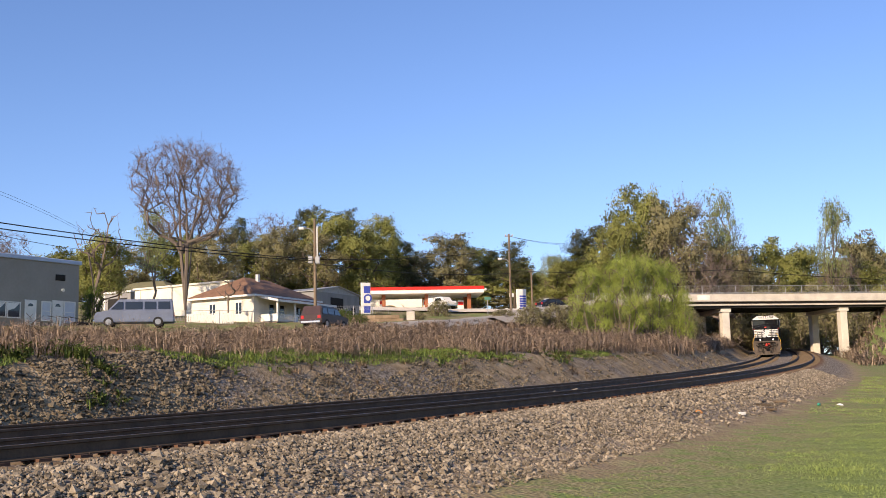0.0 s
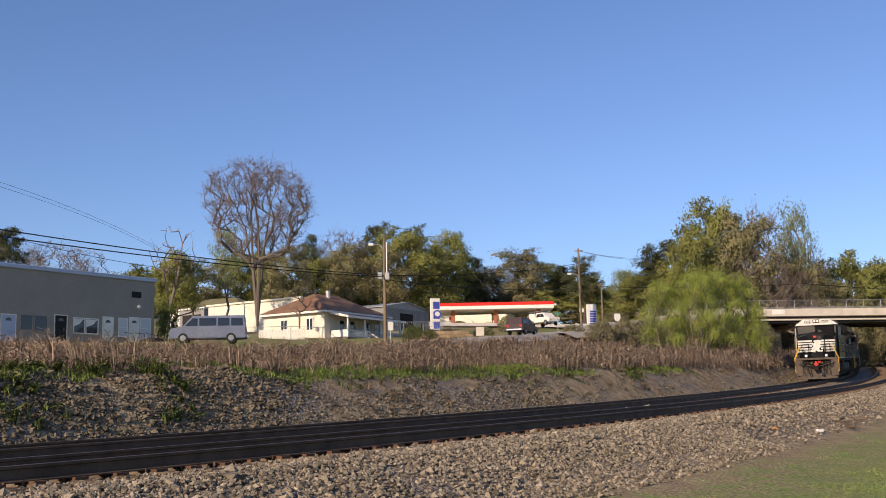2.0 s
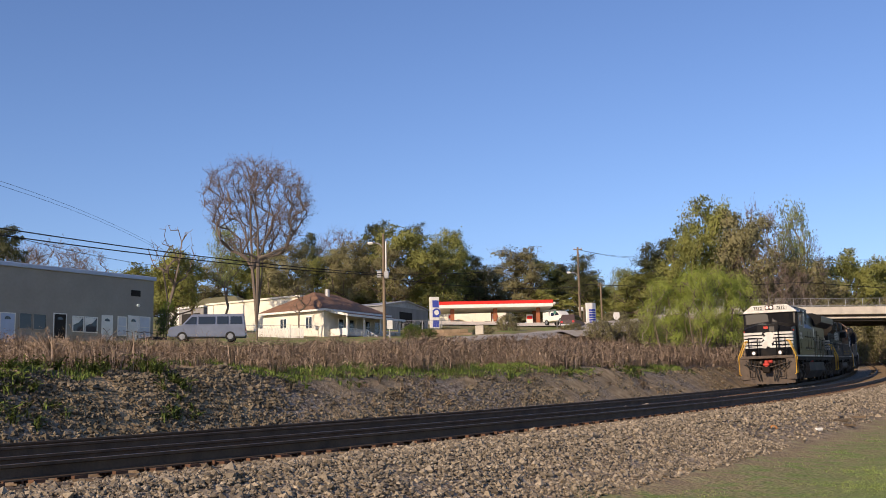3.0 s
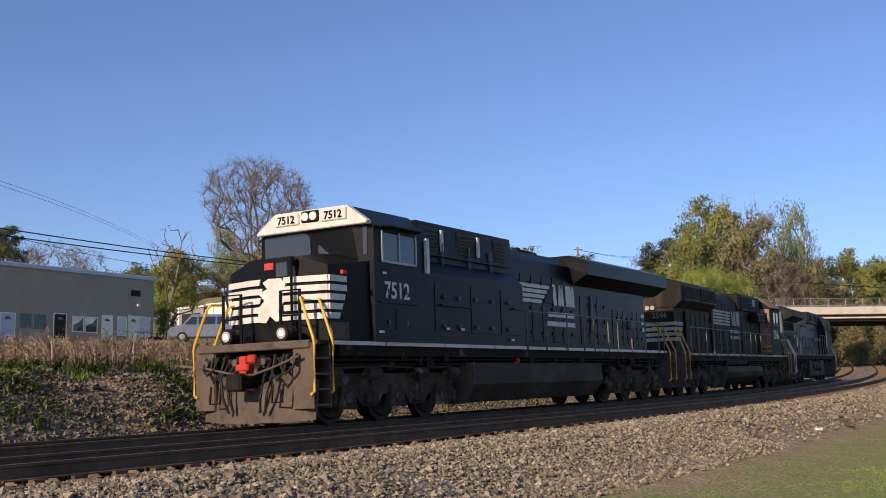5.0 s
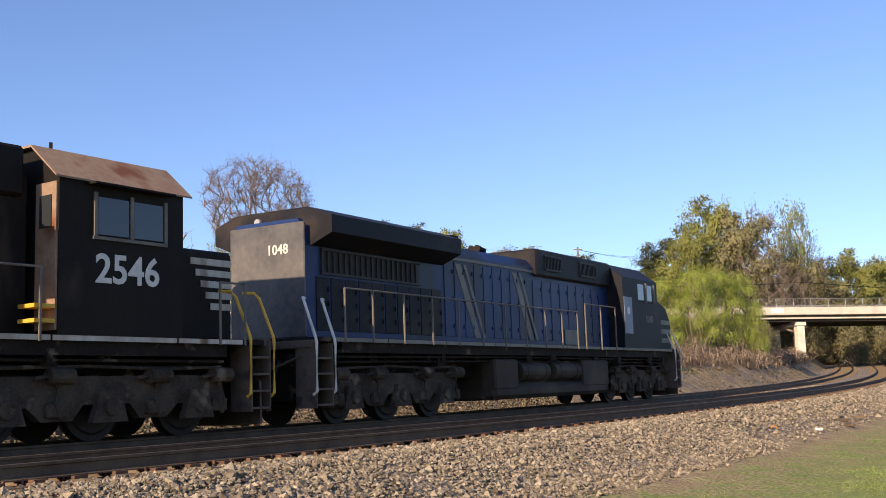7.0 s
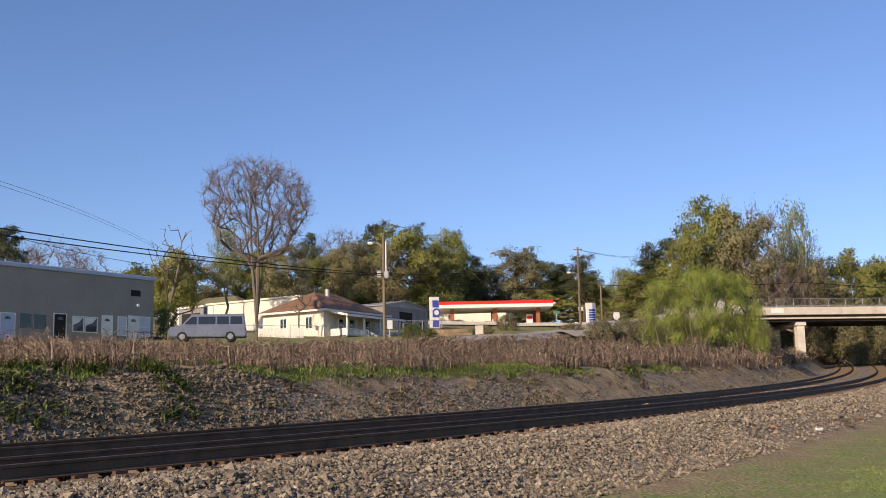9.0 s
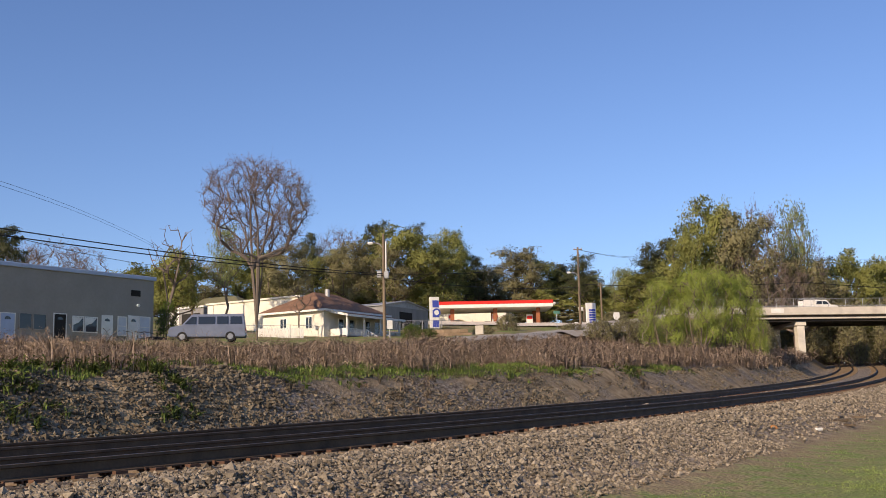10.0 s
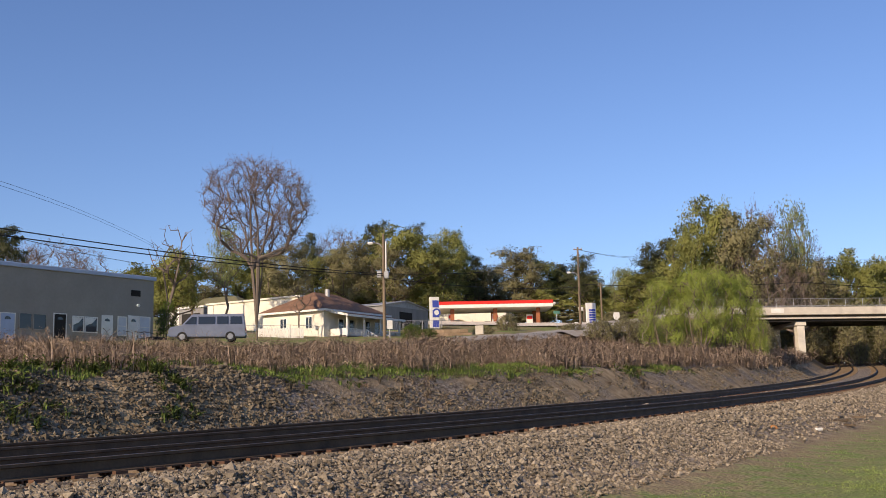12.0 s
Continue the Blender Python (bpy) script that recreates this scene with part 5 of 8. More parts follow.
plant(KIND["olive"], OLIVE, 1.28)
plant(KIND["brown"], OLIVE_B, 1.4)
plant(KIND["pine"], PINE, 1.3)
plant(KIND["bare"], BARE)
plant(KIND["pale"], PALE)
BACK = [(x, 226 + 9 * math.sin(x * 0.7), 26.5 + 3 * math.sin(x * 0.31) + 0.03 * abs(x), 6.5) for x in range(-120, 135, 7)]
plant(KIND["back"], BACK, 1.35)
plant(KIND["back"], [(x, 205 + 5 * math.sin(x * 1.3), 21.5 + 2 * math.sin(x * 0.7), 5.5) for x in range(-70, 52, 6)], 1.2)
plant(KIND["back"], [(58 + 5.5 * i, 172 + 6 * (i % 3), 15 + 2.5 * (i % 2), 4.5) for i in range(9)], 1.2)
plant(KIND["brown"], [(40, 152, 16, 3.6), (36, 160, 18, 4), (45, 168, 19, 4.2), (50, 178, 20, 4.5)])
_rb = random.Random(77)
# a short bole that parts into three tall stems under a wide flat-topped crown
BIG_STEMS = [[(0, 0, 0), (0.01, 0, 0.3), (-0.05, 0.02, 0.62), (-0.13, 0.04, 1.05), (-0.2, 0.05, 1.5), (-0.3, 0.08, 1.9), (-0.42, 0.1, 2.25)], [(0.01, 0.0, 0.28), (0.07, -0.02, 0.7), (0.1, -0.06, 1.15), (0.06, -0.1, 1.65), (0.05, -0.12, 2.1), (0.0, -0.12, 2.45)],
             [(0.02, 0, 0.45), (0.17, 0.06, 0.85), (0.27, 0.1, 1.3), (0.37, 0.12, 1.75), (0.5, 0.1, 2.1)], [(-0.11, -0.1, 1.2), (-0.3, -0.3, 1.6), (-0.5, -0.4, 1.95)], [(0.1, -0.06, 1.15), (0.2, -0.3, 1.6), (0.28, -0.45, 2.05)]]
big = bare_tree(77, "tall many-stemmed tree with reddish buds before the house", dome(_rb, 460, 0.5, 1.0, 2.9, 1.0, 0.66) + [Vector((0.85, 0.1, 1.5)), Vector((0.66, -0.2, 1.42)), Vector((-0.6, 0.2, 1.5)), Vector((0.95, 0.0, 1.75))], BIG_STEMS, 2.9, 9, 0.13, 13000, 0.0105, r_tip=0.0036, kink=0.05)
plant([big], [(-18.35, 105, 25.5, 5.5)])
_rb = random.Random(78)
dead = bare_tree(78, "dead grey tree with broken bare branches", dome(_rb, 30, 0.5, 1.0, 3.2, 1.0, 0.6), [[(0, 0, 0), (0.02, 0, 0.6), (0.1, 0, 1.2), (0.28, 0, 1.9)], [(0.03, 0, 0.8), (-0.2, 0.05, 1.4), (-0.4, 0.1, 2.0), (-0.5, 0.1, 2.6)]], 3.2, 2, 0.2, r_tip=0.013, kink=0.14)
plant([dead], [(-28.8, 112, 20.9, 2.8)])
_rb = random.Random(79)
plant([bare_tree(79, "small leaning bare tree against the house wall", dome(_rb, 26, 0.55, 1.0, 2.6, 0.9, 0.6), [[(0, 0, 0), (0.1, 0, 0.6), (0.3, 0, 1.3)], [(0, 0, 0), (-0.06, 0, 0.7), (-0.2, 0, 1.4)]], 2.6, 3, 0.3, r_tip=0.012)], [(-15.3, 112.5, 13.9, 1.7)])
BUSH_LABEL = "large round bright yellow-green willow thicket above the cutting"
bush_src = leafy_tree(51, "bush", 32000, 0.0135, M_TWIG, M_BUSH, BUSH_LABEL, aspect=2.5)
bush_src.name = "bush"
tagged(bush_src, BUSH_LABEL, "bush", "bushes")
plant([bush_src], [(19.7, 96.0, 12.4, 2.7), (22.3, 95.0, 13.3, 2.8), (25.1, 97.0, 13.5, 2.7), (27.2, 98.5, 13.0, 2.2), (28.3, 97.5, 10.2, 1.3)])
shrub_src = leafy_tree(52, "bush", 5000, 0.03, M_TWIG, leaf_mat("green_shrub_leaves", (0.13, 0.19, 0.03), (0.07, 0.11, 0.02)), "leafy green shrub beside a building", aspect=1.8)
shrub_src.name = "shrub"
tagged(shrub_src, "leafy green shrub beside a building", "shrub", "shrubs")
plant([shrub_src], [(-24.6, 95.0, 11.0, 1.2), (-3.2, 107, 9.3, 1.5), (-1.6, 108, 8.9, 1.2)])
scrub_src = leafy_tree(53, "bush", 4500, 0.036, M_TWIG, M_OLIVE2, "low brown scrub on the slope", aspect=1.6)
scrub_src.name = "scrub"
tagged(scrub_src, "low brown scrub on the slope", "shrub", "shrubs")
plant([scrub_src], [(24, 132, 11.2, 2.4), (27.5, 128, 11.0, 2.2), (20, 128, 9.8, 2.0), (31, 121, 10.5, 2.5), (33, 116, 9.5, 2.2), (35.5, 122, 10.2, 2.0), (37.5, 126, 10.4, 1.8), (24, 150, 14.2, 2.5), (29, 152, 14.5, 2.8),
                   (16.5, 113.5, 10.0, 2.2), (19.5, 116, 10.4, 2.3), (22.5, 119, 10.9, 2.4), (26, 122, 11.2, 2.3), (14.5, 122, 10.2, 1.8), (-3.5, 121, 9.9, 1.8), (0.5, 124, 10.2, 1.9), (4.5, 127, 10.6, 1.7), (8.5, 146, 13.6, 2.0), (60, 158, 12, 3.0), (66, 160, 13, 3.2), (56, 165, 12, 3.0), (72, 162, 13.5, 3.2), (78, 165, 14, 3.2), (63, 170, 14, 3.5), (58.5, 168, 10.5, 2.4), (60.8, 172.5, 11.0, 2.4), (62.6, 177, 11.5, 2.6), (66.5, 174, 12, 3.0), (57, 172, 11.5, 2.6)])
plant([scrub_src], [(64 + 6 * i, 250 + 5 * (i % 2), 20 + 3 * (i % 3), 6.5) for i in range(8)])
plant([scrub_src], [(40 + 4.5 * i, 190 + 4 * (i % 2), 13 + 2 * (i % 3), 4.0) for i in range(6)])


# ---- three diesel locomotives ----
M_BLACK = mat("black_engine_paint", (0.0075, 0.008, 0.0105), (0.0045, 0.0045, 0.0055), 0.9, 0.34, spec=0.10, grime=((0.018, 0.014, 0.011), 0.7, 0.54))
M_BLACK_OLD = mat("faded_black_paint", (0.016, 0.0125, 0.0105), (0.008, 0.0065, 0.006), 1.2, 0.62, spec=0.14, streak=(1, 1, 0.35), grime=((0.055, 0.037, 0.026), 0.9, 0.55))
M_BLUE = mat("blue_engine_paint", (0.013, 0.036, 0.13), (0.008, 0.021, 0.075), 0.8, 0.42, spec=0.2, streak=(1, 1, 0.3), grime=((0.016, 0.018, 0.03), 0.55, 0.5))
M_SOOT = mat("sooty_blue_paint", (0.014, 0.014, 0.02), (0.009, 0.0085, 0.0105), 1.0, 0.55, spec=0.14, grime=((0.036, 0.028, 0.024), 0.8, 0.54))
M_UNDER = mat("oily_underframe", (0.026, 0.019, 0.014), (0.008, 0.006, 0.005), 2.5, 0.8, spec=0.15, grime=((0.17, 0.125, 0.085), 2.6, 0.60))
M_DUSTY = mat("dusty_plate", (0.12, 0.09, 0.068), (0.07, 0.055, 0.045), 2.0, 0.8, grime=((0.05, 0.04, 0.035), 3, 0.55))
M_BOGIE = mat("dusty_bogie_steel", (0.085, 0.066, 0.048), (0.028, 0.021, 0.016), 2.2, 0.85, spec=0.15, grime=((0.19, 0.145, 0.10), 2.6, 0.60))
M_TANK = mat("dusty_dark_tank", (0.055, 0.043, 0.033), (0.03, 0.023, 0.018), 1.0, 0.7, spec=0.2, grime=((0.075, 0.058, 0.042), 1.0, 0.55))
M_STRIPE = mat("white_stripe_paint", (0.68, 0.66, 0.62), (0.48, 0.46, 0.42), 3.0, 0.5)
M_STRIPE_OLD = mat("peeling_white_paint", (0.52, 0.49, 0.43), (0.30, 0.25, 0.19), 2.0, 0.7, streak=(1.5, 1.5, 0.25), grime=((0.15, 0.09, 0.05), 1.6, 0.56))
M_STRIPE_DULL = mat("dull_stripe_paint", (0.24, 0.23, 0.20), (0.14, 0.13, 0.115), 1.5, 0.7)
M_YELLOW = mat("yellow_handrail_paint", (0.70, 0.42, 0.05), (0.50, 0.28, 0.03), 4, 0.5)
M_RED = mat("red_hose_bracket", (0.55, 0.05, 0.03), (0.35, 0.03, 0.02), 4, 0.55)
M_STEELGREY = mat("grey_handrail_steel", (0.19, 0.165, 0.14), (0.10, 0.09, 0.08), 3, 0.6)
M_GRILLE = mat("grille_metal", (0.035, 0.033, 0.032), (0.018, 0.017, 0.016), 4, 0.6)
M_TAN = mat("sun_bleached_roof", (0.33, 0.24, 0.17), (0.20, 0.12, 0.08), 1.2, 0.8, grime=((0.16, 0.06, 0.03), 1.2, 0.52))
M_LAMP = glow_mat("lit_headlight", (0.62, 0.45, 0.38), 0.8)
M_DITCH = glow_mat("lit_ditch_lamp", (1.0, 0.88, 0.86), 2.5)
M_LENS = glass_mat("lamp_lens", (0.35, 0.35, 0.33), 0.15)
M_WHEEL = mat("steel_wheel", (0.028, 0.022, 0.018), (0.015, 0.012, 0.010), 3, 0.6, metal=0.3)
M_CABGLASS = glass_mat("cab_window_glass", (0.03, 0.035, 0.04), 0.05)

_words = {}


def lettering(text, size, material, parent, m, name="number", depth=0.004, shear=0.0):
    """Characters in the built-in font, as a mesh under a part."""
    if (text, size) not in _words:
        cu = bpy.data.curves.new("letters", "FONT")
        cu.body, cu.size, cu.extrude, cu.align_x, cu.shear = text, size, depth, "CENTER", shear
        cu.resolution_u = 3
        cu.offset = size * 0.02
        tmp = new("letters", cu)
        dg = bpy.context.evaluated_depsgraph_get()
        _words[(text, size)] = bpy.data.meshes.new_from_object(tmp.evaluated_get(dg))
        bpy.data.objects.remove(tmp)
    me = _words[(text, size)].copy()
    me.materials.clear()
    me.materials.append(material)
    ob = new(name, me)
    ob.parent = parent
    ob.matrix_local = m
    return ob


def side_text(x, y, z):
    """A plane on the +y side, read from outside."""
    return Matrix(((-1, 0, 0, x), (0, 0, 1, y), (0, 1, 0, z), (0, 0, 0, 1)))


def front_text(x, y, z):
    """A plane facing +x."""
    return Matrix(((0, 0, 1, x), (1, 0, 0, y), (0, 1, 0, z), (0, 0, 0, 1)))


def ngon_side(bm, pts, y, t=0.006):
    """A flat plate on the +y side from (x, z) points."""
    prism(bm, pts, y - 0.02, y + t)


def make_truck(parent, X, uc, material):
    """A three-axle bogie with side frames, journal boxes, brake cylinders and its wheelsets."""
    wheels = []
    bm = bmesh.new()
    x = X(uc)
    for sy in (1, -1):
        y0, y1 = (1.02 * sy, 1.20 * sy)
        ya, yb = min(y0, y1), max(y0, y1)
        # side frame: deep in the middle, arched over the axles
        outline = [(x - 2.55, 0.62), (x - 2.45, 0.92), (x - 1.9, 1.02), (x + 1.9, 1.02), (x + 2.45, 0.92), (x + 2.55, 0.62), (x + 2.3, 0.50), (x + 1.45, 0.56), (x + 1.2, 0.34), (x + 0.65, 0.34),
                   (x + 0.45, 0.58), (x - 0.45, 0.58), (x - 0.65, 0.34), (x - 1.2, 0.34), (x - 1.45, 0.56), (x - 2.3, 0.50)]
        prism(bm, outline, ya, yb)
        for ax in (-1.85, 0, 1.85):
            # journal box: pedestal with a round cap
            prism(bm, [(x + ax - 0.34, 0.30), (x + ax - 0.30, 0.42), (x + ax - 0.20, 0.78), (x + ax + 0.20, 0.78), (x + ax + 0.30, 0.42), (x + ax + 0.34, 0.30)], min(1.16 * sy, 1.30 * sy), max(1.16 * sy, 1.30 * sy))
            cyl(bm, (x + ax, 1.28 * sy, 0.535), (x + ax, 1.36 * sy, 0.535), 0.15, 0.13, 12)
        for bx in (-2.35, -0.95, 0.95, 2.35):
            cyl(bm, (x + bx - 0.24, 1.27 * sy, 1.02), (x + bx + 0.18, 1.27 * sy, 1.02), 0.13, seg=10)
            cyl(bm, (x + bx + 0.18, 1.27 * sy, 1.02), (x + bx + 0.42, 1.27 * sy, 0.98), 0.035, seg=6)
            box(bm, x + bx - 0.16, x + bx + 0.2, *sorted((1.18 * sy, 1.30 * sy)), 0.40, 0.62, 0.02)
            tube(bm, [(x + bx, 1.26 * sy, 0.9), (x + bx + 0.05, 1.3 * sy, 0.62), (x + bx - 0.06, 1.26 * sy, 0.38)], 0.05)
        tube(bm, [(x - 2.4, 1.24 * sy, 1.16), (x - 1.1, 1.26 * sy, 1.12), (x + 0.4, 1.26 * sy, 1.17), (x + 2.3, 1.24 * sy, 1.13)], 0.025, 5)
    for tx in (-2.3, -0.9, 0.9, 2.3):
        box(bm, x + tx - 0.12, x + tx + 0.12, -1.02, 1.02, 0.55, 0.85)
    tk = part("truck", bm, material, parent, "six-wheel bogie with dusty side frames")
    for ax in (-1.85, 0, 1.85):
        bm = bmesh.new()
        cyl(bm, (0, -0.95, 0), (0, 0.95, 0), 0.09, seg=8)
        for sy in (1, -1):
            cyl(bm, (0, 0.70 * sy, 0), (0, 0.83 * sy, 0), 0.535, seg=28)
            cyl(bm, (0, 0.66 * sy, 0), (0, 0.70 * sy, 0), 0.56, seg=28)
            cyl(bm, (0, 0.83 * sy, 0), (0, 0.86 * sy, 0), 0.44, 0.40, 20)
        w = part("wheelset", bm, M_WHEEL, tk)
        w.matrix_local = Matrix.Translation((x + ax, 0, 0.535))
        wheels.append((w, x + ax))
    return wheels


def make_steps(parent, X, u0, u1, ends, rail_mat):
    """Corner steps with side plates and bent grab rails, both sides."""
    for sy in (1, -1):
        y0, y1 = sorted((1.02 * sy, 1.52 * sy))
        yb = sorted((1.0 * sy, 1.03 * sy))
        plates = [("step", X(u1), X(u0), y0, y1, z - 0.02, z + 0.02) for z in (0.42, 0.72, 1.02, 1.32)]
        plates += [("step_side", X(u1) - 0.03, X(u1), y0, y1, 0.36, 1.62), ("step_side", X(u0), X(u0) + 0.03, y0, y1, 0.36, 1.62), ("step_back", X(u1), X(u0), yb[0], yb[1], 0.36, 1.62)]
        for name, *size in plates:
            bm = bmesh.new()
            box(bm, *size)
            part(name, bm, M_DUSTY, parent)
        for u, lean in ((u0 - 0.05 * ends, 1), (u1 + 0.05 * ends, 1)):
            bm = bmesh.new()
            tube(bm, [(X(u), 1.46 * sy, 0.62), (X(u), 1.55 * sy, 0.68), (X(u), 1.56 * sy, 1.60), (X(u), 1.54 * sy, 1.70), (X(u + 0.05 * ends), 1.24 * sy, 2.42), (X(u + 0.10 * ends), 1.16 * sy, 2.52), (X(u + 0.30 * ends), 1.06 * sy, 2.52)], 0.03, 6)
            part("grab_rail", bm, rail_mat, parent)


def make_handrail(parent, X, us, z0, ztop, material, drop=None):
    """Walkway handrail: posts and a long top rail, on both sides."""
    for sy in (1, -1):
        for u in us:
            bm = bmesh.new()
            cyl(bm, (X(u), 1.5 * sy, z0 - 0.1), (X(u), 1.5 * sy, ztop), 0.024, seg=6)
            part("handrail_post", bm, material, parent)
        bm = bmesh.new()
        tube(bm, [(X(u), 1.5 * sy, ztop) for u in us], 0.02, 6)
        part("handrail", bm, material, parent)


def make_end(parent, X, u_end, ends, plow, material):
    """Buffer plate, coupler, hoses and plow at one end; ends=+1 at the leading end."""
    e = lambda du: X(u_end + du * ends)
    bm = bmesh.new()
    a, b = sorted((e(0.55), e(0.75)))
    box(bm, a, b, -1.45, 1.45, 1.52, 1.68, 0.02)
    part("end_sill", bm, M_DUSTY, parent)
    bm = bmesh.new()
    a, b = sorted((e(0.85), e(1.0)))
    box(bm, a, b, -1.0, 1.0, 0.5, 1.52, 0.02)
    part("pilot_plate", bm, M_UNDER, parent)
    for y in (-0.95, -0.3, 0.32, 0.9):
        bm = bmesh.new()
        a, b = sorted((e(0.50), e(0.85)))
        box(bm, a, b, y - 0.07, y + 0.07, 1.18, 1.42, 0.02)
        part("draft_fitting", bm, M_UNDER, parent)
    bm = bmesh.new()
    tube(bm, [(e(0.45), -1.3, 1.25), (e(0.40), -0.6, 1.12), (e(0.38), -0.2, 1.05), (e(0.38), 0.2, 1.05), (e(0.40), 0.6, 1.15), (e(0.45), 1.3, 1.38)], 0.025, 6)
    part("uncoupling_lever", bm, M_DUSTY, parent)
    bm = bmesh.new()
    a, b = sorted((e(0.0), e(0.7)))
    box(bm, a, b, -0.12, 0.12, 0.78, 1.02, 0.03)
    a, b = sorted((e(-0.02), e(0.22)))
    box(bm, a, b, -0.2, 0.2, 0.72, 1.08, 0.05)
    part("coupler", bm, M_UNDER, parent)
    for y in (-0.62, -0.45, 0.45, 0.62):
        bm = bmesh.new()
        tube(bm, [(e(0.60), y, 1.3), (e(0.38), y * 1.05, 1.0), (e(0.33), y * 0.9, 0.6), (e(0.40), y * 0.75, 0.3)], 0.03, 6)
        part("air_hose", bm, M_WIRE, parent)
    if plow:
        bm = bmesh.new()
        va = [(e(0.50), 0.0), (e(0.62), 0.75), (e(0.72), 1.25)]
        outer = []
        for sy in (-1, 1):
            pts = [(e(0.42), 0.0, 0.10), (e(0.55), 0.8 * sy, 0.10), (e(0.75), 1.42 * sy, 0.14), (e(0.80), 1.45 * sy, 0.9), (e(0.62), 0.9 * sy, 1.12), (e(0.50), 0.0, 0.72)]
            back = [(p[0] - 0.05 * (1 if e(0) > e(1) else -1), p[1], p[2]) for p in pts]
            f = [bm.verts.new(p) for p in pts]
            g = [bm.verts.new(p) for p in back]
            bm.faces.new(f)
            bm.faces.new(g[::-1])
            for i in range(6):
                bm.faces.new((f[i], f[(i + 1) % 6], g[(i + 1) % 6], g[i]))
        bmesh.ops.recalc_face_normals(bm, faces=bm.faces)
        part("plow", bm, M_DUSTY, parent, "dusty steel snow plow")


def make_frame(parent, X, length, z, stripe):
    for name, u, w, za, zb in (("deck_plate", 0.75, 1.48, z - 0.09, z), ("underframe", 1.6, 1.40, z - 0.30, z - 0.09), ("centre_sill", 1.2, 0.7, 0.9, z - 0.3)):
        bm = bmesh.new()
        box(bm, X(length - u), X(u), -w, w, za, zb)
        part(name, bm, M_UNDER, parent)
    for sy in (1, -1):
        bm = bmesh.new()
        u, k = 1.25, 0
        while u < length - 1.5:
            w = 2.4 if k % 3 else 1.9
            box(bm, X(min(u + w, length - 1.3)), X(u), *sorted((1.48 * sy, 1.487 * sy)), z - 0.085, z - 0.005)
            u += w + 0.04
            k += 1
        part("sill_stripe", bm, stripe, parent)
    bm = bmesh.new()
    rnd = random.Random(int(length * 100))
    for i in range(46):
        u = rnd.uniform(1.6, length - 1.8)
        y = rnd.choice((-1, 1)) * rnd.uniform(0.9, 1.35)
        w, h = rnd.uniform(0.08, 0.35), rnd.uniform(0.08, 0.3)
        box(bm, X(u + w), X(u), y - 0.1, y + 0.1, z - 0.3 - h, z - 0.28)
    for sy in (1, -1):
        for y, zz in ((1.3, z - 0.38), (1.22, z - 0.48)):
            tube(bm, [(X(1.5), y * sy, zz), (X(length * 0.4), y * sy, zz + 0.03), (X(length - 1.6), y * sy, zz)], 0.03, 5)
    part("pipework", bm, M_UNDER, parent)


def door_panels(parent, X, u0, u1, z0, z1, y, material, width=0.62, latch=True):
    """Hood doors as slightly proud panels with hinges and latches, each a part."""
    u, k = u0, 0
    while u + width <= u1 + 0.01:
        for sy in (1, -1):
            bm = bmesh.new()
            ya, yb = sorted((y * sy, (y + 0.018) * sy))
            box(bm, X(u + width - 0.03), X(u + 0.03), ya, yb, z0, z1, 0.006)
            if latch:
                yc, yd = sorted(((y + 0.018) * sy, (y + 0.045) * sy))
                for zz in (z0 + 0.25, (z0 + z1) / 2, z1 - 0.25):
                    box(bm, X(u + width - 0.06), X(u + width - 0.10), yc, yd, zz - 0.05, zz + 0.05)
            part("hood_door", bm, material, parent)
        u += width
        k += 1


def louvres(parent, X, u0, u1, z0, z1, y, name="radiator_grille", pitch=0.10):
    """A grille of vertical bars in a frame, both sides."""
    for sy in (1, -1):
        bm = bmesh.new()
        s = lambda a, b: sorted((a * sy, b * sy))
        box(bm, X(u1), X(u0), *s(y - 0.03, y + 0.0), z0, z1)
        box(bm, X(u1), X(u0), *s(y, y + 0.05), z0, z0 + 0.05)
        box(bm, X(u1), X(u0), *s(y, y + 0.05), z1 - 0.05, z1)
        u = u0
        while u < u1:
            box(bm, X(u + 0.03), X(u), *s(y, y + 0.04), z0, z1)
            u += pitch
        part(name, bm, M_GRILLE, parent)


def striped_mark(parent, X, u0, u1, z0, z1, y, material, bars=5, slant=0.35):
    """Tapering white bars on the hood side."""
    h = (z1 - z0) / bars
    for i in range(bars):
        za = z0 + i * h + 0.02 * h
        zb = z0 + (i + 0.72) * h
        f = i / max(1, bars - 1)
        ue = u1 - slant * (1 - f)
        for sy in (1, -1):
            bm = bmesh.new()
            prism(bm, [(X(u0 + 0.08 * f), za), (X(ue), za), (X(ue + 0.05), zb), (X(u0 + 0.08 * f), zb)], *sorted(((y + 0.018) * sy, (y + 0.026) * sy)))
            part("stripe", bm, material, parent)


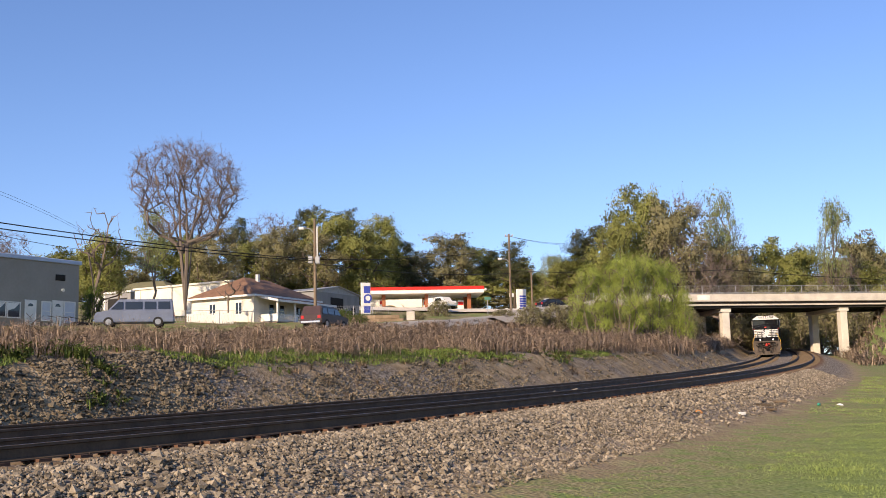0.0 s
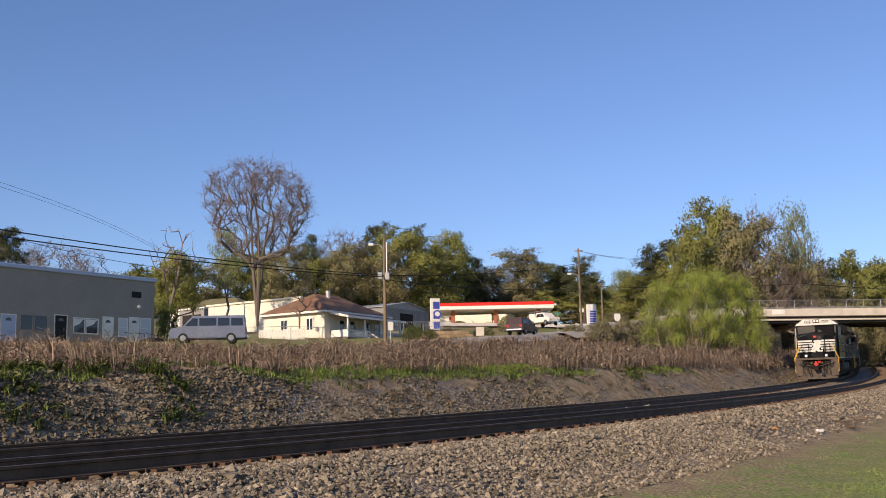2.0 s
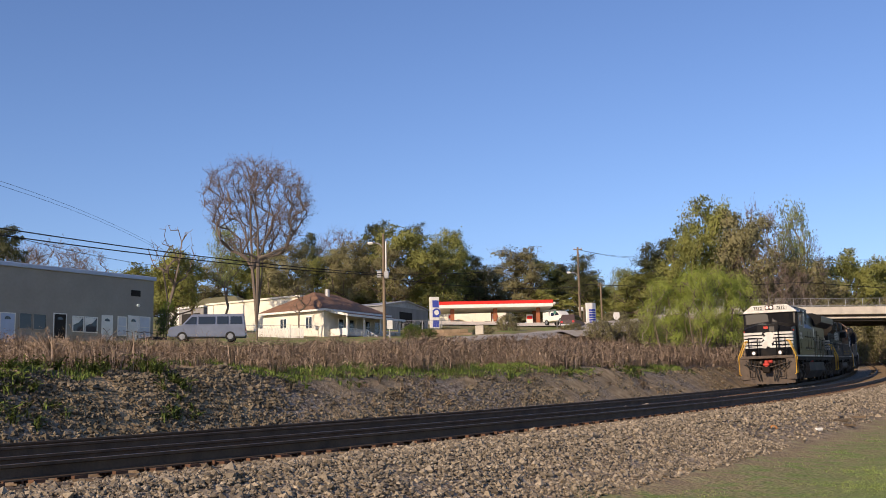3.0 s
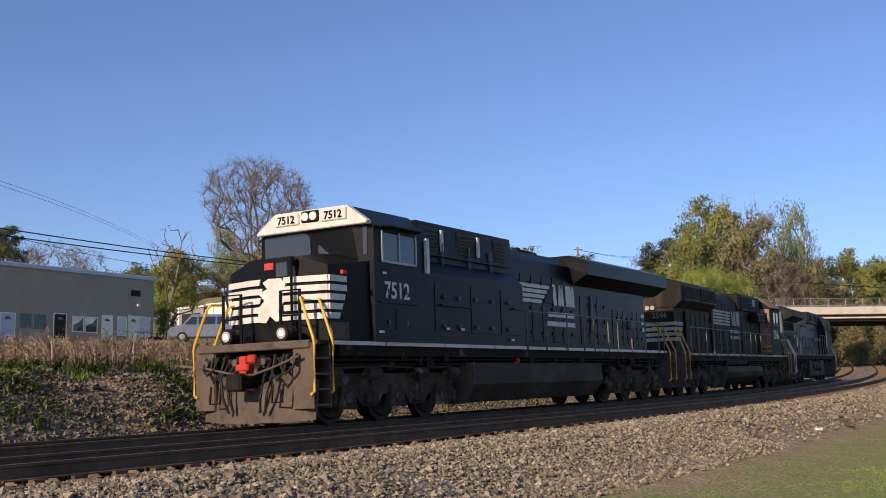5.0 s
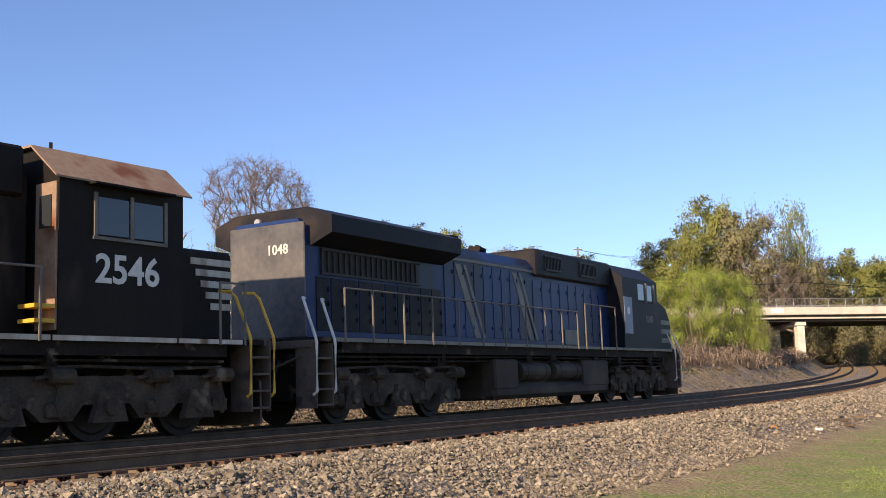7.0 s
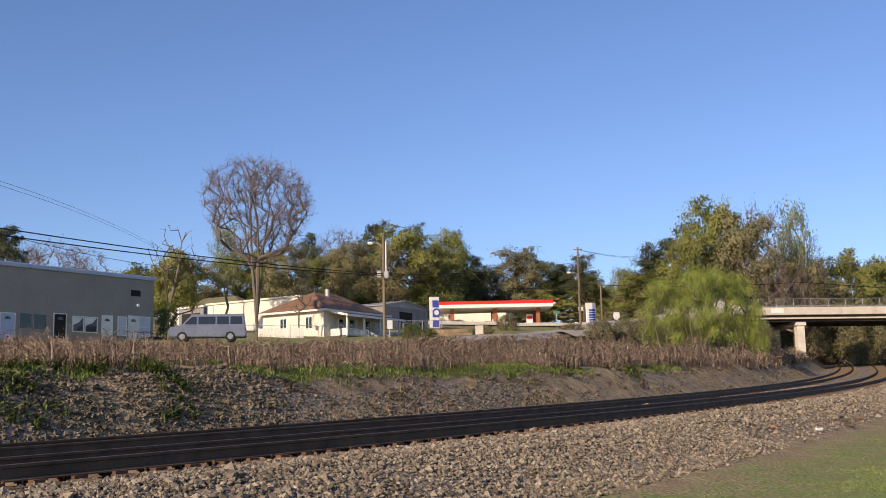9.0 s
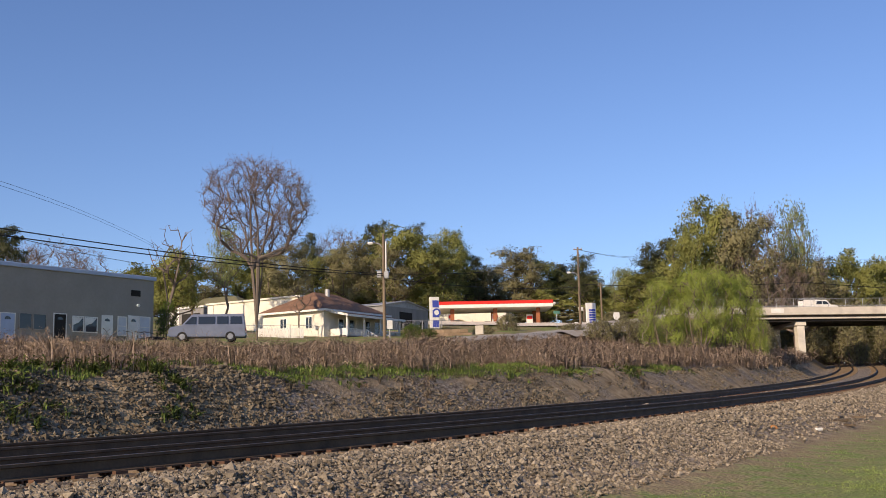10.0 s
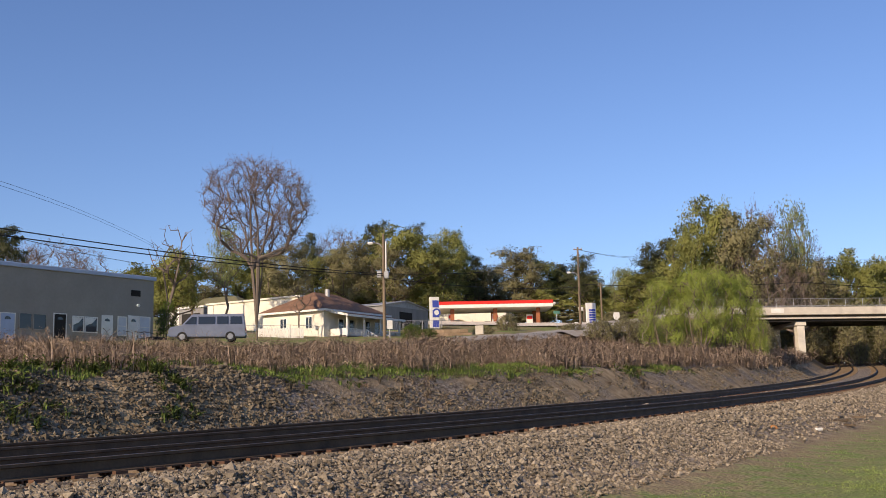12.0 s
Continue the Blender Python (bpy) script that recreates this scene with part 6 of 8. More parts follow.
def plain_mark(parent, X, u0, z0, z1, y, material, scale=1.0, bars=((0.0, 1.85), (-0.05, 1.95))):
    """The owner's mark as plain slanted blocks and two bars."""
    for sy in (1, -1):
        for a, b, sl in ((-0.05, 0.16, 0.10), (0.22, 0.44, -0.12), (0.48, 0.66, 0.10), (0.80, 1.42, 0.04)):
            bm = bmesh.new()
            prism(bm, [(X(u0 + a * scale), z0), (X(u0 + b * scale), z0), (X(u0 + (b - sl) * scale), z1), (X(u0 + (a - sl) * scale), z1)], *sorted(((y + 0.018) * sy, (y + 0.026) * sy)))
            part("mark", bm, material, parent)
        for i, (a, w) in enumerate(bars):
            bm = bmesh.new()
            zt = z0 - 0.20 - 0.27 * i
            box(bm, X(u0 - 0.5 * scale + a + w * scale), X(u0 - 0.5 * scale + a), *sorted(((y + 0.018) * sy, (y + 0.026) * sy)), zt - 0.14, zt)
            part("letter_bar", bm, material, parent)


def horn_cluster(parent, x, z):
    bm = bmesh.new()
    for y, d in ((-0.25, 1), (0.0, -1), (0.22, 1), (0.4, 1)):
        cyl(bm, (x - 0.22 * d, y, z + 0.16), (x + 0.28 * d, y, z + 0.16), 0.03, 0.10, 10)
    box(bm, x - 0.06, x + 0.06, -0.35, 0.5, z, z + 0.13)
    part("horn", bm, M_UNDER, parent)


def engine(name, length, label):
    e = thing(name, Matrix.Identity(4), label, "locomotive", "coupled locomotives")
    return e, (lambda u: length / 2 - u)


def build_lead_engine():
    L = 22.3
    e, X = engine("locomotive", L, "black diesel locomotive with white nose stripes and lit headlights")
    B, W = M_BLACK, M_STRIPE
    make_frame(e, X, L, 1.68, W)
    make_end(e, X, 0, 1, True, M_BLACK)
    make_end(e, X, L, -1, False, M_BLACK)
    make_steps(e, X, 0.62, 1.12, 1, M_YELLOW)
    make_steps(e, X, L - 0.62, L - 1.12, -1, M_YELLOW)
    # nose: sloping top, faceted front
    bm = bmesh.new()
    f = [(-1.28, 1.68), (1.28, 1.68), (1.28, 3.22), (0.55, 3.44), (-0.55, 3.44), (-1.28, 3.22)]
    front_u = [1.42, 1.42, 1.42, 1.22, 1.22, 1.42]
    va = [bm.verts.new((X(u), y, z)) for (y, z), u in zip(f, front_u)]
    vb = [bm.verts.new((X(2.75), y * 1.12, z if z < 2 else z + 0.17)) for y, z in f]
    mid_a, mid_b = bm.verts.new((X(1.2), 0.55, 1.68)), bm.verts.new((X(1.2), -0.55, 1.68))
    bm.faces.new((va[1], va[2], va[3], mid_a))
    bm.faces.new((mid_a, va[3], va[4], mid_b))
    bm.faces.new((mid_b, va[4], va[5], va[0]))
    for i, j in ((1, 2), (2, 3), (3, 4), (4, 5), (5, 0)):
        bm.faces.new((va[i], va[j], vb[j], vb[i]))
    bm.faces.new(vb)
    bmesh.ops.recalc_face_normals(bm, faces=bm.faces)
    nose = part("nose", bm, B, e)
    # white bars wrap the nose
    for i in range(5):
        zc = 2.95 - i * 0.19
        hb = 0.062
        bm = bmesh.new()
        for sy in (1, -1):
            ue = 2.12 - i * 0.09
            prism(bm, [(X(1.40), zc - hb), (X(ue - 0.05), zc - hb), (X(ue), zc + hb), (X(1.40), zc + hb)], *sorted((1.28 * sy, 1.345 * sy)))
        part("stripe", bm, W, nose)
        for sy in (1, -1):
            bm = bmesh.new()
            pts = [(X(1.40), 1.29 * sy), (X(1.185), 0.56 * sy), (X(1.165), 0.56 * sy), (X(1.38), 1.30 * sy)]
            a = [bm.verts.new((x, y, zc - hb)) for x, y in pts]
            b = [bm.verts.new((x, y, zc + hb)) for x, y in pts]
            for k in range(4):
                bm.faces.new((a[k], a[(k + 1) % 4], b[(k + 1) % 4], b[k]))
            bm.faces.new(a[::-1])
            bm.faces.new(b)
            bmesh.ops.recalc_face_normals(bm, faces=bm.faces)
            part("stripe", bm, W, nose)
    onto_nose = Matrix(((0, 1, 0, X(1.20)), (1, 0, 0, 0), (0, 0, 1, 0), (0, 0, 0, 1)))
    for i in range(5):
        zc = 2.95 - i * 0.19
        for y0, y1 in ((-0.56, -0.30 + 0.05 * (i % 2)), (0.34 - 0.06 * (i % 3), 0.56)):
            bm = bmesh.new()
            prism(bm, [(y0, zc - 0.062), (y1, zc - 0.062), (y1 + 0.04, zc + 0.062), (y0, zc + 0.062)], 0, 0.034)
            bmesh.ops.transform(bm, matrix=onto_nose, verts=bm.verts)
            bmesh.ops.recalc_face_normals(bm, faces=bm.faces)
            part("stripe", bm, W, nose)
    bm = bmesh.new()
    prism(bm, [(-0.30, 2.12), (-0.12, 2.10), (-0.02, 2.24), (0.14, 2.12), (0.30, 2.14), (0.20, 2.34), (0.34, 2.50), (0.30, 2.70), (0.40, 2.86), (0.28, 3.0), (-0.04, 3.01), (-0.20, 2.94), (-0.08, 2.80), (-0.32, 2.72), (-0.16, 2.56), (-0.34, 2.40)], 0, 0.042)
    bmesh.ops.transform(bm, matrix=onto_nose, verts=bm.verts)
    bmesh.ops.recalc_face_normals(bm, faces=bm.faces)
    part("white_panel", bm, W, nose, "ragged white emblem among the nose stripes")
    # dusty lower apron beside the steps
    for sy in (1, -1):
        bm = bmesh.new()
        box(bm, X(2.02), X(1.44), *sorted((1.285 * sy, 1.36 * sy)), 1.70, 2.06, 0.01)
        part("apron_panel", bm, M_DUSTY, nose)
        bm = bmesh.new()
        box(bm, X(1.92), X(1.78), *sorted((1.33 * sy, 1.40 * sy)), 3.05, 3.13)
        part("red_placard", bm, M_RED, nose)
    # jumper cables looped over the pilot
    for y, drop in ((-1.0, 0.35), (-0.82, 0.5), (0.8, 0.5), (1.02, 0.38)):
        bm = bmesh.new()
        tube(bm, [(X(0.52), y - 0.16, 1.42), (X(0.40), y - 0.14, 1.42 - drop * 0.7), (X(0.36), y, 1.42 - drop), (X(0.40), y + 0.14, 1.42 - drop * 0.7), (X(0.52), y + 0.16, 1.42)], 0.028, 6)
        part("jumper_cable", bm, M_WIRE, e)
    for y in (-1.12, -0.35, 0.38, 1.12):
        bm = bmesh.new()
        cyl(bm, (X(0.62), y, 1.30), (X(0.44), y, 1.30), 0.085, 0.07, 10)
        part("hose_socket", bm, M_DUSTY, e)
    for y in (-0.8, 0.8):
        bm = bmesh.new()
        tube(bm, [(X(0.40), y - 0.13, 0.84), (X(0.36), y - 0.13, 0.5), (X(0.36), y + 0.13, 0.5), (X(0.40), y + 0.13, 0.84)], 0.025, 6)
        part("plow_grab", bm, M_UNDER, e)
    bm = bmesh.new()
    box(bm, X(1.24), X(1.2), 0.10, 0.42, 3.02, 3.34, 0.02)
    part("nose_door_window", bm, M_CABGLASS, nose)
    bm = bmesh.new()
    box(bm, X(1.24), X(1.195), -0.18, 0.06, 3.2, 3.34)
    part("red_placard", bm, M_RED, nose)
    # cab with raked windscreen and white brow
    bm = bmesh.new()
    sec = [(-1.53, 1.68), (1.53, 1.68), (1.53, 4.15), (0.95, 4.62), (-0.95, 4.62), (-1.53, 4.15)]
    fa = [bm.verts.new((X(2.72 - 0.12 * (z > 4.4)), y, z)) for y, z in sec]
    fb = [bm.verts.new((X(5.0), y, z)) for y, z in sec]
    bm.faces.new(fa)
    bm.faces.new(fb[::-1])
    for i in range(6):
        bm.faces.new((fa[i], fb[i], fb[(i + 1) % 6], fa[(i + 1) % 6]))
    bmesh.ops.recalc_face_normals(bm, faces=bm.faces)
    cab = part("cab", bm, B, e)
    bm = bmesh.new()
    box(bm, X(2.72), X(2.50), -1.5, 1.5, 4.17, 4.24, 0.02)
    prism(bm, [(-1.50, 4.24), (1.50, 4.24), (0.98, 4.62), (-0.98, 4.62)], 0, 0.16)
    vs = [v for v in bm.verts if v.co.x < 2.0 and abs(v.co.x) <= 1.51 and (abs(v.co.y) < 1e-6 or abs(v.co.y - 0.16) < 1e-6)]
    bmesh.ops.transform(bm, matrix=Matrix(((0, 1, 0, X(2.70)), (1, 0, 0, 0), (0, 0, 1, 0), (0, 0, 0, 1))), verts=vs)
    bmesh.ops.recalc_face_normals(bm, faces=bm.faces)
    part("brow", bm, W, cab, "white brow above the windscreen")
    for sy in (1, -1):
        bm = bmesh.new()
        prism(bm, [(sy * 0.10, 3.66), (sy * 1.38, 3.52), (sy * 1.40, 4.12), (sy * 0.14, 4.16)], 0, 0.03)
        bmesh.ops.transform(bm, matrix=Matrix(((0, 1, 0, X(2.70)), (1, 0, 0, 0), (0, 0, 1, 0), (0, 0, 0, 1))), verts=bm.verts)
        bmesh.ops.recalc_face_normals(bm, faces=bm.faces)
        part("windscreen", bm, M_CABGLASS, cab)
        bm = bmesh.new()
        box(bm, X(2.56), X(2.50), *sorted((0.30 * sy, 0.98 * sy)), 4.32, 4.58, 0.02)
        nb = part("number_board", bm, M_STRIPE, cab)
        lettering("7512", 0.24, B, cab, front_text(X(2.49), 0.64 * sy, 4.365), "number")
        ya, yb = sorted((1.53 * sy, 1.545 * sy))
        for ua, ub in ((3.05, 3.62), (3.72, 4.32)):
            bm = bmesh.new()
            box(bm, X(ub), X(ua), ya, yb, 3.42, 4.02, 0.004)
            part("side_window", bm, M_CABGLASS, cab)
        bm = bmesh.new()
        for ua in (2.98, 3.64, 4.32):
            box(bm, X(ua + 0.05), X(ua), *sorted((1.53 * sy, 1.57 * sy)), 3.40, 4.05)
        box(bm, X(4.37), X(2.98), *sorted((1.53 * sy, 1.56 * sy)), 3.37, 3.42)
        part("window_frame", bm, M_GALV, cab)
        bm = bmesh.new()
        box(bm, X(4.42), X(2.9), *sorted((1.53 * sy, 1.78 * sy)), 4.12, 4.15)
        part("sun_shade", bm, B, cab)
        bm = bmesh.new()
        box(bm, X(4.86), X(4.74), *sorted((1.53 * sy, 1.60 * sy)), 3.25, 4.05)
        part("mirror", bm, W, cab, "upright pale mirror")
    lettering("7512", 0.50, M_STRIPE, cab, side_text(X(3.58), 1.535, 2.62), "number", shear=0.0)
    bm = bmesh.new()
    box(bm, X(2.62), X(2.50), -0.24, 0.24, 4.34, 4.60, 0.03)
    hl = part("headlight_box", bm, M_UNDER, cab)
    for y in (-0.11, 0.11):
        bm = bmesh.new()
        cyl(bm, (X(2.50), y, 4.47), (X(2.47), y, 4.47), 0.09, seg=14)
        part("headlight", bm, M_LAMP, hl, "lit round headlight")
    for y in (-0.72, 0.72):
        bm = bmesh.new()
        cyl(bm, (X(0.95), y, 1.84), (X(0.62), y, 1.84), 0.16, seg=14)
        dl = part("ditch_light_case", bm, M_UNDER, e)
        bm = bmesh.new()
        cyl(bm, (X(0.62), y, 1.84), (X(0.605), y, 1.84), 0.11, seg=14)
        part("ditch_lens", bm, M_LENS, dl)
        bm = bmesh.new()
        cyl(bm, (X(0.605), y, 1.84), (X(0.595), y, 1.84), 0.055, seg=12)
        part("ditch_light", bm, M_DITCH, dl, "lit ditch light")
    for y0, y1 in ((-1.0, -0.52), (0.52, 1.0)):
        bm = bmesh.new()
        tube(bm, [(X(0.85), y0, 1.6), (X(0.85), y0, 2.7), (X(0.85), y1, 2.7), (X(0.85), y1, 1.6)], 0.035, 6)
        cyl(bm, (X(0.85), y0, 2.2), (X(0.85), y1, 2.2), 0.02, seg=6)
        part("front_railing", bm, B, e)
    bm = bmesh.new()
    cyl(bm, (X(1.08), 0.62, 1.7), (X(1.08), 0.62, 3.3), 0.03, seg=6)
    box(bm, X(1.14), X(1.04), 0.57, 0.67, 3.22, 3.42, 0.02)
    part("flag_post", bm, B, e)
    bm = bmesh.new()
    box(bm, X(0.42), X(0.30), -0.12, 0.06, 0.72, 1.42, 0.03)
    box(bm, X(0.50), X(0.28), -0.2, 0.14, 1.12, 1.26, 0.03)
    box(bm, X(0.40), X(0.26), 0.1, 0.32, 1.26, 1.44, 0.04)
    part("coupler_lever", bm, M_RED, e, "red painted coupler fitting")
    # wide equipment body behind the cab
    bm = bmesh.new()
    sec = [(-1.49, 1.68), (1.49, 1.68), (1.49, 3.30), (1.20, 3.62), (1.16, 4.56), (-1.16, 4.56), (-1.20, 3.62), (-1.49, 3.30)]
    fa = [bm.verts.new((X(5.0), y, z)) for y, z in sec]
    fb = [bm.verts.new((X(9.75), y, z)) for y, z in sec]
    bm.faces.new(fa)
    bm.faces.new(fb[::-1])
    for i in range(8):
        bm.faces.new((fa[i], fb[i], fb[(i + 1) % 8], fa[(i + 1) % 8]))
    bmesh.ops.recalc_face_normals(bm, faces=bm.faces)
    wide = part("equipment_body", bm, B, e)
    for sy in (1, -1):
        for ua, ub, za, zb, yy in ((3.5, 4.0, 1.95, 2.38, 1.53), (5.2, 6.7, 1.95, 3.1, 1.49), (6.9, 8.3, 1.95, 3.1, 1.49), (8.45, 9.6, 1.95, 3.1, 1.49)):
            bm = bmesh.new()
            box(bm, X(ub), X(ua), *sorted((yy * sy, (yy + 0.014) * sy)), za, zb, 0.004)
            part("access_panel", bm, B, wide)
        for ua, ub in ((5.15, 5.95), (6.85, 7.7), (8.75, 9.4)):
            bm = bmesh.new()
            box(bm, X(ub), X(ua), *sorted((1.14 * sy, 1.19 * sy)), 3.85, 4.45, 0.01)
            for k in range(6):
                box(bm, X(ub - 0.05), X(ua + 0.05), *sorted((1.19 * sy, 1.215 * sy)), 3.9 + k * 0.09, 3.93 + k * 0.09)
            part("vent", bm, M_GRILLE, wide)
        for ua in (6.02, 7.82):
            bm = bmesh.new()
            box(bm, X(ua + 0.10), X(ua), *sorted((1.19 * sy, 1.24 * sy)), 3.9, 4.42)
            part("pale_strip", bm, W, wide)
        bm = bmesh.new()
        for ua, ub, zz in ((2.9, 4.4, 2.5), (5.4, 6.9, 2.55), (9.0, 9.7, 2.62)):
            box(bm, X(ub), X(ua), *sorted((1.53 * sy, 1.58 * sy)), zz, zz + 0.035)
        part("step_strip", bm, B, wide)
        for ua, zz in ((5.6, 2.0), (6.3, 2.0), (8.9, 1.8), (2.85, 1.86), (3.0, 3.12)):
            bm = bmesh.new()
            box(bm, X(ua + 0.16), X(ua), *sorted((1.534 * sy, 1.552 * sy)), zz, zz + 0.05)
            part("label_plate", bm, W, wide)
    for ua in (5.55, 6.25, 7.1, 7.9, 8.8, 3.2, 3.9):
        for zz in (2.72, 2.05):
            bm = bmesh.new()
            box(bm, X(ua + 0.05), X(ua), 1.49 if ua > 5 else 1.53, 1.57, zz, zz + 0.09, 0.01)
            part("latch", bm, M_STEELGREY, wide)
    bm = bmesh.new()
    tube(bm, [(X(5.2), 1.25, 3.78), (X(7.4), 1.25, 3.78), (X(9.5), 1.25, 3.78)], 0.025, 5)
    part("roof_handrail", bm, B, wide)
    for ua in (6.05, 7.35, 8.5):
        bm = bmesh.new()
        cyl(bm, (X(ua), 1.24, 3.5), (X(ua), 1.24, 4.1), 0.03, seg=6)
        part("roof_handrail_post", bm, M_STEELGREY, wide)
    # long hood
    bm = bmesh.new()
    sec = [(-1.0, 1.68), (1.0, 1.68), (1.0, 4.15), (0.78, 4.40), (-0.78, 4.40), (-1.0, 4.15)]
    fa = [bm.verts.new((X(9.75), y, z)) for y, z in sec]
    fb = [bm.verts.new((X(20.2), y, z)) for y, z in sec]
    bm.faces.new(fa)
    bm.faces.new(fb[::-1])
    for i in range(6):
        bm.faces.new((fa[i], fb[i], fb[(i + 1) % 6], fa[(i + 1) % 6]))
    bmesh.ops.recalc_face_normals(bm, faces=bm.faces)
    hood = part("hood", bm, B, e)
    door_panels(hood, X, 9.85, 14.0, 1.85, 3.75, 1.0, B, 0.69)
    door_panels(hood, X, 14.6, 16.6, 1.85, 3.3, 1.0, B, 0.66)
    door_panels(hood, X, 17.2, 19.9, 1.85, 3.0, 1.0, B, 0.45)
    striped_mark(hood, X, 10.2, 12.4, 2.95, 3.52, 1.01, W, 4, 0.55)
    plain_mark(hood, X, 12.75, 2.93, 3.55, 1.01, W)
    bm = bmesh.new()
    for sy in (1, -1):
        prism(bm, [(X(12.55), 2.95), (X(12.0), 3.0), (X(12.35), 3.35), (X(12.7), 3.5), (X(12.65), 3.2)], *sorted((1.03 * sy, 1.04 * sy)))
    part("emblem", bm, M_GRILLE, hood)
    for sy in (1, -1):
        bm = bmesh.new()
        box(bm, X(15.5), X(15.42), *sorted((1.0 * sy, 1.06 * sy)), 2.2, 3.35)
        part("pale_strip", bm, M_STRIPE_DULL, hood)
        bm = bmesh.new()
        cyl(bm, (X(18.75), 1.0 * sy, 2.55), (X(18.75), 1.09 * sy, 2.55), 0.17, 0.17, 16)
        cyl(bm, (X(18.75), 1.09 * sy, 2.55), (X(18.75), 1.11 * sy, 2.55), 0.10, 0.10, 12)
        part("hose_reel", bm, M_STRIPE_DULL, hood)
        for k in range(3):
            bm = bmesh.new()
            box(bm, X(20.15), X(19.85), *sorted((1.0 * sy, 1.024 * sy)), 2.35 + 0.24 * k, 2.47 + 0.24 * k)
            part("stripe", bm, W, hood)
    bm = bmesh.new()
    box(bm, X(12.6), X(11.3), -0.6, 0.6, 4.40, 4.52, 0.04)
    cyl(bm, (X(11.9), 0.1, 4.5), (X(11.9), 0.1, 4.62), 0.28, seg=14)
    part("exhaust_housing", bm, M_UNDER, hood)
    horn_cluster(hood, X(10.3), 4.40)
    # wing-shaped radiator
    bm = bmesh.new()
    sec = [(-1.05, 3.62), (1.05, 3.62), (1.56, 3.90), (1.56, 4.32), (1.0, 4.52), (-1.0, 4.52), (-1.56, 4.32), (-1.56, 3.90)]
    fa = [bm.verts.new((X(14.0), y, z)) for y, z in sec]
    fb = [bm.verts.new((X(21.2), y, z)) for y, z in sec]
    bm.faces.new(fa)
    bm.faces.new(fb[::-1])
    for i in range(8):
        bm.faces.new((fa[i], fb[i], fb[(i + 1) % 8], fa[(i + 1) % 8]))
    bmesh.ops.recalc_face_normals(bm, faces=bm.faces)
    part("radiator", bm, B, e, "overhanging winged radiator")
    # fuel tank
    bm = bmesh.new()
    prism(bm, [(1.42, 1.24), (1.44, 0.72), (1.15, 0.28), (-1.15, 0.28), (-1.44, 0.72), (-1.42, 1.24)], 0, 8.1)
    bmesh.ops.transform(bm, matrix=Matrix(((0, -1, 0, X(7.0)), (1, 0, 0, 0), (0, 0, 1, 0), (0, 0, 0, 1))), verts=bm.verts)
    bmesh.ops.recalc_face_normals(bm, faces=bm.faces)
    tank = part("fuel_tank", bm, M_TANK, e)
    bm = bmesh.new()
    prism(bm, [(1.46, 1.26), (1.47, 0.72), (1.17, 0.26), (0.6, 0.26), (0.6, 1.26)], 0, 0.06)
    bmesh.ops.transform(bm, matrix=Matrix(((0, -1, 0, X(6.97)), (1, 0, 0, 0), (0, 0, 1, 0), (0, 0, 0, 1))), verts=bm.verts)
    bmesh.ops.recalc_face_normals(bm, faces=bm.faces)
    part("end_plate", bm, M_DUSTY, tank)
    bm = bmesh.new()
    cyl(bm, (X(9.6), 1.30, 1.24), (X(9.6), 1.30, 1.36), 0.09, seg=10)
    part("fuel_cap", bm, M_RED, tank)
    make_handrail(e, X, [9.9, 11.1, 12.5, 13.7, 14.5, 15.6, 16.4, 17.6, 18.9, 20.2, 20.75], 1.68, 2.62, M_STEELGREY)
    wheels = make_truck(e, X, 3.85, M_BOGIE) + make_truck(e, X, 18.45, M_BOGIE)
    return e, wheels


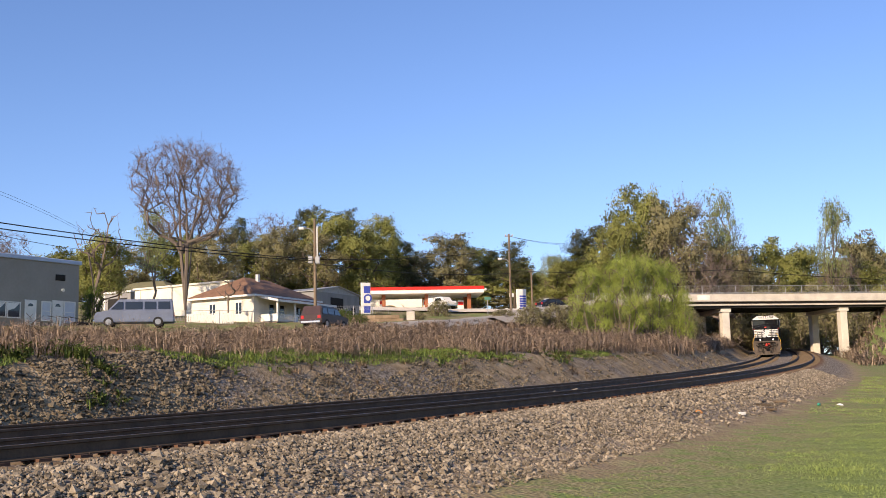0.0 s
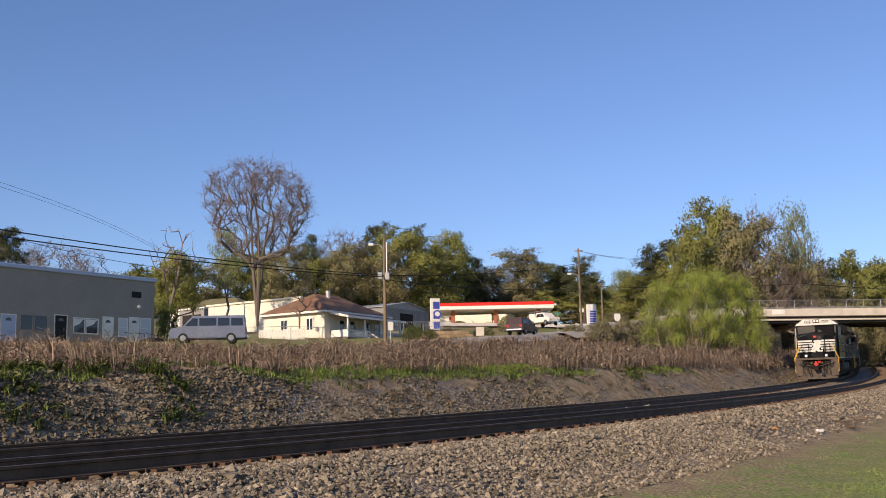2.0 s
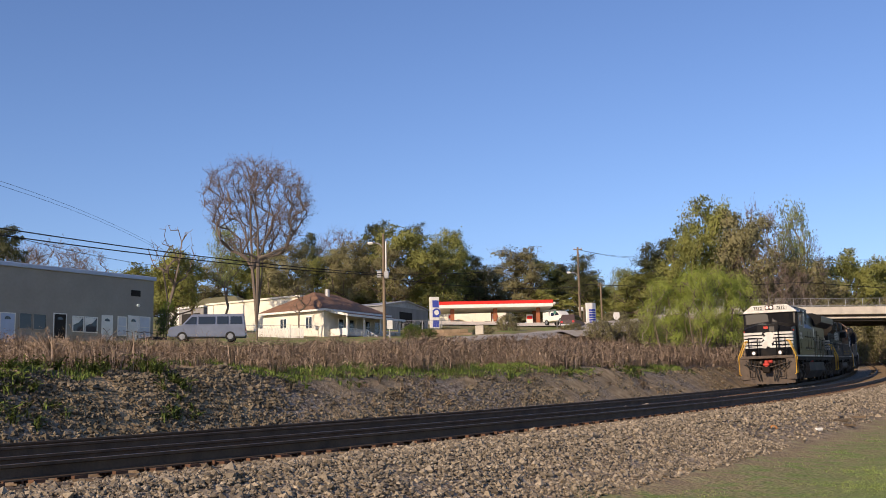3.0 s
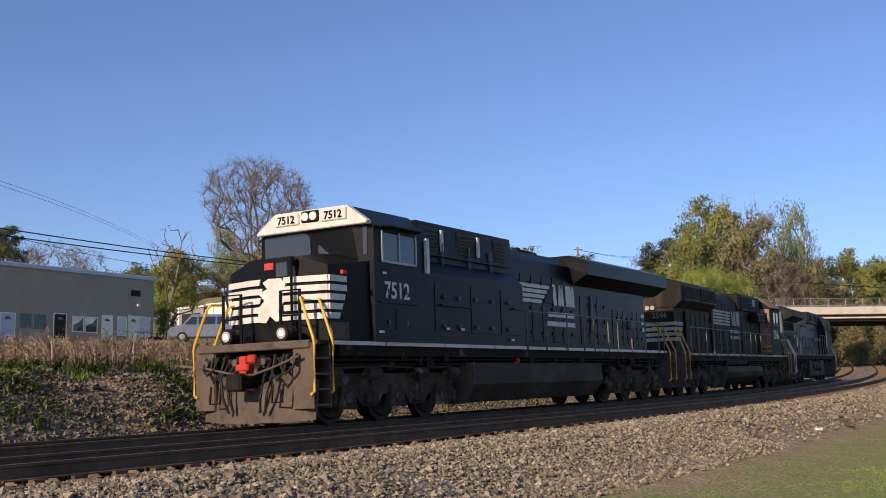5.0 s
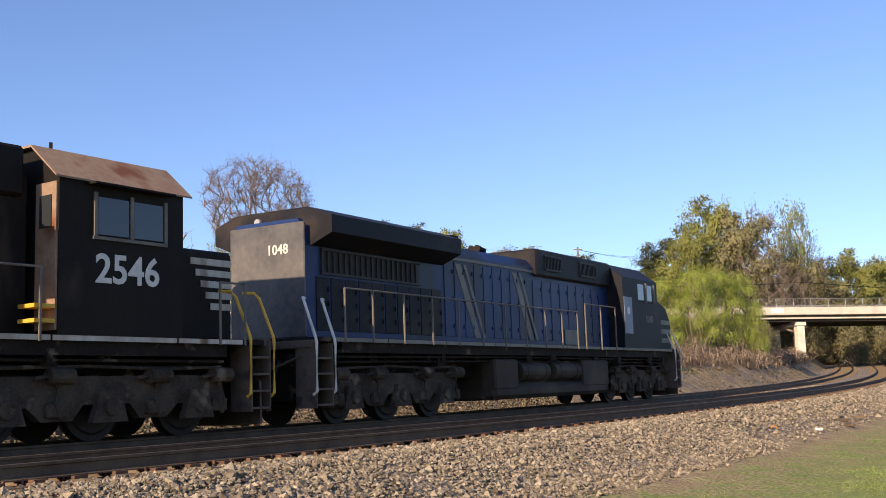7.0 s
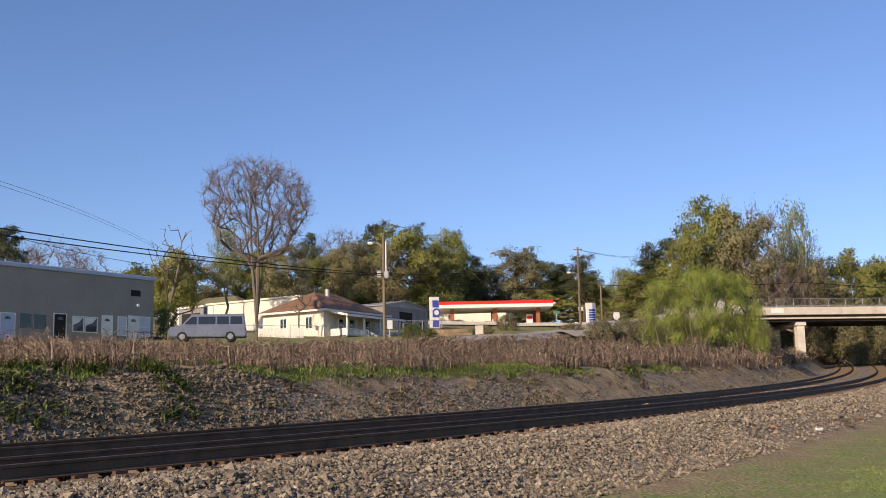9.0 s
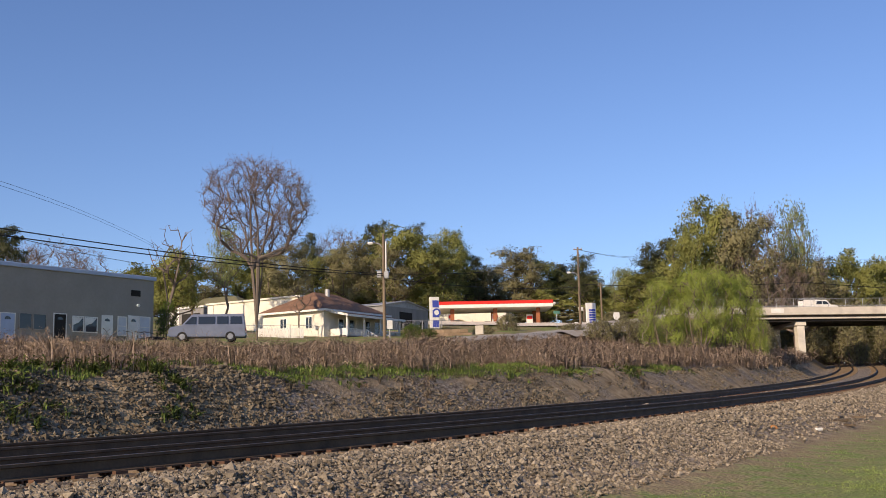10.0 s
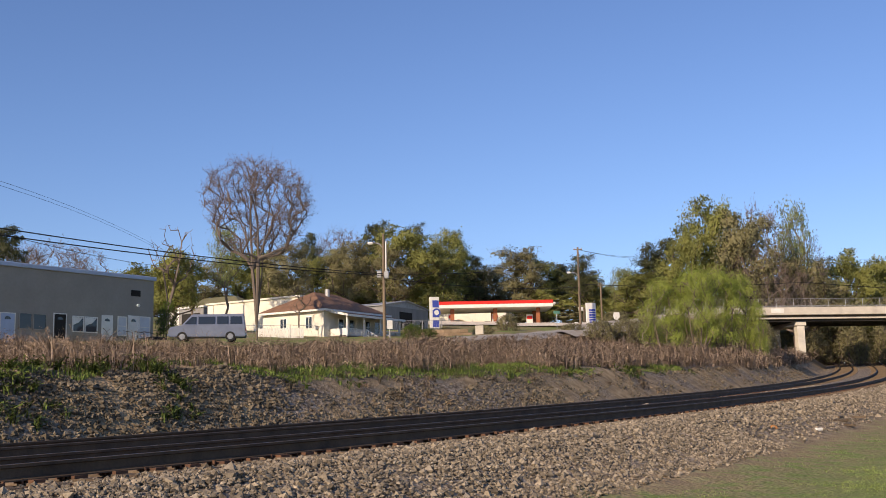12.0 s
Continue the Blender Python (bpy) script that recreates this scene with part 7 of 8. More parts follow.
def build_second_engine():
    L = 22.05
    e, X = engine("locomotive", L, "weathered black diesel locomotive with peeling white lettering, running cab last")
    B, W = M_BLACK_OLD, M_STRIPE_OLD
    make_frame(e, X, L, 1.63, W)
    make_end(e, X, 0, 1, False, B)
    make_end(e, X, L, -1, True, B)
    make_steps(e, X, 0.62, 1.12, 1, M_YELLOW)
    make_steps(e, X, L - 0.62, L - 1.12, -1, M_YELLOW)
    bm = bmesh.new()
    sec = [(-0.98, 1.63), (0.98, 1.63), (0.98, 4.05), (0.72, 4.36), (-0.72, 4.36), (-0.98, 4.05)]
    fa = [bm.verts.new((X(1.6), y * (0.93 if z < 9 else 1), z)) for y, z in sec]
    fb = [bm.verts.new((X(16.7), y, z)) for y, z in sec]
    bm.faces.new(fa)
    bm.faces.new(fb[::-1])
    for i in range(6):
        bm.faces.new((fa[i], fb[i], fb[(i + 1) % 6], fa[(i + 1) % 6]))
    bmesh.ops.recalc_face_normals(bm, faces=bm.faces)
    hood = part("hood", bm, B, e)
    # flared radiator section at the leading end
    bm = bmesh.new()
    sec = [(-0.99, 3.42), (0.99, 3.42), (1.26, 3.66), (1.26, 4.28), (0.95, 4.46), (-0.95, 4.46), (-1.26, 4.28), (-1.26, 3.66)]
    fa = [bm.verts.new((X(1.55), y, z)) for y, z in sec]
    fb = [bm.verts.new((X(6.9), y, z)) for y, z in sec]
    bm.faces.new(fa)
    bm.faces.new(fb[::-1])
    for i in range(8):
        bm.faces.new((fa[i], fb[i], fb[(i + 1) % 8], fa[(i + 1) % 8]))
    bmesh.ops.recalc_face_normals(bm, faces=bm.faces)
    part("radiator_housing", bm, B, e, "flared radiator housing with roof fans")
    louvres(e, X, 1.95, 4.25, 3.68, 4.26, 1.26)
    louvres(e, X, 4.4, 6.75, 3.68, 4.26, 1.26)
    for u in (2.3, 3.9, 5.6):
        bm = bmesh.new()
        cyl(bm, (X(u), 0, 4.46), (X(u), 0, 4.56), 0.68, 0.64, 24)
        part("roof_fan", bm, M_UNDER, e)
    bm = bmesh.new()
    tube(bm, [(X(1.7), 0.3, 4.46), (X(1.75), 0.3, 4.66), (X(2.6), 0.3, 4.68), (X(2.7), 0.3, 4.5)], 0.018, 5)
    part("grab_iron", bm, M_UNDER, e)
    # end of the hood: number board and white bars
    lettering("2546", 0.30, M_STRIPE_DULL, hood, front_text(X(1.555), 0.36, 3.02), "number")
    for i in range(4):
        bm = bmesh.new()
        box(bm, X(1.62), X(1.57), -0.9, 0.9, 2.12 + 0.2 * i, 2.25 + 0.2 * i)
        for sy in (1, -1):
            box(bm, X(2.65 - 0.12 * (3 - i)), X(1.6), *sorted((0.9 * sy, 0.955 * sy)), 2.12 + 0.2 * i, 2.25 + 0.2 * i)
        part("stripe", bm, W, hood)
    for y in (-0.1, 0.1):
        bm = bmesh.new()
        cyl(bm, (X(1.58), y, 3.42), (X(1.52), y, 3.42), 0.09, seg=12)
        part("headlight", bm, M_LENS, hood)
    door_panels(hood, X, 2.9, 6.6, 1.8, 3.3, 0.98, B, 0.74)
    door_panels(hood, X, 6.95, 12.2, 1.8, 2.85, 0.98, B, 0.66)
    door_panels(hood, X, 6.95, 12.2, 2.92, 3.85, 0.98, B, 0.66, latch=False)
    door_panels(hood, X, 12.6, 16.5, 1.8, 3.2, 0.98, B, 0.98)
    striped_mark(hood, X, 7.2, 10.3, 2.92, 3.6, 0.99, W, 5, 0.05)
    plain_mark(hood, X, 10.75, 2.95, 3.6, 0.99, W)
    for sy in (1, -1):
        for ua, ub, za, zb in ((3.35, 3.65, 1.85, 2.55),):
            bm = bmesh.new()
            prism(bm, [(X(ua), za + 0.1), (X(ub), za), (X(ub - 0.05), zb - 0.1), (X(ua + 0.04), zb)], *sorted((1.0 * sy, 1.012 * sy)))
            part("paint_streak", bm, M_TAN, hood)
    # dynamic brake grilles and equipment rack before the cab
    bm = bmesh.new()
    box(bm, X(16.6), X(11.9), -1.08, 1.08, 3.72, 4.5, 0.05)
    part("brake_housing", bm, B, e)
    louvres(e, X, 12.35, 14.35, 3.74, 4.42, 1.09, "brake_grille")
    for sy in (1, -1):
        bm = bmesh.new()
        box(bm, X(15.95), X(14.5), *sorted((1.0 * sy, 1.42 * sy)), 3.22, 3.68, 0.02)
        part("filter_box", bm, B, e)
        bm = bmesh.new()
        box(bm, X(15.4), X(14.95), *sorted((1.08 * sy, 1.10 * sy)), 4.02, 4.34)
        part("pale_panel", bm, M_STRIPE_OLD, e)
    louvres(e, X, 14.55, 15.9, 3.26, 3.64, 1.42, "filter_grille", 0.08)
    horn_cluster(hood, X(7.6), 4.36)
    # cab
    bm = bmesh.new()
    sec = [(-1.5, 1.63), (1.5, 1.63), (1.5, 4.02), (0.9, 4.52), (-0.9, 4.52), (-1.5, 4.02)]
    fa = [bm.verts.new((X(16.9), y, z)) for y, z in sec]
    fb = [bm.verts.new((X(19.35), y, z)) for y, z in sec]
    bm.faces.new(fa)
    bm.faces.new(fb[::-1])
    for i in range(6):
        bm.faces.new((fa[i], fb[i], fb[(i + 1) % 6], fa[(i + 1) % 6]))
    bmesh.ops.recalc_face_normals(bm, faces=bm.faces)
    cab = part("cab", bm, B, e)
    bm = bmesh.new()
    sec = [(-1.56, 4.0), (-0.92, 4.54), (0.92, 4.54), (1.56, 4.0), (1.56, 4.03), (0.92, 4.58), (-0.92, 4.58), (-1.56, 4.03)]
    fa = [bm.verts.new((X(16.8), y, z)) for y, z in sec]
    fb = [bm.verts.new((X(19.5), y, z)) for y, z in sec]
    for i in range(8):
        bm.faces.new((fa[i], fb[i], fb[(i + 1) % 8], fa[(i + 1) % 8]))
    for v in (fa, fb):
        bm.faces.new((v[0], v[1], v[6], v[7]))
        bm.faces.new((v[1], v[2], v[5], v[6]))
        bm.faces.new((v[2], v[3], v[4], v[5]))
    bmesh.ops.recalc_face_normals(bm, faces=bm.faces)
    part("cab_roof", bm, M_TAN, cab, "sun-bleached rusty cab roof")
    for sy in (1, -1):
        for ua, ub in ((17.6, 18.2), (18.3, 18.9)):
            bm = bmesh.new()
            box(bm, X(ub), X(ua), *sorted((1.5 * sy, 1.515 * sy)), 3.2, 3.8, 0.004)
            part("side_window", bm, M_CABGLASS, cab)
        bm = bmesh.new()
        for ua in (17.52, 18.22, 18.92):
            box(bm, X(ua + 0.06), X(ua), *sorted((1.5 * sy, 1.54 * sy)), 3.15, 3.86)
        box(bm, X(18.98), X(17.5), *sorted((1.5 * sy, 1.54 * sy)), 3.12, 3.17)
        part("window_frame", bm, M_STEELGREY, cab)
        bm = bmesh.new()
        box(bm, X(16.9), X(16.86), *sorted((0.98 * sy, 1.48 * sy)), 1.7, 3.95, 0.004)
        part("cab_wall_panel", bm, M_TAN, cab)
        bm = bmesh.new()
        box(bm, X(16.86), X(16.84), *sorted((1.1 * sy, 1.38 * sy)), 3.25, 3.75)
        part("cab_end_window", bm, M_CABGLASS, cab)
        for k in range(2):
            bm = bmesh.new()
            box(bm, X(16.85), X(16.5), *sorted((1.1 * sy, 1.5 * sy)), 1.80 + 0.22 * k, 1.86 + 0.22 * k)
            part("yellow_step", bm, M_YELLOW, cab)
        bm = bmesh.new()
        box(bm, X(19.0), X(17.4), *sorted((1.5 * sy, 1.72 * sy)), 3.96, 3.99)
        part("sun_shade", bm, B, cab)
    lettering("2546", 0.64, M_STRIPE, cab, side_text(X(18.2), 1.505, 2.46), "number")
    bm = bmesh.new()
    cyl(bm, (X(17.6), 0.3, 4.55), (X(17.6), 0.3, 4.85), 0.03, seg=6)
    part("aerial", bm, M_UNDER, cab)
    bm = bmesh.new()
    box(bm, X(21.15), X(19.35), -0.85, 0.85, 1.63, 3.28, 0.06)
    nose = part("nose", bm, B, e)
    for i in range(5):
        for sy in (1, -1):
            bm = bmesh.new()
            box(bm, X(21.1), X(20.1 + 0.12 * (4 - i)), *sorted((0.85 * sy, 0.87 * sy)), 2.2 + 0.2 * i, 2.32 + 0.2 * i)
            part("stripe", bm, W, nose)
    # round-bottomed tank with an air reservoir above
    bm = bmesh.new()
    pts = [(1.38, 1.10), (1.42, 0.85)] + [(1.40 * math.cos(a), 0.85 - 0.62 * math.sin(a)) for a in [radians(x) for x in range(20, 171, 25)]] + [(-1.42, 0.85), (-1.38, 1.10)]
    prism(bm, pts, 0, 7.1)
    bmesh.ops.transform(bm, matrix=Matrix(((0, -1, 0, X(7.6)), (1, 0, 0, 0), (0, 0, 1, 0), (0, 0, 0, 1))), verts=bm.verts)
    bmesh.ops.recalc_face_normals(bm, faces=bm.faces)
    tank = part("fuel_tank", bm, M_TANK, e)
    bm = bmesh.new()
    prism(bm, [(1.44, 1.13), (1.45, 0.8), (1.2, 0.22), (0.6, 0.2), (0.6, 1.13)], 0, 0.06)
    bmesh.ops.transform(bm, matrix=Matrix(((0, -1, 0, X(7.56)), (1, 0, 0, 0), (0, 0, 1, 0), (0, 0, 0, 1))), verts=bm.verts)
    bmesh.ops.recalc_face_normals(bm, faces=bm.faces)
    part("end_plate", bm, M_DUSTY, tank)
    for sy in (1, -1):
        bm = bmesh.new()
        cyl(bm, (X(7.7), 1.2 * sy, 1.32), (X(12.4), 1.2 * sy, 1.32), 0.17, seg=12)
        part("air_reservoir", bm, M_TANK, e)
    make_handrail(e, X, [1.7, 2.8, 4.0, 5.2, 6.3, 7.4, 8.6, 9.8, 11.0, 12.1, 13.2, 14.3, 15.5, 16.6], 1.63, 2.62, M_STEELGREY)
    make_handrail(e, X, [20.2, 20.8], 1.63, 2.62, M_STEELGREY)
    wheels = make_truck(e, X, 4.0, M_BOGIE) + make_truck(e, X, L - 4.0, M_BOGIE)
    return e, wheels


def build_third_engine():
    L = 22.85
    e, X = engine("locomotive", L, "blue leased diesel locomotive with pale diagonal stripes, running cab last")
    B = M_BLUE
    make_frame(e, X, L, 1.74, M_STRIPE_DULL)
    make_end(e, X, 0, 1, False, M_SOOT)
    make_end(e, X, L, -1, True, M_SOOT)
    make_steps(e, X, 0.62, 1.12, 1, M_STRIPE)
    make_steps(e, X, L - 0.62, L - 1.12, -1, M_STRIPE)
    bm = bmesh.new()
    sec = [(-0.98, 1.74), (0.98, 1.74), (0.98, 3.95), (0.8, 4.18), (-0.8, 4.18), (-0.98, 3.95)]
    fa = [bm.verts.new((X(1.0), y, z)) for y, z in sec]
    fb = [bm.verts.new((X(16.9), y, z)) for y, z in sec]
    bm.faces.new(fa)
    bm.faces.new(fb[::-1])
    for i in range(6):
        bm.faces.new((fa[i], fb[i], fb[(i + 1) % 6], fa[(i + 1) % 6]))
    bmesh.ops.recalc_face_normals(bm, faces=bm.faces)
    hood = part("hood", bm, B, e)
    # sun on the hood end is put into this panel's paler colour
    bm = bmesh.new()
    box(bm, X(1.03), X(0.97), -0.98, 0.98, 1.76, 4.1, 0.02)
    part("hood_end_panel", bm, mat("sunlit_grey_hood_paint", (0.15, 0.135, 0.125), (0.055, 0.055, 0.06), 0.9, 0.4), hood, "hood end with sunlight painted in as a paler grey")
    lettering("1048", 0.28, M_STRIPE, hood, front_text(X(0.965), 0.30, 3.48), "number")
    bm = bmesh.new()
    sec = [(-1.02, 3.62), (1.02, 3.62), (1.55, 3.84), (1.55, 4.20), (0.95, 4.42), (-0.95, 4.42), (-1.55, 4.20), (-1.55, 3.84)]
    fa = [bm.verts.new((X(1.15), y, z)) for y, z in sec]
    fb = [bm.verts.new((X(6.35), y, z)) for y, z in sec]
    bm.faces.new(fa)
    bm.faces.new(fb[::-1])
    for i in range(8):
        bm.faces.new((fa[i], fb[i], fb[(i + 1) % 8], fa[(i + 1) % 8]))
    bmesh.ops.recalc_face_normals(bm, faces=bm.faces)
    part("radiator", bm, M_SOOT, e, "overhanging sooty radiator")
    for y in (-0.28,):
        for z in (4.02, 4.20):
            bm = bmesh.new()
            cyl(bm, (X(1.10), y, z), (X(1.02), y, z), 0.075, seg=12)
            part("marker_lamp", bm, M_LENS, e)
    louvres(e, X, 1.5, 5.3, 3.05, 3.6, 0.985, "intake_grille", 0.2)
    door_panels(hood, X, 1.3, 6.3, 1.9, 3.0, 0.98, M_SOOT, 0.5)
    door_panels(hood, X, 6.4, 11.2, 1.9, 3.75, 0.98, B, 0.5)
    door_panels(hood, X, 11.3, 16.7, 1.9, 3.6, 0.98, B, 0.6)
    for u in (6.95, 10.05):
        for off, w in ((0.0, 0.28), (0.42, 0.13)):
            for sy in (1, -1):
                bm = bmesh.new()
                a = u + off
                prism(bm, [(X(a + 0.95), 1.88), (X(a + 0.95 + w), 1.88), (X(a + w), 3.72), (X(a), 3.72)], *sorted((0.998 * sy, 1.008 * sy)))
                part("diagonal_stripe", bm, M_STRIPE_DULL, hood)
    for sy in (1, -1):
        bm = bmesh.new()
        box(bm, X(16.7), X(6.4), *sorted((0.98 * sy, 1.004 * sy)), 3.80, 3.87)
        part("waist_line", bm, M_STRIPE_DULL, hood)
        bm = bmesh.new()
        box(bm, X(14.25), X(13.35), *sorted((1.0 * sy, 1.03 * sy)), 1.80, 2.25, 0.01)
        part("pale_box", bm, M_STRIPE_DULL, hood)
    bm = bmesh.new()
    cyl(bm, (X(7.7), 0.3, 4.1), (X(7.7), 0.3, 4.52), 0.36, seg=16)
    part("exhaust_stack", bm, M_UNDER, hood)
    horn_cluster(hood, X(9.5), 4.2)
    bm = bmesh.new()
    box(bm, X(16.9), X(11.4), -1.12, 1.12, 3.72, 4.50, 0.05)
    blower = part("brake_housing", bm, M_SOOT, e)
    louvres(blower, X, 11.9, 13.0, 3.9, 4.35, 1.12, "brake_grille", 0.1)
    louvres(blower, X, 14.4, 15.6, 3.9, 4.35, 1.12, "brake_grille", 0.1)
    # cab and nose at the trailing end
    bm = bmesh.new()
    sec = [(-1.5, 1.74), (1.5, 1.74), (1.5, 4.05), (0.95, 4.50), (-0.95, 4.50), (-1.5, 4.05)]
    fa = [bm.verts.new((X(16.95), y, z)) for y, z in sec]
    fb = [bm.verts.new((X(20.2 - 0.15 * (z > 4.3)), y, z)) for y, z in sec]
    bm.faces.new(fa)
    bm.faces.new(fb[::-1])
    for i in range(6):
        bm.faces.new((fa[i], fb[i], fb[(i + 1) % 6], fa[(i + 1) % 6]))
    bmesh.ops.recalc_face_normals(bm, faces=bm.faces)
    cab = part("cab", bm, M_SOOT, e)
    for sy in (1, -1):
        for ua, ub in ((18.3, 18.95), (19.1, 19.75)):
            bm = bmesh.new()
            box(bm, X(ub), X(ua), *sorted((1.5 * sy, 1.515 * sy)), 3.35, 3.9, 0.004)
            part("side_window", bm, M_CABGLASS, cab)
        bm = bmesh.new()
        for ua in (18.98, 19.76):
            box(bm, X(ua + 0.09), X(ua), *sorted((1.5 * sy, 1.56 * sy)), 3.3, 3.95)
        part("window_frame", bm, M_STRIPE_DULL, cab)
        bm = bmesh.new()
        box(bm, X(17.7), X(17.0), *sorted((1.5 * sy, 1.52 * sy)), 2.2, 3.4, 0.004)
        part("cab_door", bm, mat("light_blue_door", (0.22, 0.26, 0.34), (0.15, 0.17, 0.24), 1.5, 0.5), cab, "paler blue cab door")
        bm = bmesh.new()
        cyl(bm, (X(17.35), 1.52 * sy, 2.95), (X(17.35), 1.53 * sy, 2.95), 0.13, seg=18)
        part("round_badge", bm, M_STRIPE, cab)
    lettering("1048", 0.34, M_STRIPE_DULL, cab, side_text(X(19.3), 1.505, 2.62), "number")
    bm = bmesh.new()
    prism(bm, [(X(20.2), 1.74), (X(22.0), 1.74), (X(22.0), 2.75), (X(21.6), 3.2), (X(20.2), 3.62)], -1.3, 1.3)
    nose = part("nose", bm, M_SOOT, e)
    for i in range(3):
        for sy in (1, -1):
            bm = bmesh.new()
            box(bm, X(21.95), X(21.0), *sorted((1.3 * sy, 1.312 * sy)), 1.98 + 0.32 * i, 2.14 + 0.32 * i)
            part("stripe", bm, M_STRIPE_DULL, nose)
    # tank with two air cylinders in its side
    bm = bmesh.new()
    box(bm, X(15.6), X(8.1), -1.1, 1.1, 0.3, 1.34, 0.08)
    for ua, ub in ((8.1, 9.4), (13.6, 15.6)):
        box(bm, X(ub), X(ua), -1.42, 1.42, 0.55, 1.34, 0.05)
    box(bm, X(15.6), X(8.1), -1.40, 1.40, 0.32, 0.70, 0.10)
    tank = part("fuel_tank", bm, M_TANK, e)
    for sy in (1, -1):
        for ua, ub in ((9.6, 11.3), (11.7, 13.4)):
            bm = bmesh.new()
            cyl(bm, (X(ua), 1.22 * sy, 1.02), (X(ub), 1.22 * sy, 1.02), 0.25, seg=16)
            for v in (ua + 0.3, ub - 0.3):
                cyl(bm, (X(v), 1.22 * sy, 1.02), (X(v + 0.05), 1.22 * sy, 1.02), 0.265, seg=16)
            part("air_cylinder", bm, M_TANK, tank)
    make_handrail(e, X, [1.6, 2.6, 3.8, 5.0, 6.2, 7.4, 8.6, 9.8, 11.0, 12.1, 13.2], 1.74, 2.74, M_STEELGREY)
    make_handrail(e, X, [13.8, 15.0, 16.2], 1.74, 3.0, M_STEELGREY)
    wheels = make_truck(e, X, 4.0, M_BOGIE) + make_truck(e, X, L - 4.0, M_BOGIE)
    return e, wheels


TRAIN = [(0.0, 22.3, 3.85) + build_lead_engine(), (22.3, 22.05, 4.0) + build_second_engine(), (44.35, 22.85, 4.0) + build_third_engine()]


def lead_s(t):
    """Place of the leading coupler along the line, rolling towards the camera."""
    if t <= 4.8:
        return 119.31 - 22.46 * t
    u = t - 4.8
    return 11.50 - 22.38 * u + 0.10 * u * u


def engine_pose(t, start, length, bogie):
    a = on_track(lead_s(t) + start + bogie)
    b = on_track(lead_s(t) + start + length - bogie)
    x = (a - b).normalized()
    y = Vector((0, 0, 1)).cross(x).normalized()
    z = x.cross(y)
    m = Matrix((x, y, z)).transposed().to_4x4()
    m.translation = (a + b) / 2
    return m


# ---- loose stone, ties, weeds and grass ----
def stuff(name, verts, faces, material, label, category, parent=None):
    ob = mesh_ob(name, verts, faces, material, parent)
    return tagged(ob, label, category if not parent else "", kind="stuff")


def stones(name, count, s_range, l_range, size, label, seed, density=None, lift=0.35, material=None):
    rnd = random.Random(seed)
    verts, faces = [], []
    for _ in range(count):
        s = rnd.uniform(*s_range)
        l = rnd.uniform(*l_range)
        if density and not density(s, l, rnd):
            continue
        r = size * math.exp(rnd.gauss(0, 0.35))
        p = ground_at(s, l, r * lift)
        q = Euler((rnd.uniform(0, 6.28), rnd.uniform(0, 6.28), rnd.uniform(0, 6.28))).to_matrix()
        i = len(verts)
        for d in ((1, 0, 0), (-1, 0, 0), (0, 1, 0), (0, -1, 0), (0, 0, 1), (0, 0, -1)):
            v = q @ Vector(d) * r * rnd.uniform(0.65, 1.15)
            v.z *= 0.8
            verts.append(p + v)
        for f in ((0, 2, 4), (2, 1, 4), (1, 3, 4), (3, 0, 4), (2, 0, 5), (1, 2, 5), (3, 1, 5), (0, 3, 5)):
            faces.append(tuple(i + k for k in f))
    return stuff(name, verts, faces, material or M_STONE, label, "stones")


stones("ballast", 44000, (-7, 17), (SPACING + 1.55, SPACING + 4.1), 0.029, "loose grey-brown ballast stones beside the track", 1, lambda s, l, r: r.random() < 1.2 - 0.36 * (l - SPACING - 1.3))
stones("ballast", 19000, (17, 60), (SPACING + 1.55, SPACING + 4.0), 0.04, "loose grey-brown ballast stones beside the track", 2, lambda s, l, r: r.random() < 1.15 - 0.42 * (l - SPACING - 1.3))
stones("ballast", 7000, (-7, 26), (SPACING + 1.0, SPACING + 1.75), 0.026, "small dusty ballast between the tie ends", 13)
stones("ballast", 6000, (-8, 60), (1.35, 2.8), 0.05, "ballast between the two tracks", 3)
stones("ballast", 15000, (-9, 13), (-5.0, -2.3), 0.046, "broken stone on the bank of the cutting", 4, lambda s, l, r: noise.noise(Vector((s * 0.35, l * 0.8, 2))) > -0.45, material=M_BANKSTONE)
stones("ballast", 5000, (13, 30), (-4.8, -2.2), 0.04, "broken stone on the bank of the cutting", 14, lambda s, l, r: noise.noise(Vector((s * 0.35, l * 0.8, 2))) > -0.15, material=M_BANKSTONE)
stones("ballast", 4000, (26, 100), (-4.7, -2.2), 0.055, "broken stone on the bank of the cutting", 5, lambda s, l, r: noise.noise(Vector((s * 0.3, l * 0.8, 2))) > 0.05, material=M_BANKSTONE)
stones("rubble", 200, (-9, 90), (-4.6, -2.5), 0.085, "larger rocks lying on the bank", 6, material=M_BANKSTONE)


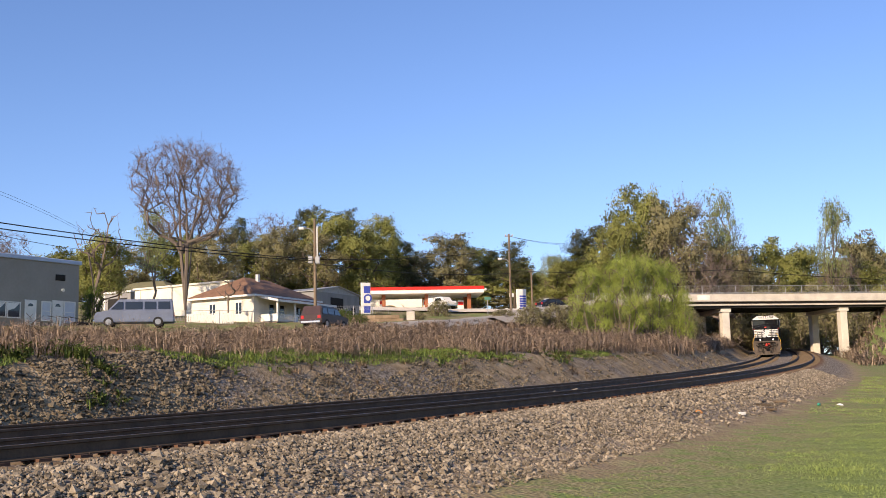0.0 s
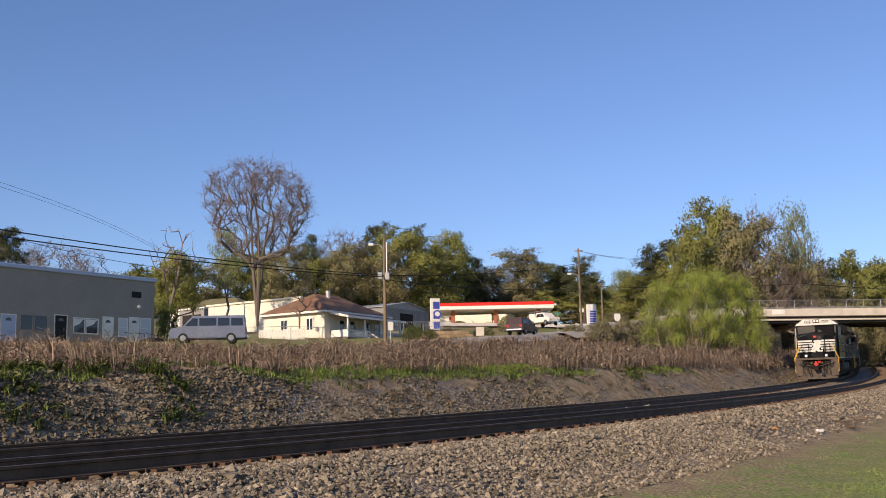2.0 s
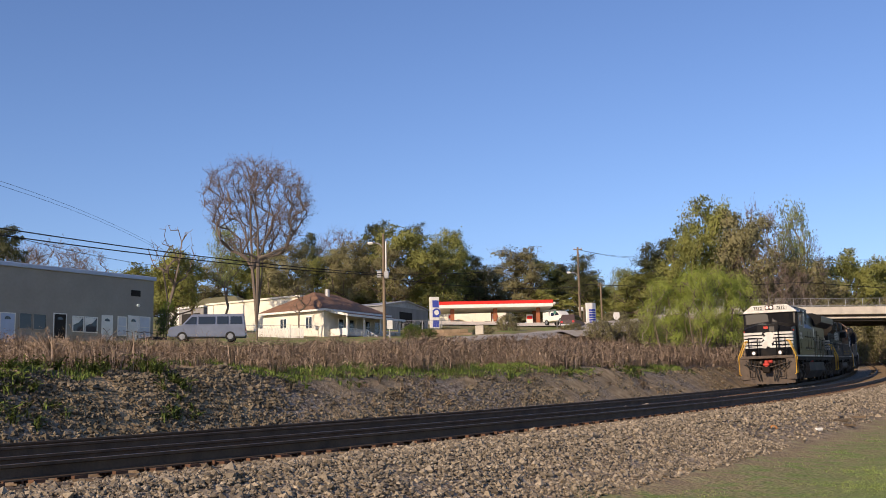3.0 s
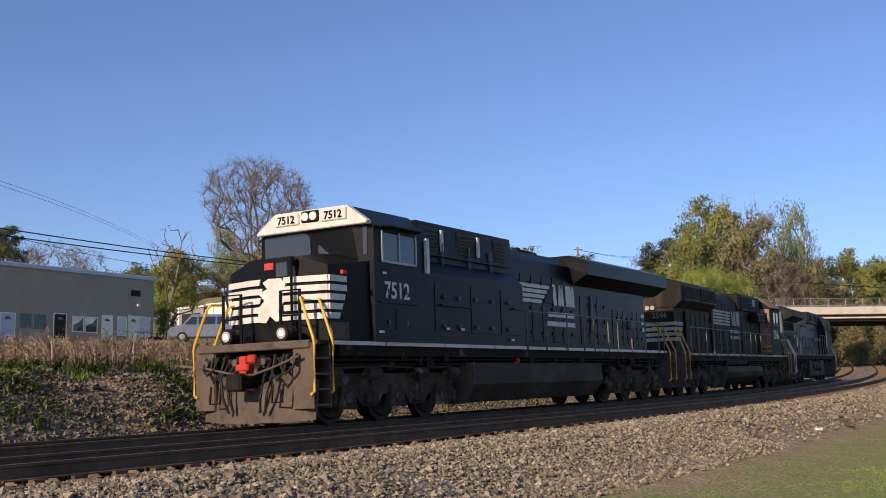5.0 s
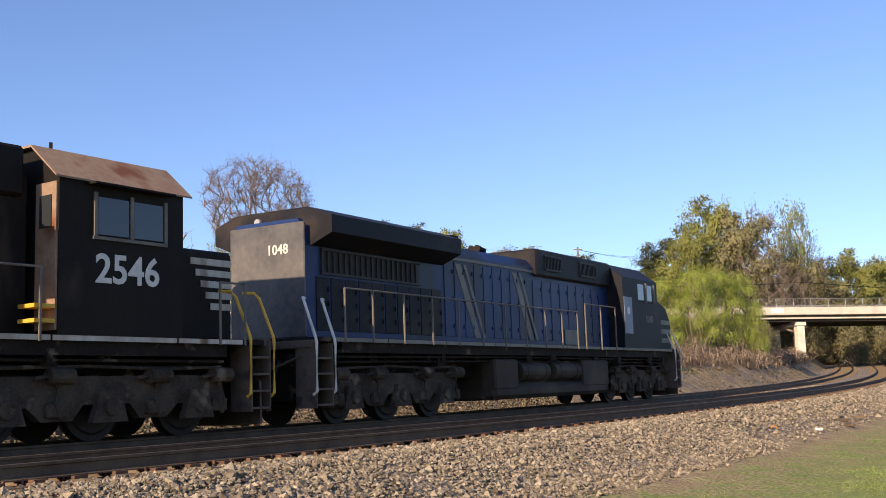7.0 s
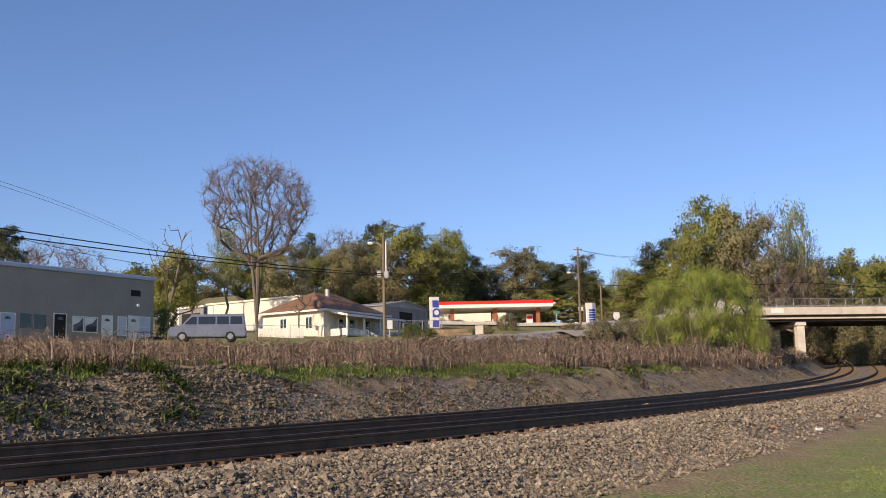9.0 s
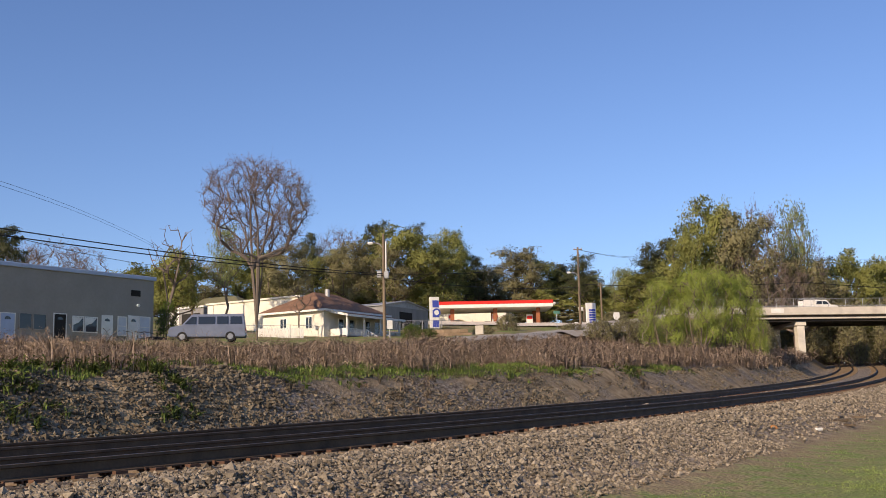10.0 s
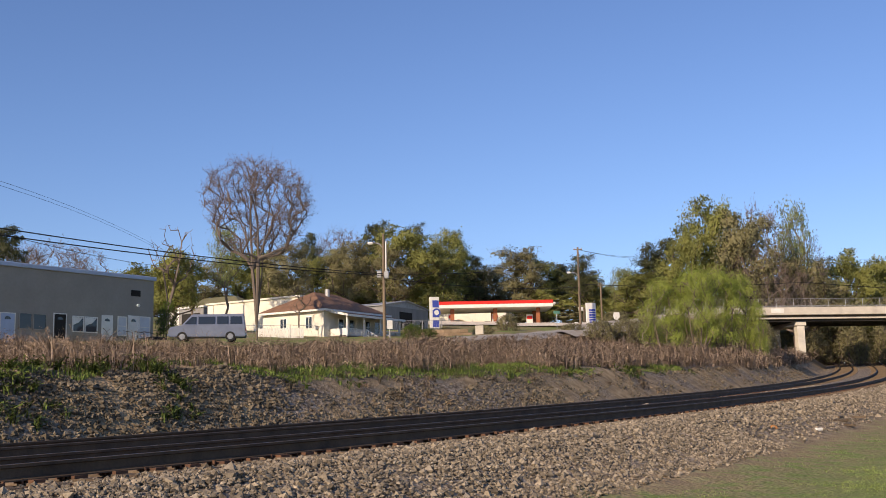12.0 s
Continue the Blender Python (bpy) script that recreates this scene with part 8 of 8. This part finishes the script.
def blades(name, count, s_range, l_range, height, width, per, material, label, seed, density=None, lean=0.35, ear=0.0):
    """Tufts of upright blades, each a bent strip."""
    rnd = random.Random(seed)
    verts, faces = [], []
    for _ in range(count):
        s, l = rnd.uniform(*s_range), rnd.uniform(*l_range)
        if density and not density(s, l, rnd):
            continue
        p = ground_at(s, l, -0.02)
        hh = height * rnd.uniform(0.6, 1.25) * (1 + 0.75 * noise.noise(Vector((s * 0.45, l * 0.45, seed))))
        for _k in range(per):
            a = rnd.uniform(0, 6.28)
            o = p + Vector((rnd.gauss(0, 0.09), rnd.gauss(0, 0.09), 0))
            h = hh * rnd.uniform(0.55, 1.1)
            tip = Vector((math.cos(a), math.sin(a), 0)) * h * rnd.uniform(0.05, lean) * 1.5
            side = Vector((rnd.gauss(0, 1), rnd.gauss(0, 1), 0)).normalized() * width * rnd.uniform(0.7, 1.3)
            i = len(verts)
            verts += [o - side, o + side, o + tip * 0.35 + Vector((0, 0, h * 0.6)) + side * (0.8 + ear), o + tip * 0.35 + Vector((0, 0, h * 0.6)) - side * (0.8 + ear), o + tip + Vector((0, 0, h))]
            faces += [(i, i + 1, i + 2, i + 3), (i + 3, i + 2, i + 4)]
    return stuff(name, verts, faces, material, label, "grass")


M_DRYGRASS = mat("dry_reddish_weeds", (0.43, 0.325, 0.24), (0.28, 0.21, 0.155), 0.4, 0.9, island=0.4, spec=0.1)
M_STRAW = mat("straw_stalks", (0.30, 0.22, 0.14), (0.19, 0.135, 0.085), 0.5, 0.9, island=0.35, spec=0.1)
M_GREENGRASS = mat("fresh_green_grass", (0.165, 0.22, 0.05), (0.085, 0.12, 0.028), 0.6, 0.8, island=0.35, spec=0.15)
M_LAWN = mat("lawn_blades", (0.235, 0.29, 0.085), (0.155, 0.20, 0.055), 0.7, 0.8, island=0.4, spec=0.15)


def weed_gap(s, l, r):
    return noise.noise(Vector((s * 0.12, l * 0.2, 7))) > -0.42 and r.random() < (1.0 if l > -14 else 0.6)


def brushwood(name, count, s_range, l_range, height, width, stems, material, label, seed, density=None, tall=0.6):
    """Dry bushy weeds: stems that arch out of one root, each with side twigs and feathery tips; heights swell and sink along the field."""
    rnd = random.Random(seed)
    verts, faces, normals = [], [], []
    for _ in range(count):
        s, l = rnd.uniform(*s_range), rnd.uniform(*l_range)
        if density and not density(s, l, rnd):
            continue
        p = ground_at(s, l, -0.03)
        swell = noise.noise(Vector((s * 0.30, l * 0.40, seed))) + 0.6 * noise.noise(Vector((s * 0.9, l * 0.9, seed + 5)))
        hh = height * rnd.uniform(0.55, 1.2) * max(0.35, 1 + tall * swell * 1.6)
        droop = rnd.uniform(0.25, 0.9)
        for _k in range(stems):
            a = rnd.uniform(0, 6.28)
            out = Vector((math.cos(a), math.sin(a), 0))
            h = hh * rnd.uniform(0.6, 1.1)
            spread = h * droop * rnd.uniform(0.15, 1.0)
            o = p + Vector((rnd.gauss(0, 0.05), rnd.gauss(0, 0.05), 0))
            side = Vector((-out.y, out.x, 0)) if rnd.random() < 0.5 else Vector((rnd.gauss(0, 1), rnd.gauss(0, 1), 0)).normalized()
            w = side * width * rnd.uniform(0.6, 1.2)
            mid = o + out * spread * 0.35 + Vector((0, 0, h * 0.62))
            tip = o + out * spread + Vector((0, 0, h * rnd.uniform(0.85, 1.05)))
            i = len(verts)
            verts += [o - w * 0.6, o + w * 0.6, mid + w, mid - w, tip]
            faces += [(i, i + 1, i + 2, i + 3), (i + 3, i + 2, i + 4)]
            nrm = (out * 0.55 + Vector((rnd.gauss(0, 0.3), rnd.gauss(0, 0.3), 0.9))).normalized()
            normals += [nrm] * 5
            for _t in range(3):
                f = rnd.uniform(0.3, 0.95)
                q = o.lerp(mid, f / 0.62) if f < 0.62 else mid.lerp(tip, (f - 0.62) / 0.38)
                e = q + Vector((rnd.gauss(0, 0.13), rnd.gauss(0, 0.13), rnd.uniform(0.0, 0.16))) * (0.5 + h)
                i = len(verts)
                verts += [q - w * 0.5, e + Vector((rnd.gauss(0, 1), rnd.gauss(0, 1), rnd.gauss(0, 1))) * width, e]
                faces.append((i, i + 1, i + 2))
                normals += [nrm] * 3
    ob = stuff(name, verts, faces, material, label, "weeds")
    for q in ob.data.polygons:
        q.use_smooth = True
    ob.data.normals_split_custom_set_from_vertices(normals)
    return ob


BRUSH_LABEL = "dense dry reddish-brown weeds along the top of the bank"
brushwood("dry_weeds", 5200, (-12, 34), (-15, -4.9), 0.58, 0.007, 10, M_DRYGRASS, BRUSH_LABEL, 21, weed_gap)
brushwood("dry_weeds", 3800, (34, 70), (-16, -4.9), 0.70, 0.011, 9, M_DRYGRASS, BRUSH_LABEL, 35, weed_gap)
brushwood("dry_weeds", 3400, (70, 125), (-17, -4.2), 0.95, 0.018, 8, M_DRYGRASS, BRUSH_LABEL, 22, weed_gap)
brushwood("dry_weeds", 3000, (-6, 105), (-27.5, -14), 0.5, 0.018, 7, M_DRYGRASS, "dry brown weeds across the field before the road", 23)
brushwood("dry_weeds", 1700, (2, 44), (-25.5, -19), 0.72, 0.016, 8, M_DRYGRASS, "tall dry weeds between the field and the road", 38)
brushwood("dry_weeds", 1000, (40, 78), (-30, -24), 0.55, 0.02, 8, M_DRYGRASS, "dry brown weeds lining the road", 33)
brushwood("straw", 900, (-10, 100), (-15, -5.2), 0.60, 0.008, 5, M_STRAW, "pale straw stalks among the weeds", 24)
blades("grass", 5200, (-8, 52), (-6.1, -4.5), 0.14, 0.012, 9, M_GREENGRASS, "fresh green grass along the lip of the bank", 25, lambda s, l, r: noise.noise(Vector((s * 0.16, l * 0.25, 11))) > -0.12, 0.8)
brushwood("briars", 240, (3, 10), (-5.3, -3.4), 0.30, 0.016, 9, M_GREENGRASS, "dark green briars trailing over the stony bank", 26, lambda s, l, r: noise.noise(Vector((s * 0.6, l * 0.6, 4))) > 0.0)
brushwood("briars", 260, (14, 60), (-5.2, -4.0), 0.28, 0.016, 8, M_GREENGRASS, "dark green briars trailing over the stony bank", 36, lambda s, l, r: noise.noise(Vector((s * 0.4, l * 0.6, 9))) > 0.12)
brushwood("dry_weeds", 700, (12, 110), (-4.9, -3.0), 0.16, 0.012, 6, M_STRAW, "low dry weeds scattered over the bank", 37, lambda s, l, r: noise.noise(Vector((s * 0.3, l * 0.7, 3))) > 0.0)
blades("grass", 1500, (-45, 45), (-37, -33), 0.3, 0.02, 6, M_GREENGRASS, "verge grass beside the road", 27)
blades("lawn", 22000, (-1, 26), (SPACING + 4.6, SPACING + 11), 0.045, 0.005, 5, M_LAWN, "short lawn blades on the trackside verge", 28, lambda s, l, r: r.random() < min(1, 0.10 + 0.28 * (l - SPACING - 4.6)) and noise.noise(Vector((s * 0.5, l * 0.5, 1))) > -0.2, 0.9)
blades("lawn", 7000, (26, 70), (SPACING + 4.6, SPACING + 12), 0.07, 0.010, 5, M_LAWN, "short lawn blades on the trackside verge", 29, lambda s, l, r: noise.noise(Vector((s * 0.3, l * 0.4, 1))) > -0.2, 0.9)
brushwood("brush", 900, (70, 98), (-17, -6.5), 1.0, 0.02, 9, M_DRYGRASS, "taller dry brush at the foot of the thicket", 34)
brushwood("brush", 1500, (112, 150), (-14, -4.2), 0.9, 0.028, 8, M_DRYGRASS, "dry brush under the overpass", 30)
brushwood("brush", 1500, (105, 165), (SPACING + 5, SPACING + 20), 0.8, 0.032, 8, M_DRYGRASS, "dry brush on the abutment slope", 31)

# ---- ties, joined beyond the nearest ----
_tie = bmesh.new()
box(_tie, -1.30, 1.30, -0.115, 0.115, -0.375, -0.205, 0.012)
_tie_mesh = bpy.data.meshes.new("tie")
_tie.to_mesh(_tie_mesh)
_tie.free()
_tie_mesh.materials.append(M_TIE)
M_PLATE = mat("rusty_tie_plate", (0.16, 0.08, 0.045), (0.07, 0.04, 0.028), 4, 0.85)
_rnd = random.Random(9)
for tr, track_l in zip(tracks, (0.0, SPACING)):
    k = 0
    far = bmesh.new()
    plates = bmesh.new()
    s = -9.0
    while s < 165:
        p = on_track(s, track_l)
        m = Matrix.Translation(p) @ Matrix.Rotation(-heading(s) + _rnd.gauss(0, 0.006), 4, "Z") @ Matrix.Translation((_rnd.gauss(0, 0.03), 0, _rnd.uniform(-0.006, 0.0)))
        if s < 72:
            ob = new("tie", _tie_mesh)
            ob.parent = tr
            ob.matrix_world = m
        else:
            box(far, -1.30, 1.30, -0.115, 0.115, -0.355, -0.18, 0, m)
        if s < 60:
            for g in (-0.755, 0.755):
                box(plates, g - 0.17, g + 0.17, -0.09, 0.09, -0.21, -0.172, 0, m)
                for dy in (-0.15, 0.15):
                    box(plates, g - 0.07, g + 0.07, dy - 0.012, dy + 0.012, -0.21, -0.16, 0, m)
        s += 0.54
        k += 1
    tagged(part("far_ties", far, M_TIE, tr), kind="stuff")
    tagged(part("tie_plates", plates, M_PLATE, tr), kind="stuff")


# ---- litter and small things by the line ----
def litter(name, s, l, dims, material, label, category, turn=20, shape="box"):
    bm = bmesh.new()
    if shape == "box":
        box(bm, -dims[0] / 2, dims[0] / 2, -dims[1] / 2, dims[1] / 2, 0, dims[2], min(dims) * 0.2)
    else:
        bmesh.ops.create_icosphere(bm, subdivisions=2, radius=dims[0] / 2)
        for v in bm.verts:
            v.co *= 1 + 0.25 * noise.noise(v.co * 9)
            v.co.z = max(v.co.z * 0.6, -0.03)
    ob = part(name, bm, material)
    ob.matrix_world = Matrix.Translation(ground_at(s, l, 0.0)) @ Matrix.Rotation(radians(turn), 4, "Z")
    return tagged(ob, label, category)


litter("paper_cup", 22.0, 7.7, (0.22, 0.10, 0.09), M_WHITE, "crumpled white paper cup on the verge", "litter")
litter("orange_rock", 19.5, 7.1, (0.24, 0.2, 0.12), mat("orange_clay", (0.55, 0.25, 0.08), None, 6, 0.9), "lump of orange clay on the gravel", "rock", 0, "ball")
litter("plastic_bottle", 30.5, 8.7, (0.28, 0.09, 0.09), mat("green_plastic", (0.05, 0.35, 0.22), None, 6, 0.3), "green plastic bottle lying on dry ground", "litter", 60)
litter("paper_bag", 31.5, 9.3, (0.25, 0.2, 0.16), M_WHITE, "white paper bag on the verge", "litter", 10, "ball")
litter("plank", 8.7, -3.6, (1.0, 0.09, 0.06), M_WOODPOLE, "weathered plank lying on the bank", "plank", 60)
for s, l, a in ((26.0, 7.5, 20), (27.4, 7.3, 60), (28.6, 7.6, 10), (25.2, 7.9, 100)):
    litter("tie_fragment", s, l, (0.7, 0.14, 0.08), M_TIE, "broken dark tie fragment on the gravel", "wood", a)


# ---- motion ----
def along(points, t):
    # place and heading on a timed path of (seconds, x, y, z)
    for (t0, *a), (t1, *b) in zip(points, points[1:]):
        if t0 <= t <= t1:
            break
    a, b = Vector(a), Vector(b)
    d = b - a
    p = a.lerp(b, min(max((t - t0) / (t1 - t0), 0), 1))
    return Matrix.Translation(p) @ Matrix.Rotation(math.atan2(d.y, d.x), 4, "Z")


def on_deck(u, lane):
    # a place u metres along the overpass, on its roadway
    p = bridge.matrix_world @ Vector((u, lane, 12.05))
    return p.x, p.y, p.z


def motions():
    suv_s = [(0, 64), (1.5, 84), (2.5, 105), (3.7, 128), (6.5, 170), (12, 230)]
    walk(road_suv, [(t, along([(k, *ground_at(s, -30.0, 0.13)) for k, s in suv_s], t)) for t in (0, 0.75, 1.4, 2.4, 3.2, 4.5, 6, 8, 10, 12)])
    car = [(0, 23.1, 138.0, 11.0), (2.0, 33.0, 142.5, 12.0), (2.9, *on_deck(13.8, 6.5)), (4.8, *on_deck(23.9, 6.5)), (5.6, *on_deck(27.6, 6.5)), (7.0, *on_deck(32.8, 6.5)), (12, *on_deck(44.4, 6.5))]
    walk(bridge_car, [(t, along(car, t)) for t in (0, 1.2, 2.2, 2.6, 3.2, 4, 4.8, 5.2, 5.6, 6.3, 7, 9, 12)])
    lot = [(0, 9.9, 160.0, 13.12), (2.5, 15.2, 152.0, 12.2), (7.5, 23.3, 141.0, 11.4), (8.7, 31.0, 139.0, 12.0), (9.3, *on_deck(13.2, 3.0)), (10.5, *on_deck(21.6, 3.0)), (12, *on_deck(31.7, 3.0))]
    walk(truck, [(t, along(lot, t)) for t in (0, 0.8, 1.6, 2.4, 3.5, 5, 6.5, 7.4, 8, 8.6, 9.0, 9.3, 10, 10.5, 11.2, 12)])
    for start, length, bogie, e, wheels in TRAIN:
        walk(e, [(t / 5, engine_pose(t / 5, start, length, bogie)) for t in range(0, 61)])
        rows = []
        for k in range(0, 361):
            turn = (lead_s(0) - lead_s(k / FPS)) / 0.535
            rows.append((k / FPS, turn))
        for w, x in wheels:
            walk(w, [(t, Matrix.Translation((x, 0, 0.535)) @ Matrix.Rotation(a, 4, "Y")) for t, a in rows])


motions()
